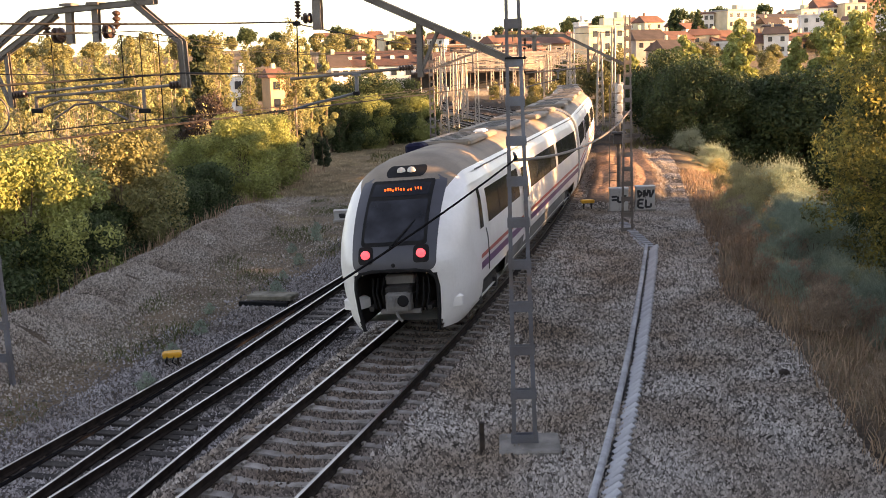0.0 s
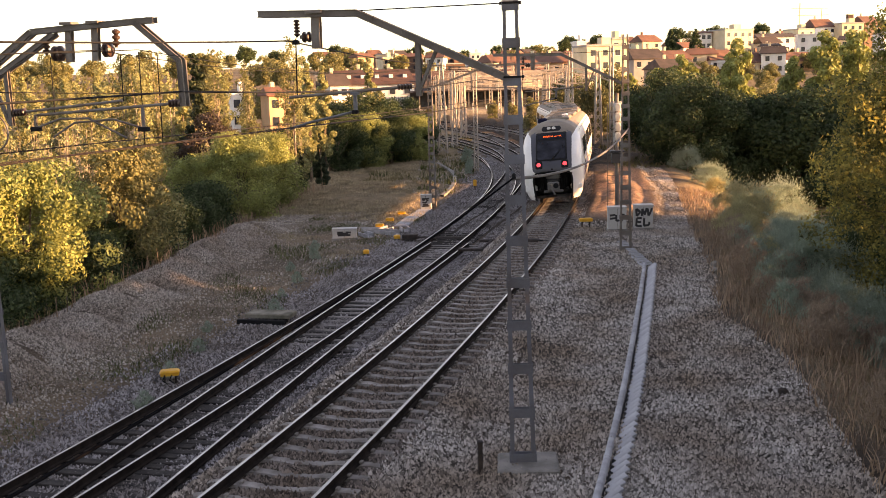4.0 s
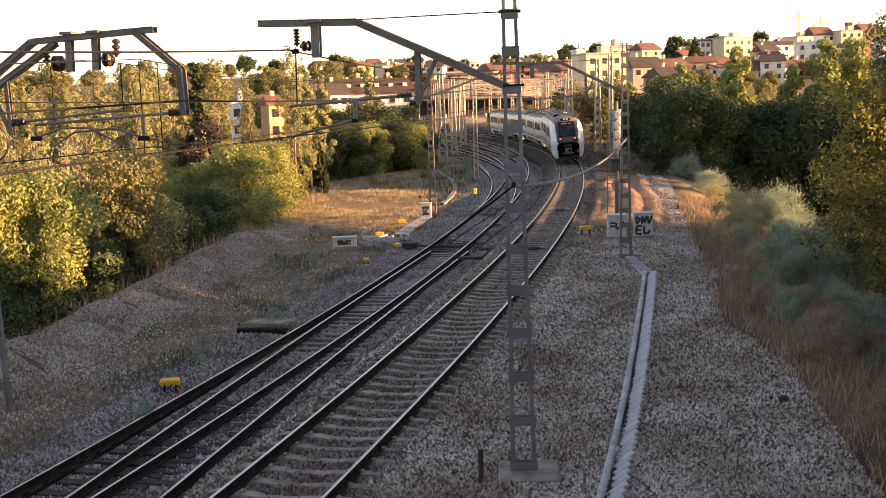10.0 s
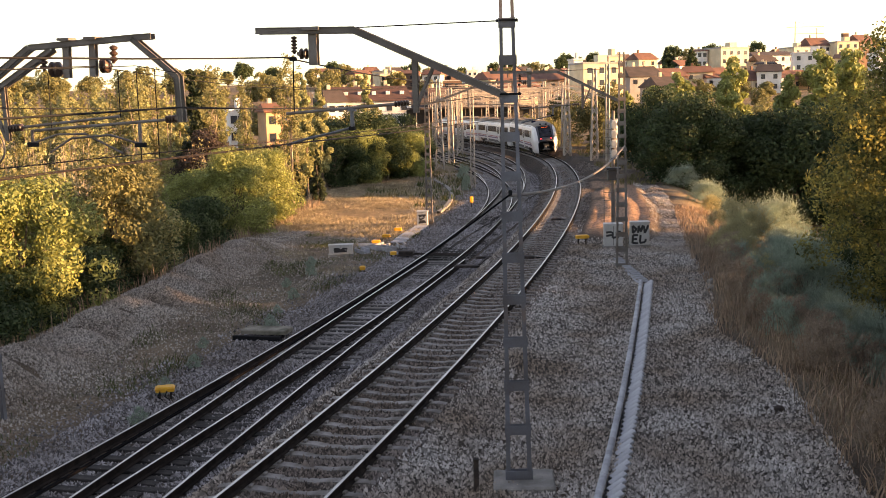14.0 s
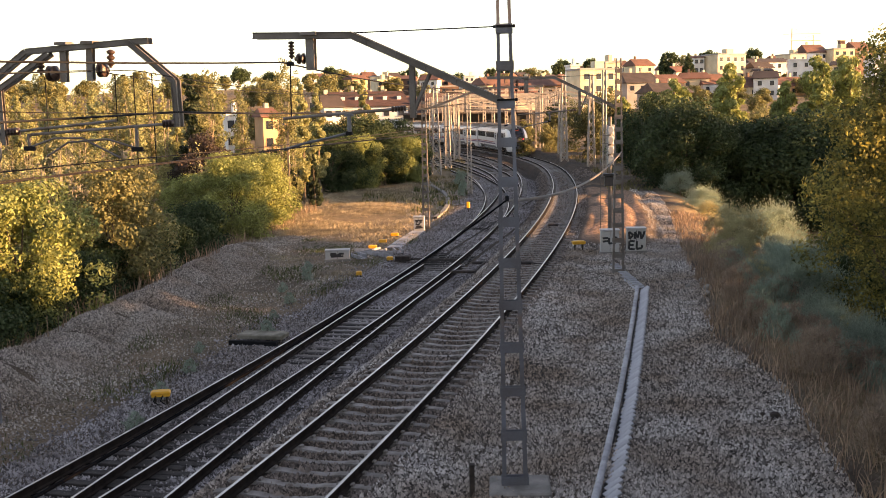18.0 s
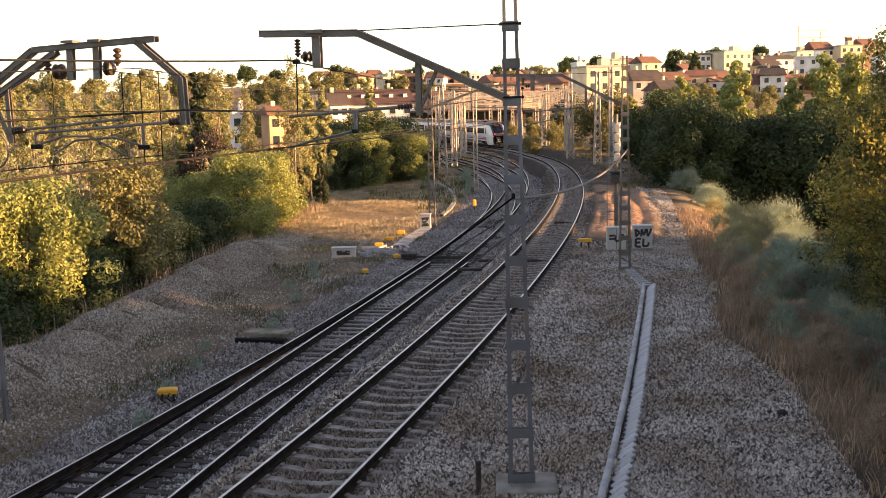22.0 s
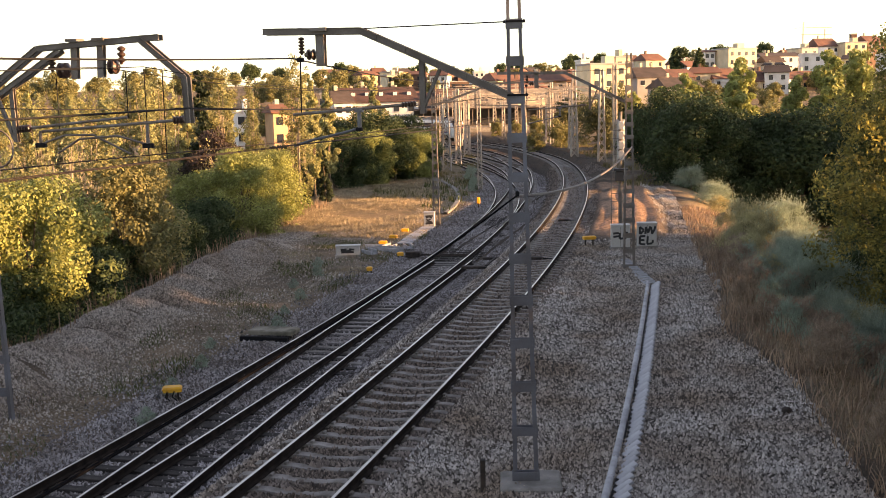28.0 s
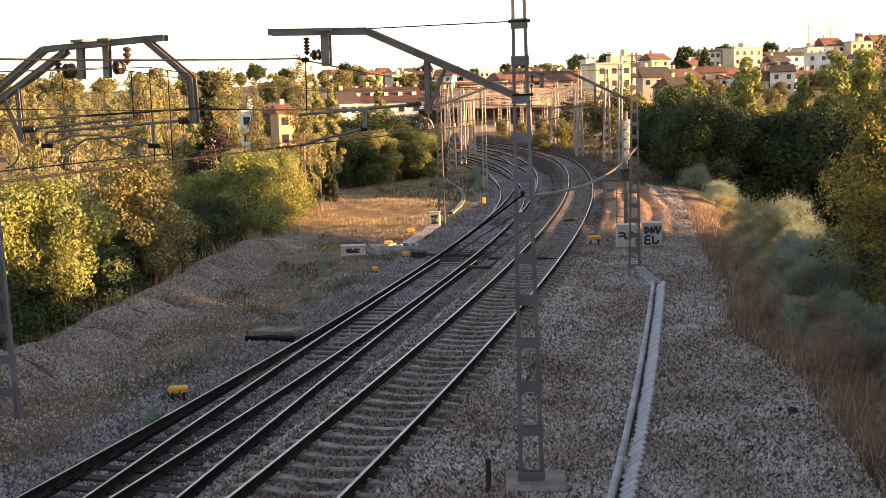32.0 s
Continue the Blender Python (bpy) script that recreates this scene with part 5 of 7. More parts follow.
R8 = random.Random(8)
bush = plant("hawthorn_bush", "broad yellow-green bush by the ballast heaps", "bush", 1, 6.4, 3.0, M_LEAF_LIGHT, 33000, 0.08, "clumpy", base=-0.3)
strew(bush, [(-14.3, 36.5, 0.88, 0.3), (-17.0, 34.0, 1.0, 2.9), (-11.6, 60.5, 0.80, 1.7), (-6.6, 97.0, 0.78, 0.6), (-2.8, 100.5, 0.7, 2.4), (-19.0, 30.0, 1.05, 3.0), (-10.8, 66.5, 0.76, 4.4), (-14.4, 62.5, 0.78, 5.1), (-21.0, 39.0, 1.0, 2.2), (-17.5, 26, 0.9, 1.0)])
olive = plant("elm_bush", "olive-brown bushy tree behind the ballast heaps", "bush", 2, 6.2, 2.5, M_LEAF_MID, 28000, 0.078, "clumpy", base=-0.3)
strew(olive, [(-13.6, 45.0, 1.04, 0.5), (-17.2, 47, 1.0, 2.0), (-15.5, 52.5, 0.95, 3.1), (-20.5, 53, 1.1, 1.0), (-17.0, 57, 1.05, 0.4), (-12.5, 71, 0.95, 4.0)])
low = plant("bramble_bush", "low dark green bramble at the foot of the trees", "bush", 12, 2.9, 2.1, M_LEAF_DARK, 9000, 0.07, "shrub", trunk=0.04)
# last five are added, dark leaves hiding sunlit bank ground behind the ash
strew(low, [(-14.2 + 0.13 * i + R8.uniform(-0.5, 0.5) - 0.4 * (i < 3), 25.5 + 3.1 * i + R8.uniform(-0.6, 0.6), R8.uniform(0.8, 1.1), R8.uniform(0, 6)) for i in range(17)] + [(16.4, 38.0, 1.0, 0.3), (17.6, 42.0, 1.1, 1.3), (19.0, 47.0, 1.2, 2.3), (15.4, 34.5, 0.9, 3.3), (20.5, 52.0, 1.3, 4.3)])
# dark leaf colour also carries the shade the oak mass stands in
dark = plant("holm_oak", "dense dark green tree with shade in its leaf colour", "tree", 3, 7.5, 3.6, M_LEAF_DARK, 20000, 0.105, base=-0.25, trunk=0.16)
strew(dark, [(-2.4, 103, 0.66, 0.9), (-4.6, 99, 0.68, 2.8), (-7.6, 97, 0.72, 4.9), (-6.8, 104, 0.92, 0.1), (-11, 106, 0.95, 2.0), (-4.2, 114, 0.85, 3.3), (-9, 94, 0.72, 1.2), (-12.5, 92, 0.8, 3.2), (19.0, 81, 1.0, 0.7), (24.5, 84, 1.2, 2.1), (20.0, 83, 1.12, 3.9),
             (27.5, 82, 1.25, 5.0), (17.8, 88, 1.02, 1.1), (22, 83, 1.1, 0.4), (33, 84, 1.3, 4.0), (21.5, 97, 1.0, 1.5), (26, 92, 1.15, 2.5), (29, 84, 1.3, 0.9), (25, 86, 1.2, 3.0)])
ash = plant("ash_tree", "tall green tree on the bank, sun and shade patched into its leaves", "tree", 4, 11.0, 3.0, M_LEAF_ASH, 46000, 0.062, "clumpy", base=-0.05, trunk=0.15)
# last three, mostly out of view, are added to shade the tracks
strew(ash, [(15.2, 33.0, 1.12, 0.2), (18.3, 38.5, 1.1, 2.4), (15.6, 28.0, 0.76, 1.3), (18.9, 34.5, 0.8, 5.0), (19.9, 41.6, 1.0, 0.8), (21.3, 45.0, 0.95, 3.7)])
# unseen tree belt beside and behind the footbridge, added to shade the tracks
shade_ash = plant("ash_tree", "unseen tall leafy tree added to shade the tracks", "tree", 44, 11.0, 3.0, M_LEAF_ASH, 5200, 0.22, base=-0.05, trunk=0.15)
strew(shade_ash, [(17.5 + R8.uniform(-1, 3) + 5.5 * (i % 2), -38 + 4.2 * i, R8.uniform(0.95, 1.08), R8.uniform(0, 6)) for i in range(16)]
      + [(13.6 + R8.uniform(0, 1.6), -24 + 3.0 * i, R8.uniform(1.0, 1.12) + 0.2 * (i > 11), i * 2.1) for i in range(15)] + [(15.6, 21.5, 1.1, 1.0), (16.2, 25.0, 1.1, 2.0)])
shade_oak = plant("holm_oak", "unseen dense dark tree added to shade the tracks", "tree", 45, 7.5, 3.6, M_LEAF_DARK, 5200, 0.26, base=-0.2, trunk=0.16)
strew(shade_oak, [(22.0 + R8.uniform(-1.5, 2.5), -36 + 3.9 * i, 1.34, i * 1.3) for i in range(15)]
      + [(36.0 + R8.uniform(-1.5, 1.5), 2 + 2.8 * i, (1.55 if i < 7 else 0.7 if i in (9, 10) else 1.32) + R8.uniform(-0.04, 0.05), i * 1.7) for i in range(14)] + [(20.8, 26.5, 1.38, 4.2), (21.8, 29.5, 0.6, 0.2), (22.2, 32.6, 0.5, 1.2), (22.8, 36.5, 1.2, 2.2), (23.4, 40.5, 1.2, 3.2)])
# unseen pines: bare trunks pass sun to the bank, crowns shade the tracks
umbrella = plant("umbrella_pine", "unseen shade tree with a bare trunk and high crown", "tree", 46, 15.0, 3.4, M_LEAF_DARK, 5200, 0.26, base=0.58, trunk=0.2)
strew(umbrella, [(36.0 + R8.uniform(-1, 1), 44.5 + 3.0 * i, R8.uniform(0.97, 1.03), i * 1.1) for i in range(2)])
umbrella_low = plant("umbrella_pine", "unseen shade tree with a flat crown on a bare trunk", "tree", 50, 11.5, 3.2, M_LEAF_DARK, 4200, 0.26, base=0.87, trunk=0.2)
strew(umbrella_low, [(36.0 + R8.uniform(-1, 1), 50.2 + 2.8 * i, 1.0, i * 1.3) for i in range(2)])
gold = plant("elm_sapling", "slender sapling with sparse sunlit leaves", "tree", 14, 11.0, 1.25, M_LEAF_GOLD, 3000, 0.08, "sapling", trunk=0.075, bark=M_BARK_PALE)


def by_bearing(rows):
    """Places from (sideways share of the distance, distance, scale)."""
    return [(b * d_, d_, k, R8.uniform(0, 6)) for b, d_, k in rows]


SAPLINGS = by_bearing([(-0.407, 66, 0.92), (-0.392, 70, 0.9), (-0.376, 64, 0.95), (-0.358, 72, 0.93), (-0.342, 66, 0.9), (-0.326, 70, 0.95), (-0.310, 66, 1.0), (-0.292, 71, 1.02), (-0.276, 66, 1.03), (-0.262, 72, 1.08), (-0.252, 68, 1.0),
                        (-0.205, 70, 1.08), (-0.200, 76, 1.05), (-0.1785, 73, 0.95), (-0.1775, 80, 0.95), (-0.136, 74, 1.0), (-0.131, 79, 0.95), (-0.142, 76, 0.95), (-0.40, 84, 1.0), (-0.37, 86, 0.98), (-0.333, 84, 1.0), (-0.30, 88, 1.04), (-0.27, 90, 1.05), (-0.21, 92, 1.0), (-0.128, 90, 1.0)])
strew(gold, SAPLINGS[::2])
# alternate copies in olive stand for the dark gaps among sunlit saplings
olive_sapling = plant("ash_sapling", "slender sapling with olive leaves", "tree", 49, 11.0, 1.3, M_LEAF_MID, 3000, 0.08, "sapling", trunk=0.075, bark=M_BARK_PALE)
strew(olive_sapling, SAPLINGS[1::2])
bare = plant("bare_sapling", "pale thin sapling with few dry leaves", "tree", 47, 7.0, 1.4, M_LEAF_DRY, 300, 0.06, "sapling", trunk=0.08, bark=M_BARK_PALE)
strew(bare, by_bearing([(-0.366, 47, 1.1), (-0.352, 49, 1.2), (-0.345, 46, 1.05), (-0.335, 50, 1.2), (-0.372, 44, 1.1), (-0.358, 43, 1.0), (-0.325, 48, 1.1), (-0.32, 56, 1.0), (-0.38, 52, 1.0), (-0.395, 55, 1.05), (-0.225, 66, 1.0), (-0.215, 64, 0.9), (-0.30, 58, 1.0)]))
plum = plant("plum_tree", "small tree with dark purple leaves", "tree", 48, 7.2, 1.9, M_LEAF_PLUM, 9000, 0.09, base=-0.1, trunk=0.1)
strew(plum, by_bearing([(-0.218, 67, 1.1), (-0.206, 68, 0.95)]))
poplar = plant("poplar_tree", "slim poplar tree lit by the low sun", "tree", 5, 11.5, 1.4, M_LEAF_GOLD, 10000, 0.12, "poplar")
strew(poplar, by_bearing([(-0.385, 95, 0.95), (-0.345, 98, 0.95), (-0.315, 94, 1.0), (-0.24, 97, 0.95), (-0.178, 96, 0.85), (-0.122, 84, 0.82), (-0.108, 88, 0.8), (-0.065, 120, 0.95)]))
pine = plant("pine_tree", "dark pine tree behind the hedge", "tree", 6, 12.0, 2.0, M_LEAF_PINE, 17000, 0.12, "pine")
strew(pine, [(-15.8, 70, 0.98, 0.2), (-14.6, 72, 0.66, 1.7), (-8.6, 76.5, 0.34, 2.0), (-10.0, 75.0, 0.3, 0.8)])
scrub = plant("grey_scrub", "feathery grey-green shrub on the bank", "shrub", 7, 2.5, 1.9, M_LEAF_BLUE, 19000, 0.085, "shrub", trunk=0.05, upright=0.45)
strew(scrub, [(12.2, 31.6, 0.8, 0.1), (12.3, 35.2, 0.95, 2.2), (13.4, 39.5, 1.05, 4.0), (12.0, 38.2, 0.6, 3.3), (14.2, 43, 1.0, 0.9), (12.2, 33.4, 0.7, 5.1), (14.6, 36.5, 0.9, 2.7), (18.6, 55, 0.85, 0.5), (19.8, 60, 0.9, 1.5), (17.4, 49, 0.8, 3.5), (20.8, 66, 1.3, 4.5), (15.8, 40.5, 1.0, 5.5), (12.6, 30.0, 0.9, 5.4), (17.2, 68, 0.75, 2.0), (18.0, 78, 0.8, 3.0), (14.8, 52, 0.6, 0.4), (16.2, 58, 0.6, 2.4), (18.0, 72, 0.6, 4.4)])
pale = plant("broom_shrub", "bleached yellow broom shrub on the bank", "shrub", 8, 2.7, 1.5, M_LEAF_DRY, 14000, 0.085, "shrub", trunk=0.05, upright=0.4)
strew(pale, [(13.1, 46.5, 1.05, 0.3), (11.8, 41.5, 0.6, 5.0), (12.6, 44.8, 0.75, 2.2), (16.2, 63, 0.5, 3.0), (15.2, 57, 0.35, 1.9), (11.5, 38.0, 0.5, 1.0)])


M_WEED_BROWN = leaf("dried_feathery_weed", (0.36, 0.275, 0.205), (0.22, 0.16, 0.12), 0.3)
weed = plant("dry_weed", "feathery dried weed bush on the bank", "weed", 51, 1.5, 0.75, M_WEED_BROWN, 2600, 0.085, "shrub", trunk=0.02, limbs=False, upright=0.5)
strew(weed, [(float(bank_edge(v)) + R8.uniform(0.5, 3.4), v, R8.uniform(0.55, 1.05), R8.uniform(0, 6)) for v in np.arange(17.5, 44, 0.62)])
olive_weed = plant("green_weed", "grey-green feathery weed on the bank", "weed", 52, 1.3, 0.6, M_LEAF_BLUE, 2200, 0.08, "shrub", trunk=0.02, limbs=False, upright=0.6)
strew(olive_weed, [(float(bank_edge(v)) + R8.uniform(1.4, 3.4), v, R8.uniform(0.6, 1.1), R8.uniform(0, 6)) for v in np.arange(24, 52, 1.3)]
      + [(0.018 * v + R8.uniform(0, 1.0), v, R8.uniform(0.5, 0.8), R8.uniform(0, 6)) for v in np.arange(86, 114, 3.0)]
      + [(-6.4 + R8.uniform(-1.2, 1.2), v, R8.uniform(0.3, 0.5), R8.uniform(0, 6)) for v in np.arange(24, 50, 2.6)])


def blades(name, label, places, tall, material, seed, lean=0.35, wide=0.012, kind="stuff", category="grass"):
    """Grass as thin bent blades; places: arrays of x, y."""
    rng = np.random.default_rng(seed)
    x, y = places
    n = len(x)
    z = height(x, y) - 0.03
    h = tall * rng.uniform(0.45, 1.25, n)
    a = rng.uniform(0, math.tau, n)
    lx, ly = np.cos(a) * h * lean * rng.uniform(0.2, 1.2, n), np.sin(a) * h * lean * rng.uniform(0.2, 1.2, n)
    b = rng.uniform(0, math.tau, n)
    w = wide * rng.uniform(0.7, 1.6, n)
    dx, dy = np.cos(b) * w, np.sin(b) * w
    P = np.stack([np.stack([x - dx, y - dy, z], 1), np.stack([x + dx, y + dy, z], 1),
                  np.stack([x + lx * 0.35 + dx * 0.8, y + ly * 0.35 + dy * 0.8, z + h * 0.6], 1), np.stack([x + lx * 0.35 - dx * 0.8, y + ly * 0.35 - dy * 0.8, z + h * 0.6], 1),
                  np.stack([x + lx, y + ly, z + h], 1)], 1).reshape(-1, 3)
    k = np.arange(n)[:, None] * 5
    F = np.concatenate([k + [[0, 1, 2]], k + [[0, 2, 3]], k + [[3, 2, 4]]])
    ob = new(name, fast_mesh(name, P, F, material))
    return tagged(ob, label, category, kind=kind)


def clumped(seed, n, test, x0, x1, y0, y1, patch_scale=1.2, keep=0.0):
    rng = np.random.default_rng(seed)
    x, y = rng.uniform(x0, x1, n), rng.uniform(y0, y1, n)
    m = test(x, y) & (rough_noise(x, y, patch_scale, seed) + rng.normal(size=n) * 0.25 > keep)
    return x[m], y[m]


x, y = clumped(31, 42000, lambda x, y: (x > bank_edge(y) - 0.3) & (x < bank_edge(y) + 6.5), 6, 22, 14, 62, 0.9, -0.35)
blades("dry_grass", "tall dry reddish grass on the bank", (x, y), 0.42, M_DRY, 1, 0.7, wide=0.012)
x, y = clumped(32, 9000, lambda x, y: (x > bank_edge(y) - 0.2) & (x < bank_edge(y) + 4), 7, 16, 17, 46, 0.8, 0.0)
blades("dry_stalks", "thin dry weed stalks on the bank", (x, y), 0.95, M_DRY, 2, 0.5, 0.007)
x, y = clumped(33, 150000, lambda x, y: (x < -1.0) & (x > hedge_edge(y) - 2) & (RIGHT.offset(x, y)[0] < -7.6) & ((y > 58) | (rough_noise(x, y, 1.6, 9.0) > 0.45)), -14, 1, 43, 110, 1.6, -0.1)
blades("dry_grass", "pale dry grass beside the siding", (x, y), 0.19, mat("straw_grass", (0.47, 0.38, 0.255), 0.9, 0, 0.4, 0.9, trans=0.3, island_random=0.3), 3, 0.9, wide=0.011)
x, y = clumped(34, 60000, lambda x, y: (x > hedge_edge(y) + 3.4) & (RIGHT.offset(x, y)[0] < -7.4), -13, -1, 18, 60, 1.1, 0.33)
blades("green_weeds", "sparse green weeds growing through gravel", (x, y), 0.21, M_WEED, 4, 0.9, 0.008)
x, y = clumped(35, 12000, lambda x, y: (x < hedge_edge(y) + 1.2) & (x > hedge_edge(y) - 1.6), -16, -6, 20, 80, 0.8, 0.15)
blades("hedge_grass", "tall dry grass along the foot of the hedge", (x, y), 0.7, M_DRY, 5, 0.35, 0.012)
x, y = clumped(36, 7000, lambda x, y: (np.abs(x - 1.2) < 3) & (RIGHT.offset(x, y)[0] < -7.8), -3, 4, 70, 100, 0.7, 0.55)
blades("green_weeds", "green weeds between siding and mast", (x, y), 0.5, M_WEED, 6, 0.4, 0.02)


def ballast():
    """Loose broken stones on the track bed and the shelf."""
    rng = np.random.default_rng(77)
    n = 590000
    far = 90000
    y = 14.5 + 48 * rng.uniform(0, 1, n) ** 1.7
    x = rng.uniform(-13, 10.5, n)
    y[:far], x[:far] = rng.uniform(58, 108, far), rng.uniform(-2, 15, far)
    heaped = slice(far, far + 75000)
    y[heaped] = rng.uniform(17, 52, 75000)
    x[heaped] = np.interp(y[heaped], [15, 29, 37, 48, 60], [-12.4, -11.6, -10.9, -9.9, -9.4]) + rng.normal(size=75000) * 1.05
    shelf = slice(far + 75000, far + 115000)
    y[shelf] = 44 + 34 * rng.uniform(0, 1, 40000) ** 1.4
    x[shelf] = bank_edge(y[shelf]) - 6.0 * rng.uniform(0, 1, 40000)
    big = np.where(np.arange(n) < far, 1.3, 1.0)
    u, s = RIGHT.offset(x, y)
    ul, sl = LEFT.offset(x, y)
    uc, sc = CROSS.offset(x, y)
    on = np.abs((s - 0.1 + 0.3) % 0.6 - 0.3) < 0.07
    on &= rng.uniform(0, 1, n) < 0.9
    ok = (x < bank_edge(y) - 0.1) & ~((np.abs(u) < 1.35) & on) & ~((np.abs(np.abs(u) - 0.87) < 0.1))
    ok &= ~((u > 1.55) & (u < 5.3 + 0.6 * rng.uniform(-1, 1, n)) & (y > 46.5 + 1.5 * rng.uniform(-1, 1, n)) & (y < 95))
    for w in (ul, uc):
        ok &= ~(np.abs(np.abs(w) - 0.87) < 0.1)
    heap = np.exp(-((x - np.interp(y, [15, 29, 37, 48, 60], [-12.4, -11.6, -10.9, -9.9, -9.4])) / 1.5) ** 2)
    keep = np.where(u > -7.6, 1.0, np.maximum(np.minimum(1.0, heap * 2.5), 0.16 + 0.34 * (rough_noise(x, y, 1.2, 4.0) > 0.2)))
    ok &= rng.uniform(0, 1, n) < keep
    x, y, u, big = x[ok], y[ok], u[ok], big[ok]
    n = len(x)
    z = height(x, y)
    r = rng.uniform(0.018, 0.040, n) * big * np.where(rng.uniform(0, 1, n) < 0.04, 1.5, 1.0)
    base = np.array([[1, 0, 0], [-1, 0, 0], [0, 1, 0], [0, -1, 0], [0, 0, 1], [0, 0, -0.6]], float)
    a = rng.uniform(0, math.tau, n)
    V = base[None] * rng.uniform(0.6, 1.3, (n, 6, 1)) * r[:, None, None] + rng.normal(size=(n, 6, 3)) * r[:, None, None] * 0.18
    V[:, :, 2] *= 1.4
    c, si = np.cos(a)[:, None], np.sin(a)[:, None]
    X = V[:, :, 0] * c - V[:, :, 1] * si
    Y = V[:, :, 0] * si + V[:, :, 1] * c
    P = np.stack([X + x[:, None], Y + y[:, None], V[:, :, 2] + z[:, None] + r[:, None] * 0.15], -1).reshape(-1, 3)
    tri = np.array([[0, 2, 4], [2, 1, 4], [1, 3, 4], [3, 0, 4]])
    F = (np.arange(n)[:, None, None] * 6 + tri[None]).reshape(-1, 3)
    west = np.repeat(np.repeat(u < -1.9 - 0.5 * rng.uniform(0, 1, n), 4), 1) & np.repeat(u > -8.5, 4)
    tagged(new("ballast", fast_mesh("ballast", P, F[west], M_STONE_DARK)), "sooty grey ballast stones round the western tracks", "ballast", kind="stuff")
    tan = np.repeat(u < -7.9 - 1.2 * rng.uniform(0, 1, n), 4) & ~west
    tagged(new("ballast", fast_mesh("ballast", P, F[tan], M_STONE_TAN)), "heaped tan ballast stones beside the hedge", "ballast", kind="stuff")
    west |= tan
    rusty = np.repeat((np.abs(u) < 1.2 + 0.35 * rng.uniform(0, 1, n)) | ((y > 50 + 8 * rng.uniform(0, 1, n)) & (u < 4)), 4) & ~west
    tagged(new("ballast", fast_mesh("ballast", P, F[rusty], M_STONE_RUST)), "rusty brown ballast stones between the rails", "ballast", kind="stuff")
    west |= rusty
    return tagged(new("ballast", fast_mesh("ballast", P, F[~west], M_STONE)), "grey broken ballast stones strewn round the tracks", "ballast", kind="stuff")


ballast()
x, y = clumped(37, 30000, lambda x, y: (RIGHT.offset(x, y)[0] > 3.2) | (RIGHT.offset(x, y)[0] < -8.8), -6, 22, 78, 150, 2.6, 0.25)
blades("yard_weeds", "dry and green weeds round the station tracks", (x, y), 0.34, M_WEED_DRY, 8, 0.6, 0.03)


# ---------------------------------------------------------------- footbridge under the camera
# never in view; added also to cut sky light from behind the camera
def bridge():
    t = thing("footbridge", "unseen concrete road bridge over the tracks", "bridge", kind="structure")
    part("deck", Shape().box((0, -4.6, 4.25), (90, 8.0, 0.7), bevel=0.04), M_CONCRETE, t)
    part("parapet", Shape().box((0, -0.78, 5.05), (90, 0.25, 0.9), bevel=0.03), M_CONCRETE, t)
    part("parapet", Shape().box((0, -8.4, 5.05), (90, 0.25, 0.9), bevel=0.03), M_CONCRETE, t)
    for x in (-20, 13):
        part("pier", Shape().box((x, -4.6, 1.6), (1.2, 6.5, 6.4), bevel=0.05), M_CONCRETE, t)


bridge()

# ---------------------------------------------------------------- cable trough beside the single track
TROUGH = Line(2.66, 16.7, 14.1, [0, 10, 25], [-0.0045, -0.001, -0.0004], -6, 20.8, -0.36)


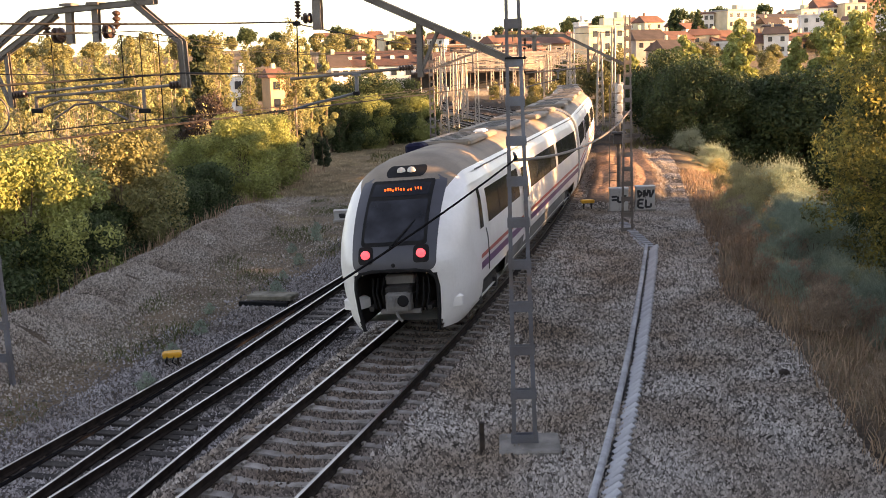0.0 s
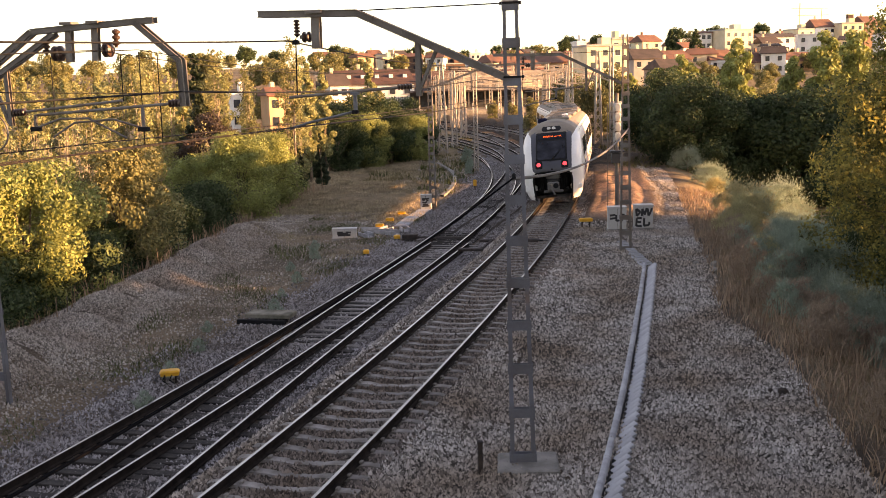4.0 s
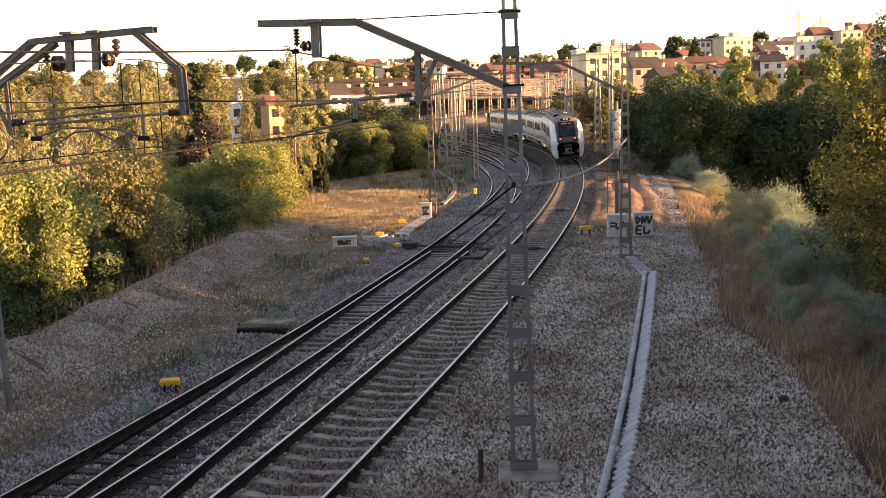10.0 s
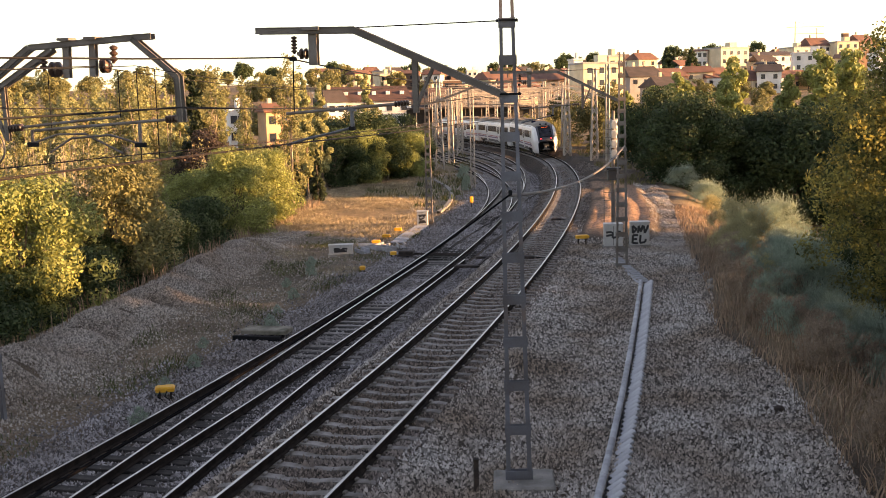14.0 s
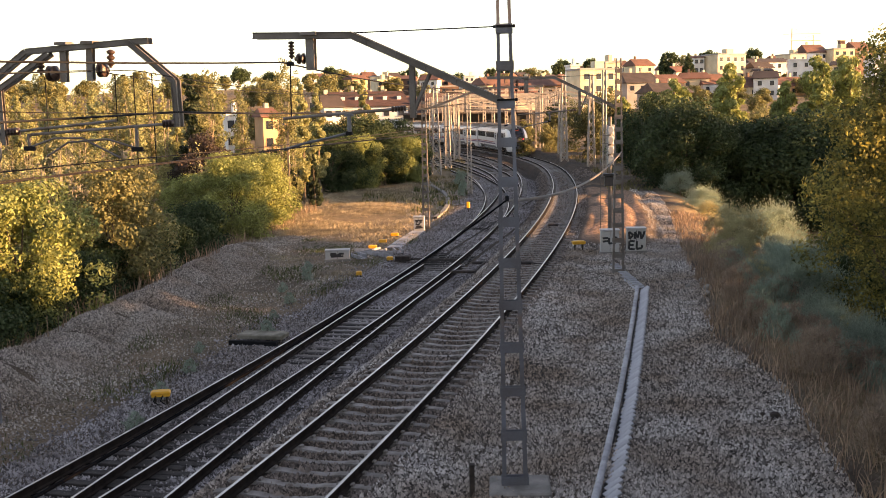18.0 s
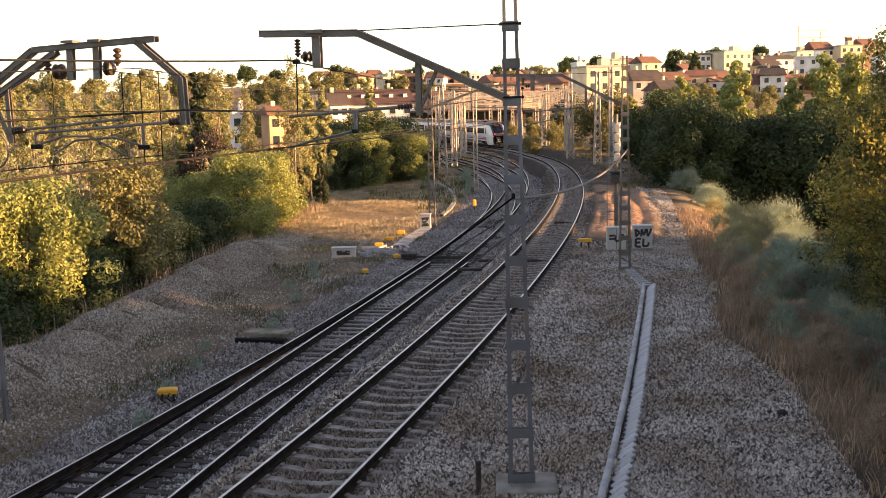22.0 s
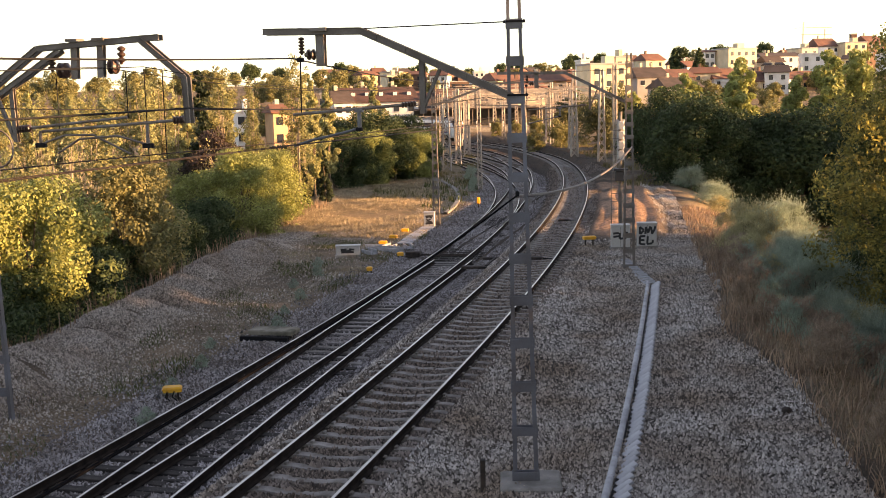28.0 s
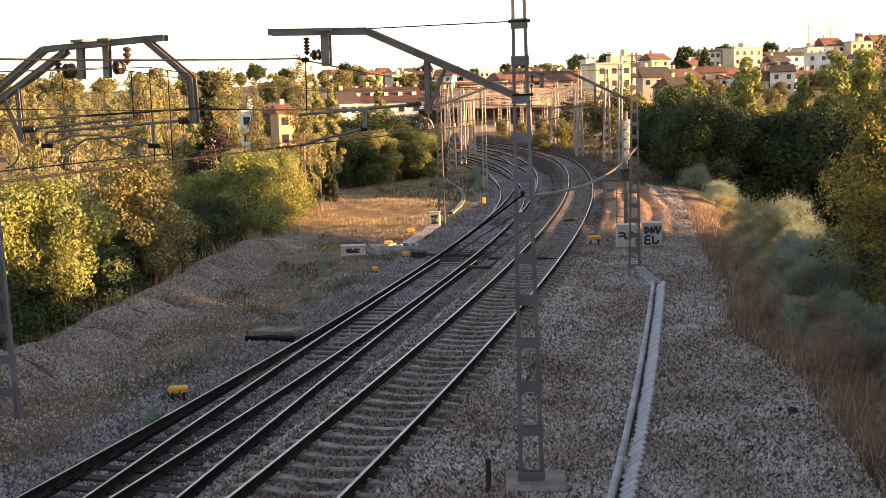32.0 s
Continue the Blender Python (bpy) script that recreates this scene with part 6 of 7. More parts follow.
def trough():
    t = thing("cable_trough", "concrete cable trough with skewed lids and an open side", "cable trough", kind="structure")
    u_section = [(-0.22, -0.20), (0.19, -0.20), (0.19, 0.02), (0.15, 0.02), (0.15, -0.15), (-0.14, -0.15), (-0.14, 0.0), (-0.22, 0.0)]
    part("channel", Shape().sweep(u_section, TROUGH.line(-6, 20.6, 0.5)), M_LID, t, "pale concrete channel")
    kerb = [(-0.245, -0.12), (-0.115, -0.12), (-0.115, 0.045), (-0.13, 0.07), (-0.15, 0.085), (-0.18, 0.09), (-0.21, 0.085), (-0.235, 0.06), (-0.245, 0.03)]
    for i in range(27):
        part("kerb_piece", Shape().sweep(kerb, TROUGH.line(-6 + i, -5.012 + i, 0.247)), M_LID, t, "rounded pale concrete kerb")
    for u, r, k in ((-0.085, 0.020, 1.3), (-0.045, 0.016, 0.9)):
        part("cable", Shape().tube([TROUGH.at(q, u + 0.015 * math.sin(q * k), 0.0)[0] for q in np.arange(-6, 20.6, 0.6)], r, 6), M_BLACK, t, "black cable")
    lid = Shape().box((0, 0, 0), (0.34, 0.135, 0.045), bevel=0.008).mesh("lid", M_LID)
    rl = random.Random(3)
    for i in range(88):
        p, h = TROUGH.at(-5.8 + i * 0.30, 0.095 + rl.uniform(-0.015, 0.015), 0.075)
        ob = part("lid", lid, None, t)
        ob.matrix_local = Matrix.Translation(p) @ Matrix.Rotation(-h + radians(34 + rl.uniform(-4, 4)), 4, "Z") @ Matrix.Rotation(radians(-27 + rl.uniform(-4, 4)), 4, "Y") @ Matrix.Rotation(radians(8 + rl.uniform(-4, 4)), 4, "X")
    # the bend towards the relay boxes
    e, h = TROUGH.at(20.5)
    q = Vector((7.15, 42.6, -0.36))
    d = (q - e)
    n = Vector((d.y, -d.x, 0)).normalized()
    sec = [(e, (n.x, n.y)), (e.lerp(q, 0.5), (n.x, n.y)), (q, (n.x, n.y))]
    part("channel", Shape().sweep(u_section, sec), M_LID, t, "pale concrete channel")
    for i in range(15):
        p = e.lerp(q, (i + 0.5) / 15) + Vector((rl.uniform(-0.02, 0.02), 0, 0.055))
        ob = part("lid", lid, None, t)
        ob.matrix_local = Matrix.Translation(p) @ Matrix.Rotation(math.atan2(-d.x, d.y) + rl.uniform(-0.12, 0.12), 4, "Z") @ Matrix.Rotation(radians(rl.uniform(-4, 6)), 4, "X")
    return t


trough()


# ---------------------------------------------------------------- relay boxes, signal, small things
M_SCRIBBLE = mat("black_spray_paint", (0.02, 0.02, 0.022), 0.6, 0, 0.1, 4.0)
M_BOX = mat("grimy_white_enamel", (0.40, 0.40, 0.385), 0.55, 0, 0.2, 2.5, color2=(0.38, 0.36, 0.33), fine=18)
M_PANEL_DARK = mat("dark_signal_back", (0.03, 0.03, 0.032), 0.6, 0, 0.2, 3.0)


def ground_z(x, y):
    return float(height([x], [y])[0])


def stroke(parent, pts, y, w=0.09):
    """One sprayed stroke on a box front."""
    sh = Shape()
    for a, b in zip(pts[:-1], pts[1:]):
        sh.bar((a[0], y, a[1]), (b[0], y, b[1]), 0.006, w, (a[1] - b[1], 0, b[0] - a[0]))
    return part("scribble", sh, M_SCRIBBLE, parent, "black sprayed stroke")


def relay_box(x, y, w, d, h, turn, label, marks=()):
    t = thing("relay_box", label, "relay box", Matrix.Translation((x, y, ground_z(x, y) - 0.03)) @ Matrix.Rotation(turn, 4, "Z"), "relay boxes")
    part("plinth", Shape().box((0, 0, 0.06), (w + 0.1, d + 0.1, 0.14), bevel=0.02), M_CONCRETE, t)
    body = part("body", Shape().box((0, 0, 0.12 + h / 2), (w, d, h), bevel=0.015), M_BOX, t)
    part("cover", Shape().box((0, 0, 0.12 + h + 0.025), (w + 0.06, d + 0.06, 0.05), bevel=0.015), M_BOX, t)
    part("door_gap", Shape().box((0, -d / 2 - 0.001, 0.12 + h / 2), (0.012, 0.006, h * 0.9)), M_BLACK, body)
    for m in marks:
        stroke(body, [(px * w / 2, 0.12 + h * (0.5 + 0.5 * pz)) for px, pz in m], -d / 2 - 0.004)
    return t


TAG_A = [[(-0.8, 0.75), (-0.75, 0.1)], [(-0.8, 0.75), (-0.35, 0.45), (-0.75, 0.1)], [(-0.2, 0.1), (-0.15, 0.75), (0.1, 0.2), (0.3, 0.8)], [(0.4, 0.75), (0.5, 0.1), (0.75, 0.5), (0.85, 0.8)],
         [(-0.75, -0.1), (-0.8, -0.8), (-0.2, -0.85)], [(-0.75, -0.1), (-0.2, -0.1)], [(-0.77, -0.45), (-0.3, -0.45)], [(0.05, -0.1), (0.0, -0.8), (0.55, -0.75), (0.6, -0.45)]]
TAG_B = [[(-0.8, 0.3), (-0.2, 0.35)], [(-0.8, 0.0), (-0.2, 0.05)], [(-0.1, 0.35), (-0.1, -0.2), (0.25, -0.15)], [(0.3, 0.4), (0.8, 0.35)], [(0.55, 0.35), (0.5, -0.2)]]
TAG_C = [[(-0.6, 0.3), (-0.1, 0.35)], [(-0.6, 0.05), (-0.2, -0.1), (0.3, 0.1)], [(0.1, 0.35), (0.55, 0.25)], [(-0.55, -0.35), (0.5, -0.3)]]
relay_box(8.62, 45.6, 0.80, 0.5, 0.95, radians(-4), "white metal relay box covered in black graffiti", TAG_A)
relay_box(7.45, 45.4, 0.78, 0.5, 0.92, radians(-4), "white metal relay box with a short tag", TAG_B)
relay_box(-0.95, 62.2, 0.62, 0.5, 0.80, radians(-5), "pale relay box with blue-black graffiti by the mast", TAG_C + [[(-0.7, 0.5), (0.7, 0.55)], [(-0.7, -0.6), (0.7, -0.5)]])
relay_box(-4.75, 51.0, 1.15, 0.45, 0.42, radians(3), "low white concrete box with a black tag", TAG_C)


def yellow_box(x, y, w, d, h, leg, label, turn=0.0, cables=True):
    t = thing("track_box", label, "track box", Matrix.Translation((x, y, ground_z(x, y) - 0.02)) @ Matrix.Rotation(turn, 4, "Z"), "yellow track boxes")
    part("body", Shape().box((0, 0, leg + h / 2), (w, d, h), bevel=0.025), M_YELLOW, t)
    part("lid_rim", Shape().box((0, 0, leg + h * 0.62), (w + 0.03, d + 0.03, 0.02)), M_YELLOW, t)
    for sx in (-1, 1):
        part("post", Shape().box((sx * w * 0.3, 0, leg / 2), (0.05, 0.05, leg), bevel=0.005), M_RUST, t)
    if cables:
        for k in (-0.12, 0.05):
            part("cable", Shape().tube([(k, -d / 2, leg + 0.03), (k - 0.05, -d / 2 - 0.12, leg * 0.7), (k + 0.06, -d / 2 - 0.1, leg * 0.3), (k, -d / 2 - 0.2, 0.01)], 0.016, 6), M_BLACK, t)


yellow_box(-7.0, 26.2, 0.46, 0.30, 0.13, 0.24, "yellow junction box on short posts beside the track", 0.2)
for x, y, w in ((-3.25, 54.3, 0.42), (-2.85, 57.0, 0.42), (-2.3, 59.4, 0.42), (-2.2, 50.2, 0.3), (-3.35, 45.6, 0.24)):
    yellow_box(x, y, w, 0.3, 0.16, 0.14, "small yellow junction box among loose troughs", R8.uniform(-0.3, 0.3), False)
yellow_box(6.15, 45.6, 0.55, 0.3, 0.14, 0.30, "yellow-topped track box by the relay boxes", 0.1, False)
t = thing("marker_post", "short yellow marker post beside the siding", "marker post", Matrix.Translation((2.25, 72.5, -1.2)))
part("post", Shape().box((0, 0, 0.22), (0.07, 0.07, 0.5), bevel=0.01), M_RUST, t)
part("head", Shape().box((0, 0, 0.62), (0.24, 0.14, 0.42), bevel=0.04), M_YELLOW, t)

# concrete slab over a pit, stump by the mast, loose troughs
t = thing("pit_cover", "weathered concrete slab over a pit, its shadow gap painted black", "pit cover", Matrix.Translation((-5.7, 33.0, -1.12)) @ Matrix.Rotation(radians(-14), 4, "Z"))
part("slab", Shape().box((0.1, 0.25, 0.20), (1.5, 0.7, 0.14), bevel=0.03), mat("mossy_concrete", (0.24, 0.215, 0.17), 0.95, 0, 0.5, 2.5, color2=(0.09, 0.085, 0.06), fine=30, bump=0.4), t)
# black bar stands for the shadow gap at the slab's front
part("pit_shadow", Shape().box((0, -0.30, -0.02), (1.6, 0.16, 0.30), bevel=0.01), M_BLACK, t)
t = thing("stump_post", "short black steel stump beside the line mast", "stump post", Matrix.Translation((0.52, 17.25, -0.45)))
part("post", Shape().box((0, 0, 0.30), (0.085, 0.10, 0.66), bevel=0.012), M_RUST, t)
part("cap", Shape().box((0, 0, 0.64), (0.10, 0.115, 0.03), bevel=0.01), M_RUST, t)
TROUGH_PIECE = Shape().sweep([(-0.2, 0), (0.2, 0), (0.2, 0.22), (0.15, 0.22), (0.15, 0.05), (-0.15, 0.05), (-0.15, 0.22), (-0.2, 0.22)], [(Vector((0, -0.5, 0)), (1, 0)), (Vector((0, 0.5, 0)), (1, 0))])
for i, (x, y, a) in enumerate(((-3.75, 51.6, 0.5), (-3.2, 52.6, 1.1), (-2.9, 53.4, -0.4), (-2.6, 52.2, 0.9), (-1.9, 53.0, 0.2), (-3.6, 53.6, 1.4))):
    solid("trough_piece", TROUGH_PIECE, M_LID, "loose white concrete trough piece lying on gravel", "trough piece", Matrix.Translation((x, y, ground_z(x, y))) @ Matrix.Rotation(a, 4, "Z") @ Matrix.Rotation(0.15 * (i % 3 - 1), 4, "Y"), "loose trough pieces")
lid_mesh = Shape().box((0, 0, 0), (0.75, 0.34, 0.07), bevel=0.015)
row = thing("cable_trough", "row of pale trough lids leading to the western mast", "cable trough", kind="structure")
for i in range(16):
    f = i / 15
    x, y = -2.15 + 1.15 * f, 55.0 + 7.0 * f
    p = part("lid", lid_mesh, M_LID, row)
    p.matrix_local = Matrix.Translation((x, y, ground_z(x, y) + 0.07)) @ Matrix.Rotation(R8.uniform(-0.1, 0.1) - 0.15, 4, "Z")
far_trough = Line(0.0, 69, 9, [0, 40], [-0.012, -0.012], 0, 34, -1.12)
row = thing("cable_trough", "curved pale concrete trough beside the siding", "cable trough", kind="structure")
part("channel", Shape().sweep([(-0.14, 0), (0.14, 0), (0.14, 0.14), (-0.14, 0.14)], far_trough.line(0, 32, 1.0)), M_CONCRETE, row)

# switch motor, rodding and joints at the junction
t = thing("switch_motor", "rusty switch motor with rods beside the rails", "switch motor", Matrix.Translation((*LEFT.at(41, -1.9)[0][:2], -1.1)) @ Matrix.Rotation(-LEFT.at(41)[1], 4, "Z"))
part("case", Shape().box((0, 0, 0.14), (0.7, 0.45, 0.24), bevel=0.03), M_RUST, t)
for k in (-0.15, 0.15):
    part("rod", Shape().bar((0.3, k, 0.10), (2.6, k, 0.10), 0.05, 0.04), M_RUST, t)
t = thing("switch_crossbar", "rusty steel trough plate across the track", "switch plate", Matrix.Translation((*RIGHT.at(35, -2.6)[0][:2], -0.86)) @ Matrix.Rotation(-RIGHT.at(35)[1], 4, "Z"))
part("plate", Shape().box((0, 0, 0.06), (1.5, 0.35, 0.10), bevel=0.02), M_RUST, t)
part("plate", Shape().box((0.35, 1.6, 0.20), (0.9, 0.30, 0.10), bevel=0.02), M_RUST, t)
part("link", Shape().bar((0.3, 0, 0.12), (0.45, 1.6, 0.24), 0.08, 0.05), M_RUST, t)
for s_, u_, l_ in ((47, 0, "dark impedance bond box between the rails"), (33.5, 0, "dark track beacon between the rails")):
    p, h = RIGHT.at(s_, u_)
    t = thing("track_beacon", l_, "track beacon", Matrix.Translation((p.x, p.y, -0.24)) @ Matrix.Rotation(-h, 4, "Z"))
    part("case", Shape().box((0, 0, 0.07), (0.55, 0.4, 0.12), bevel=0.04), M_RUST, t)
    part("lead", Shape().tube([(0.2, 0, 0.06), (0.7, 0.1, 0.03), (1.5, 0.05, -0.02), (2.6, 0.0, -0.1)], 0.02, 5), M_BLACK, t)


def signal():
    t = thing("railway_signal", "white-backed railway signal on a post with a ladder box", "railway signal", Matrix.Translation((7.62, 46.3, -0.42)) @ Matrix.Rotation(radians(-6), 4, "Z"))
    part("post", Shape().tube([(0, 0, 0), (0, 0, 5.95)], 0.075, 10), M_STEEL_OLD, t)
    part("base_plate", Shape().box((0, 0, 0.06), (0.5, 0.5, 0.12), bevel=0.02), M_CONCRETE, t)
    for k in range(4):
        z = 5.38 - k * 0.42
        part("lamp_case", Shape().tube([(0.02, -0.30, z), (0.02, -0.08, z)], 0.12, 14).box((0.02, -0.12, z), (0.26, 0.14, 0.36), bevel=0.05), M_BOX, t, "white lamp housing")
    part("back_board", Shape().box((0.02, 0.02, 4.74), (0.34, 0.05, 1.75), bevel=0.02), M_BOX, t, "sunlit white back board")
    part("platform", Shape().box((0.0, -0.05, 3.48), (0.62, 0.6, 0.08), bevel=0.02), M_PANEL_DARK, t)
    part("control_box", Shape().box((0.0, -0.1, 3.2), (0.50, 0.36, 0.42), bevel=0.03), M_PANEL_DARK, t, "dark control box")
    for sx in (-1, 1):
        part("ladder_rail", Shape().bar((sx * 0.16 - 0.25, -0.16, 0.1), (sx * 0.16 - 0.25, -0.12, 5.5), 0.03, 0.03), M_STEEL_OLD, t)
    for k in range(15):
        part("rung", Shape().bar((-0.41, -0.15, 0.4 + k * 0.34), (-0.09, -0.15, 0.4 + k * 0.34), 0.022, 0.022), M_STEEL_OLD, t)


signal()

# dark lumps and rubble on the shelf
rr = random.Random(11)
for i, (x, y, s) in enumerate(((6.95, 21.4, 0.10), (6.75, 21.6, 0.06), (9.4, 36.5, 0.16), (9.2, 35.7, 0.12), (9.7, 38.4, 0.14), (8.9, 37.2, 0.10), (10.3, 27.8, 0.2), (9.9, 28.6, 0.16))):
    sh = Shape()
    sh.disc_stack((-s, 0, 0), (s, 0.02, 0), [s * 0.5, s * rr.uniform(0.8, 1.0), s * 0.95, s * rr.uniform(0.4, 0.6)], 7)
    solid("loose_rock", sh, M_RUST if i < 2 else M_CONCRETE, "loose dark lump lying on gravel" if i < 2 else "loose pale rock on the bank", "rock", Matrix.Translation((x, y, ground_z(x, y) + s * 0.5)) @ Matrix.Rotation(rr.uniform(0, 6), 4, "Z"), "loose rocks")


# ---------------------------------------------------------------- station and town
def wall_paint(name, c):
    return mat(name, c, 0.85, 0, 0.14, 0.35, fine=3.0)


W_CREAM = wall_paint("cream_render", (0.62, 0.52, 0.36))
W_WHITE = wall_paint("white_render", (0.68, 0.67, 0.64))
W_BRICK = wall_paint("red_brick_wall", (0.14, 0.08, 0.058))
W_OCHRE = wall_paint("ochre_render", (0.60, 0.38, 0.22))
W_GREY = wall_paint("grey_concrete_wall", (0.30, 0.29, 0.28))
R_TILE = mat("terracotta_roof", (0.19, 0.085, 0.058), 0.9, 0, 0.3, 0.4, color2=(0.12, 0.058, 0.042), fine=5)
R_DARK_RED = mat("dark_red_roof", (0.11, 0.05, 0.04), 0.9, 0, 0.3, 0.4, color2=(0.06, 0.035, 0.03), fine=5)
R_SLATE = mat("brown_slate_roof", (0.075, 0.055, 0.048), 0.85, 0, 0.25, 0.4, fine=5)
M_PANE = mat("window_dark", (0.03, 0.035, 0.045), 0.15, 0, 0.1, 1.0)


def house(x, y, z, w, d, storeys, wall, roof, turn, hip=0.35, flat=False, label="", big=False):
    t = thing("apartment_building" if big else "house", label, "building", Matrix.Translation((x, y, z)) @ Matrix.Rotation(turn, 4, "Z"), "town buildings")
    h = storeys * 2.9 + 0.4
    part("wall", Shape().box((0, 0, h / 2 - 2.0), (w, d, h + 4.0)), wall, t)
    if flat:
        r = part("roof", Shape().box((0, 0, h + 0.2), (w + 0.5, d + 0.5, 0.45), bevel=0.05), W_GREY if wall is not W_WHITE else W_WHITE, t)
        part("stair_head", Shape().box((w * 0.2, d * 0.1, h + 1.2), (w * 0.25, d * 0.3, 2.0), bevel=0.05), wall, r)
    else:
        e, rh = 0.5, hip * min(w, d)
        a, b = w / 2 + e, d / 2 + e
        sh = Shape().add([(-a, -b, h), (a, -b, h), (a, b, h), (-a, b, h), (-a * 0.85, 0, h + rh), (a * 0.85, 0, h + rh), (-a, -b, h - 0.2), (a, -b, h - 0.2), (a, b, h - 0.2), (-a, b, h - 0.2)],
                         [(0, 1, 5, 4), (1, 2, 5), (2, 3, 4, 5), (3, 0, 4), (6, 9, 8, 7), (0, 6, 7, 1), (1, 7, 8, 2), (2, 8, 9, 3), (3, 9, 6, 0)])
        r = part("roof", sh, roof, t)
        for k in range(2 if w > 9 else 1):
            part("chimney", Shape().box(((k - 0.4) * w * 0.35, 0.12 * d, h + rh * 0.9), (0.7, 0.7, rh * 0.6 + 1.2), bevel=0.05), W_CREAM if wall is not W_CREAM else W_BRICK, r)
    n = max(2, int(w / 3.0))
    for f in range(storeys):
        for i in range(n):
            cx = -w / 2 + w * (i + 0.5) / n
            q = part("window", Shape().box((cx, -d / 2 - 0.02, f * 2.9 + 1.75), (1.15, 0.10, 1.35)), M_PANE, t)
            if big:
                part("sill", Shape().box((cx, -d / 2 - 0.08, f * 2.9 + 1.0), (1.4, 0.2, 0.12)), W_WHITE, q)
    return t


rt = random.Random(21)
house(38.6, 262, 1.8, 9.4, 9, 4, W_CREAM, R_TILE, 0.25, flat=True, big=True, label="cream four-storey apartment building in low sun")
house(43.6, 270, 3.6, 4.0, 8, 4, W_CREAM, R_TILE, 0.25, flat=True, big=True, label="cream stepped wing of an apartment building")
house(38.9, 300, 7.0, 2.6, 5, 3, W_WHITE, R_TILE, 0.2, flat=True, label="narrow white house behind the apartments")
terrace = house(-14.8, 234, 0.2, 18.6, 9, 2, W_WHITE, R_DARK_RED, 0.05, 0.34, big=True, label="long white terrace under a dark red tiled roof")
for k_ in range(6):
    part("dormer", Shape().box((-7.6 + 3.0 * k_, -2.4, 7.6), (0.9, 1.2, 1.1), bevel=0.05), W_WHITE, terrace, "white dormer")
    part("chimney", Shape().box((-8.2 + 3.2 * k_, 0.6, 9.0), (0.5, 0.5, 1.3), bevel=0.04), W_CREAM, terrace)
house(-22.1, 230, 0.2, 4.0, 7, 2, W_WHITE, R_SLATE, 0.35, 0.62, label="white gable house beside the terrace")
house(-26.2, 240, 2.0, 1.9, 4, 2, W_GREY, R_SLATE, 0.05, flat=True, label="small grey house among trees")
house(-28.0, 186, -1.2, 4.4, 5, 2, W_OCHRE, R_TILE, 0.45, 0.3, label="ochre house with a tiled roof among trees")
house(-35.1, 188, -1.0, 2.6, 4, 2, W_WHITE, R_TILE, 0.4, flat=True, label="small white house among trees")
house(125.0, 362, 9.4, 10.6, 12, 3, W_WHITE, R_TILE, -0.25, flat=True, big=True, label="large white building with a blank wall")
house(123.7, 402, 13.4, 17, 10, 2, W_WHITE, R_SLATE, 0.2, 0.14, big=True, label="white house with a dark roof on the hill")
house(113.6, 372, 9.6, 6.2, 8, 2, W_WHITE, R_SLATE, -0.2, 0.12, label="pale blue-white house below the terrace")
house(102.5, 380, 12.4, 12, 9, 3, W_CREAM, R_TILE, 0.4, flat=True, big=True, label="cream building with green awnings on the hill")
house(94.2, 384, 12.0, 3.6, 9, 3, W_WHITE, R_TILE, -0.1, 0.2, label="white side wing of the cream building")
house(57.0, 302, 8.0, 9.4, 10, 1, W_GREY, R_SLATE, 0.2, 0.3, label="grey terrace with skylights in a long brown roof", big=True)
house(68.8, 322, 8.2, 9.0, 10, 1, W_BRICK, R_TILE, 0.25, 0.27, label="brick terrace with a terracotta roof", big=True)
house(61.4, 286, 5.0, 10.6, 10, 1, W_GREY, R_SLATE, 0.3, 0.26, label="terrace house under a grey slate roof")
house(76.5, 400, 13.0, 8.0, 8, 2, W_CREAM, R_TILE, 0.4, 0.3, label="cream house with a red roof on the slope")
house(70.5, 410, 13.6, 6.0, 8, 2, W_WHITE, R_TILE, 0.1, 0.3, label="white house with a red roof on the slope")
house(84.5, 330, 7.6, 9.0, 9, 1, W_WHITE, R_TILE, 0.3, 0.34, label="white row house among the trees")
house(96.0, 322, 6.4, 10.0, 9, 1, W_CREAM, R_TILE, 0.35, 0.34, label="cream row house with a red roof")
house(108.0, 330, 6.6, 11.0, 9, 1, W_OCHRE, R_TILE, 0.3, 0.3, label="ochre row house with a red roof")
house(121.0, 326, 6.8, 9.0, 9, 1, W_WHITE, R_TILE, 0.2, 0.3, label="white row house behind the poplars")
for k_, (bx, bw, bz, bw_) in enumerate(((141.0, 8.0, 16.6, W_CREAM), (150.0, 9.0, 17.6, W_WHITE), (159.5, 9.0, 18.4, W_CREAM), (168.0, 8.0, 18.6, W_BRICK))):
    house(bx, 424 + 4 * (k_ % 2), bz, bw, 9, 2, bw_, R_TILE, 0.35 - 0.1 * (k_ % 3), flat=k_ % 2 == 0, label="hillside apartment block with terraces", big=True)
for i in range(72):
    a = rt.uniform(-6.8, 23.5)
    d_ = rt.uniform(400, 620) if a < 4 else rt.uniform(330, 640)
    x, y = d_ * math.sin(radians(a)), d_ * math.cos(radians(a))
    house(x, y, ground_z(x, y), rt.uniform(5, 9), rt.uniform(6, 8), rt.choice((1, 2, 2)), rt.choice((W_WHITE, W_CREAM, W_WHITE) if a > 12 else (W_WHITE, W_CREAM, W_BRICK, W_OCHRE, W_BRICK)), rt.choice((R_TILE, R_TILE, R_SLATE)), rt.uniform(-0.5, 0.6),
          rt.uniform(0.2, 0.34), rt.random() < 0.25, rt.choice(("tiled house on the hillside in low sun", "small town house with a terracotta roof")))
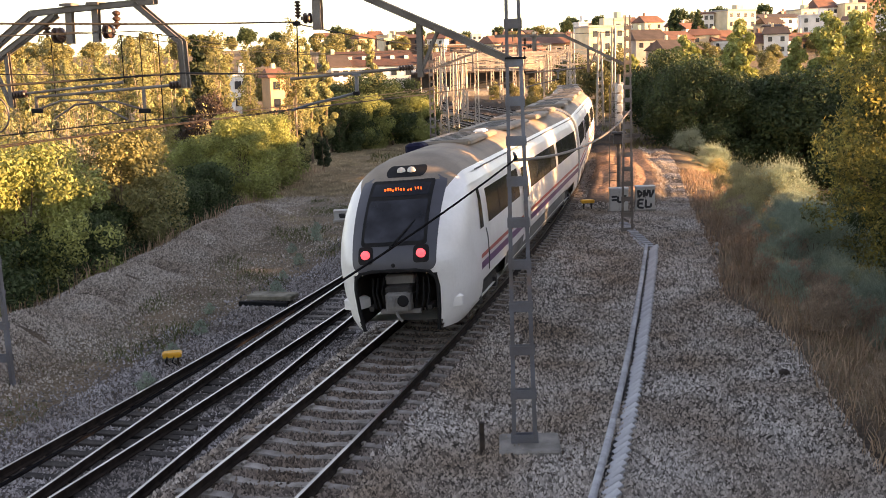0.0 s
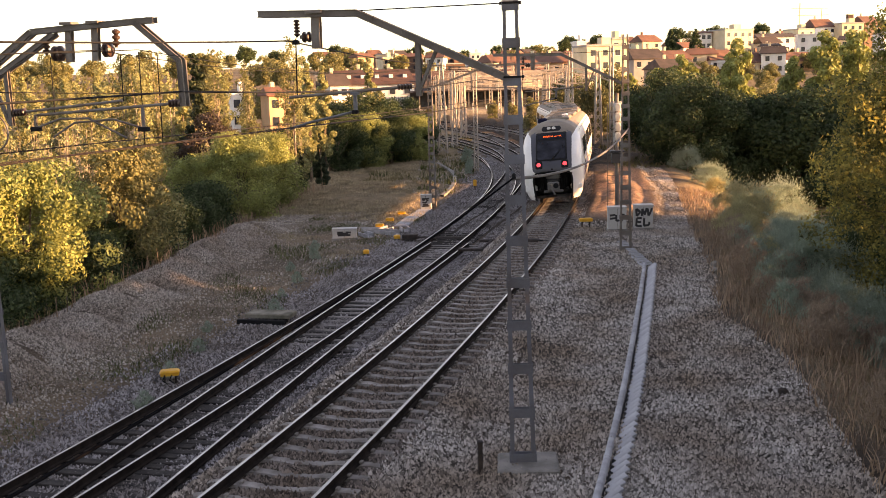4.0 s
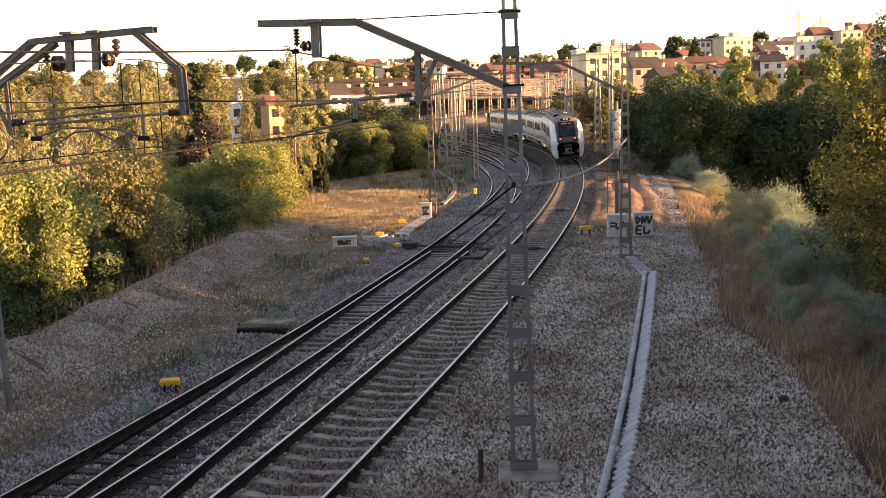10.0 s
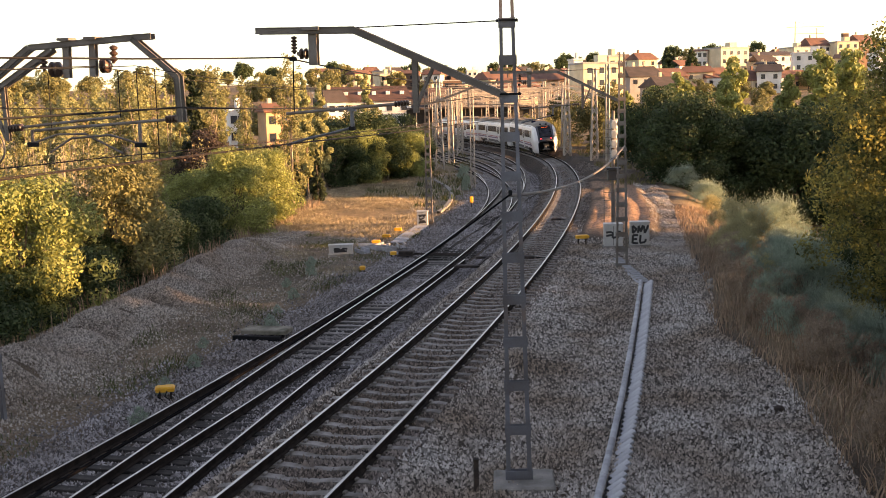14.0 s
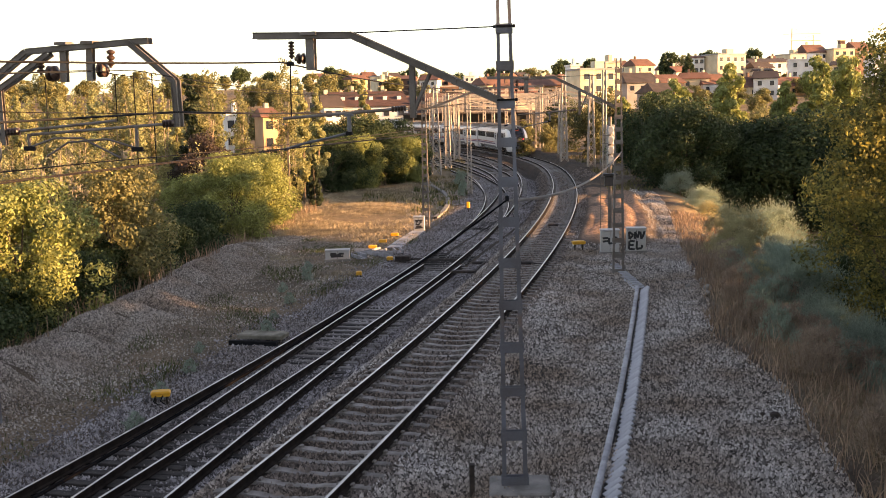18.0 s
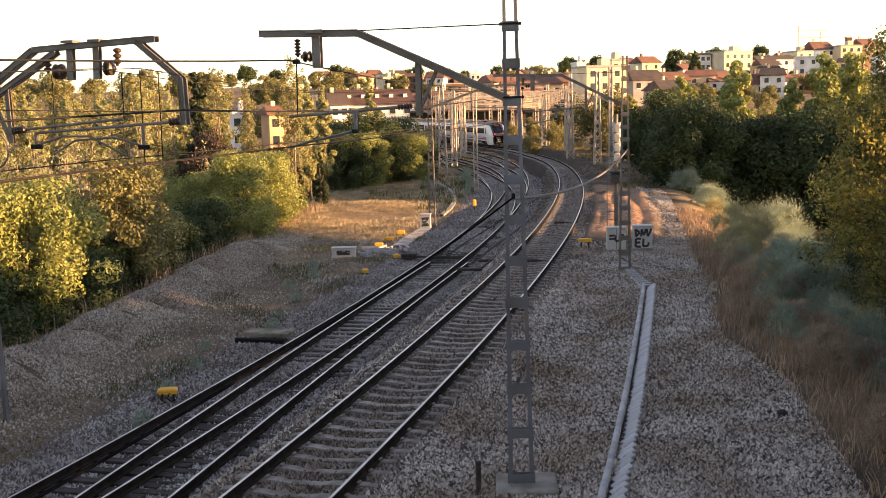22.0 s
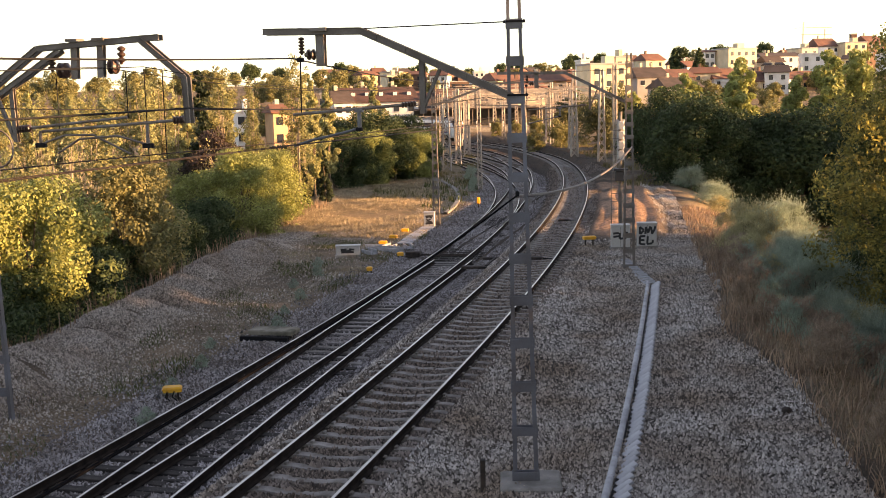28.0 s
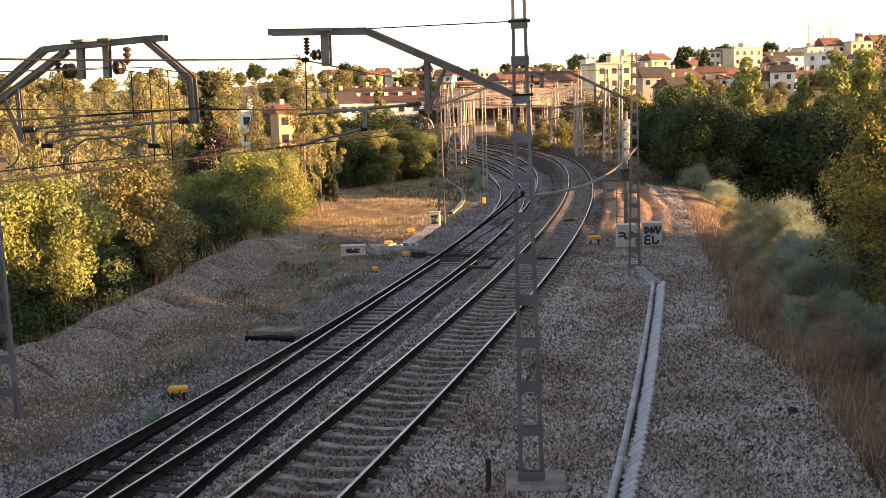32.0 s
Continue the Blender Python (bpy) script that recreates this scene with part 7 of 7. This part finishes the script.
# station canopy and low walls beyond the bend
t = thing("station_canopy", "dark station canopy on thin posts", "station canopy", Matrix.Translation((9, 226, 0.9)) @ Matrix.Rotation(0.12, 4, "Z"))
part("roof", Shape().box((0, 0, 3.6), (30, 7, 0.4), bevel=0.05), R_SLATE, t)
# near-black sheet stands in for the deep shade under the canopy roof
part("shade_sheet", Shape().box((0, 3.2, 1.7), (30, 0.3, 3.4)), M_PANEL_DARK, t)
for i in range(9):
    part("post", Shape().box((-13.5 + i * 3.4, -2.8, 1.7), (0.18, 0.18, 3.4)), M_STEEL_OLD, t)
t = thing("platform", "pale concrete station platform with a low wall", "platform", Matrix.Translation((8, 218, -0.9)) @ Matrix.Rotation(0.12, 4, "Z"))
part("slab", Shape().box((0, 4.0, 0.85), (34, 12, 1.7), bevel=0.05), M_CONCRETE, t)
for i in range(12):
    part("post", Shape().box((-15 + i * 2.7, -1.6, 2.15), (0.22, 0.22, 0.9 + 0.3 * (i % 3)), bevel=0.03), W_WHITE, t, "white bollard")
house(-2, 262, -0.6, 40, 9, 1, W_BRICK, R_SLATE, 0.15, 0.45, big=True, label="long brick station building")
house(18.5, 250, -0.6, 9, 8, 3, W_CREAM, R_TILE, 0.2, 0.3, big=True, label="cream building with a wide tiled roof behind the station")


for x, y, z, w, n_, wall, roof, a in ((-9, 285, 0.6, 9, 2, W_BRICK, R_TILE, 0.3), (0.5, 292, 1.2, 8, 2, W_OCHRE, R_DARK_RED, 0.45), (9.5, 284, 1.0, 9, 2, W_BRICK, R_DARK_RED, 0.2), (25.5, 276, 1.5, 9, 3, W_OCHRE, R_TILE, 0.4), (31.0, 290, 2.0, 8, 3, W_BRICK, R_TILE, 0.1), (17.0, 300, 2.4, 10, 3, W_CREAM, R_TILE, 0.5)):
    house(x, y, z, w, 8, n_, wall, roof, a, 0.26, label="red-roofed house close behind the station")


def crane(x, y, z, h, jib, turn):
    t = thing("tower_crane", "thin tower crane on the skyline", "tower crane", Matrix.Translation((x, y, z)) @ Matrix.Rotation(turn, 4, "Z"), "tower cranes")
    # pale cream stands for the haze before these far cranes
    part("tower", Shape().bar((0, 0, 0), (0, 0, h + 4), 0.6, 0.6), W_CREAM, t)
    part("jib", Shape().bar((-jib * 0.3, 0, h), (jib, 0, h), 0.4, 0.5), W_CREAM, t)
    part("tie", Shape().bar((0, 0, h + 4), (jib * 0.7, 0, h + 0.4), 0.12, 0.12), W_CREAM, t)


crane(266, 800, 20, 33, 22, 0.1)
crane(282, 800, 20, 28, 18, 3.2)
t = thing("chimney_tower", "brick tower on the hilltop", "tower", Matrix.Translation((212, 560, 23.5)))
part("shaft", Shape().box((0, 0, 5), (2.9, 2.9, 13), bevel=0.1), W_BRICK, t)
part("cap", Shape().box((0, 0, 11.7), (3.3, 3.3, 0.5), bevel=0.1), W_CREAM, t)

# woods on the slopes
far_tree = plant("far_tree", "round-headed tree on the hillside", "tree", 40, 9.0, 4.2, M_LEAF_MID, 2600, 0.34, base=0.05, trunk=0.2, limbs=False)
spots = []
while len(spots) < 130:
    a = rt.uniform(-25, 25)
    d_ = rt.uniform(150, 620) if a < -5 else rt.uniform(210, 640)
    x, y = d_ * math.sin(radians(a)), d_ * math.cos(radians(a))
    if abs(RIGHT.offset(np.array([x]), np.array([y]))[0][0]) < 16 and d_ < 320:
        continue
    if -0.215 < x / y < -0.13 and d_ < 200:
        continue
    if a > 4 and (d_ < 420 or rt.random() < 0.4):
        continue
    spots.append((x, y, rt.uniform(0.55, 1.15), rt.uniform(0, 6)))
for i in range(40):
    a, d_ = rt.uniform(8, 25), rt.uniform(300, 640)
    spots.append((d_ * math.sin(radians(a)), d_ * math.cos(radians(a)), rt.uniform(0.3, 0.6), rt.uniform(0, 6)))
for i in range(75):
    a, d_ = rt.uniform(9.5, 24), rt.uniform(170, 345)
    spots.append((d_ * math.sin(radians(a)), d_ * math.cos(radians(a)), rt.uniform(0.3, 0.52) * (0.7 + d_ / 600), rt.uniform(0, 6)))
strew(far_tree, spots)
far_dark = plant("far_pine", "dark umbrella pine on the skyline", "tree", 41, 10.0, 3.6, M_LEAF_DARK, 2600, 0.30, base=0.3, trunk=0.22, limbs=False)
spots = []
for i in range(70):
    a = rt.uniform(-14, 24)
    d_ = rt.uniform(520, 680)
    spots.append((d_ * math.sin(radians(a)), d_ * math.cos(radians(a)), rt.uniform(0.7, 1.25), rt.uniform(0, 6)))
strew(far_dark, spots)
near_wood = plant("alder_tree", "sunlit tree beside the station tracks, a few added for shade", "tree", 42, 8.0, 3.2, M_LEAF_MID, 7000, 0.17, base=-0.25, trunk=0.16)
# same alder with darker leaves: the shade is put into their colour
shade_wood = plant("alder_tree", "olive tree beside the station tracks, shade in its leaf colour", "tree", 55, 8.0, 3.2, leaf("shaded_olive_leaves", (0.12, 0.12, 0.05), (0.06, 0.066, 0.03), 0.3), 9000, 0.15, base=-0.25, trunk=0.16)
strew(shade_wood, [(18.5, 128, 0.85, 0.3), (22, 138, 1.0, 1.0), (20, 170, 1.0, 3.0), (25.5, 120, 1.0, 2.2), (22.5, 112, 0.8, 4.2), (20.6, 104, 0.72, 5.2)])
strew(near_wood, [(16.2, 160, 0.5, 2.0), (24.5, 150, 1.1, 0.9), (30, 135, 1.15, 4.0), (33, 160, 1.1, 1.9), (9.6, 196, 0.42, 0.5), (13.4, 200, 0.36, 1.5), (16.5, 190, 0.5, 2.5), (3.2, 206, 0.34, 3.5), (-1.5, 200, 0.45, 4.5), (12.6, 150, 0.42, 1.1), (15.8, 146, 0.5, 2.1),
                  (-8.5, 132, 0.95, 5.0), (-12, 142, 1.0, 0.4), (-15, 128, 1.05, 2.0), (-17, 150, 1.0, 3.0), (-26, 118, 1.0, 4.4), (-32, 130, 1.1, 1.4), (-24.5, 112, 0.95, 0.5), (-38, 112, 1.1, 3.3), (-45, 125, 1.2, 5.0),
                  # first five of the row, mostly out of view, are added to shade the oaks
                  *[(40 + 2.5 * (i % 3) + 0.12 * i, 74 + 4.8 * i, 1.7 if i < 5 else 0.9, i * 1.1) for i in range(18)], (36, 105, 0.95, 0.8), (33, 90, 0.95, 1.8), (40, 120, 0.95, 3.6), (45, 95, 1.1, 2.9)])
# slim light trees between the oaks and the town, cedars on the slope
birch = plant("poplar_tree", "slender light green poplar above the oaks", "tree", 53, 11.0, 2.1, M_LEAF_LIGHT, 7000, 0.15, "sapling", trunk=0.12)
for i, (x, y, top) in enumerate(((25.2, 112, 8.2), (27.0, 115, 7.4), (23.6, 118, 7.0), (30.9, 112, 9.6), (32.0, 117, 8.4), (29.2, 109, 7.2), (34.0, 104, 7.6), (36.0, 100, 9.7), (37.2, 104, 9.0), (39.0, 101, 9.6), (22.0, 124, 6.6), (40.5, 106, 9.9))):
    z = ground_z(x, y)
    m = Matrix.Translation((x, y, z - 0.05)) @ Matrix.Rotation(i * 1.9, 4, "Z")
    b_ = birch if i == 0 else copy_thing(birch, m)
    b_.matrix_world = m @ Matrix.Scale((top - z) / 10.8, 4)
cedar = plant("cedar_tree", "dark cedar on the slope above the roofs", "tree", 54, 13.0, 4.4, M_LEAF_DARK, 9000, 0.3, "pine", trunk=0.3)
for i, (x, y, z, k) in enumerate(((77.5, 362, 11.5, 0.8), (85.6, 360, 11.5, 0.78), (82.0, 372, 12.0, 0.66), (-25.5, 250, 2.0, 0.5), (24.0, 330, 4.5, 0.8), (15.0, 320, 4.0, 0.72), (19.0, 340, 5.0, 0.85), (29.0, 335, 5.0, 0.8))):
    m = Matrix.Translation((x, y, z)) @ Matrix.Rotation(i * 2.3, 4, "Z")
    c_ = cedar if i == 0 else copy_thing(cedar, m)
    c_.matrix_world = m @ Matrix.Scale(k, 4)


# ---------------------------------------------------------------- what moves
NOSE = [(0.0, 13.0), (0.5, 16.7), (1.0, 20.4), (1.5, 24.2), (2.0, 28.0), (2.5, 31.7), (3.0, 35.2), (4.0, 42.2), (5.5, 51.5), (7.0, 60.8), (8.0, 68.3), (9.0, 76.6), (10.0, 85.5), (11.0, 94.3), (12.0, 103.4), (13.0, 111.0), (14.0, 117.8),
        (15.5, 126.8), (17.0, 135.4), (18.0, 141.0), (19.0, 146.6), (21.0, 156.9), (23.0, 166.7), (24.0, 171.5), (25.0, 176.5), (27.5, 188.5), (28.5, 194.4), (32.0, 213.4)]
LEAN = -3.5                          # degrees: the track is canted towards the inside of the bend


def nose_at(t):
    """Where the train's end is along the track: a smooth run through the known times."""
    k = [v / 4 for v in range(129)]
    s = np.interp(k, [a for a, _ in NOSE], [b for _, b in NOSE])
    for _ in range(3):
        s[1:-1] = (s[:-2] + 2 * s[1:-1] + s[2:]) / 4
    return float(np.interp(t, k, s))


def motions():
    """The train rolls away along its track, each carriage carried by its two bogies."""
    for k, car in enumerate(CARS):
        rows = []
        for i in range(65):
            t = i * 0.5
            s = nose_at(t) + k * CAR_LENGTH
            a, _ = RIGHT.at(s + 3.6)
            b, _ = RIGHT.at(s + CAR_LENGTH - 3.6)
            d = (b - a).normalized()
            p = a - d * 3.6
            rows.append((t, Matrix.Translation(p + Vector((0, 0, 0.05))) @ Matrix.Rotation(-math.atan2(d.x, d.y), 4, "Z") @ Matrix.Rotation(radians(LEAN), 4, "Y")))
        walk(car, rows)


motions()
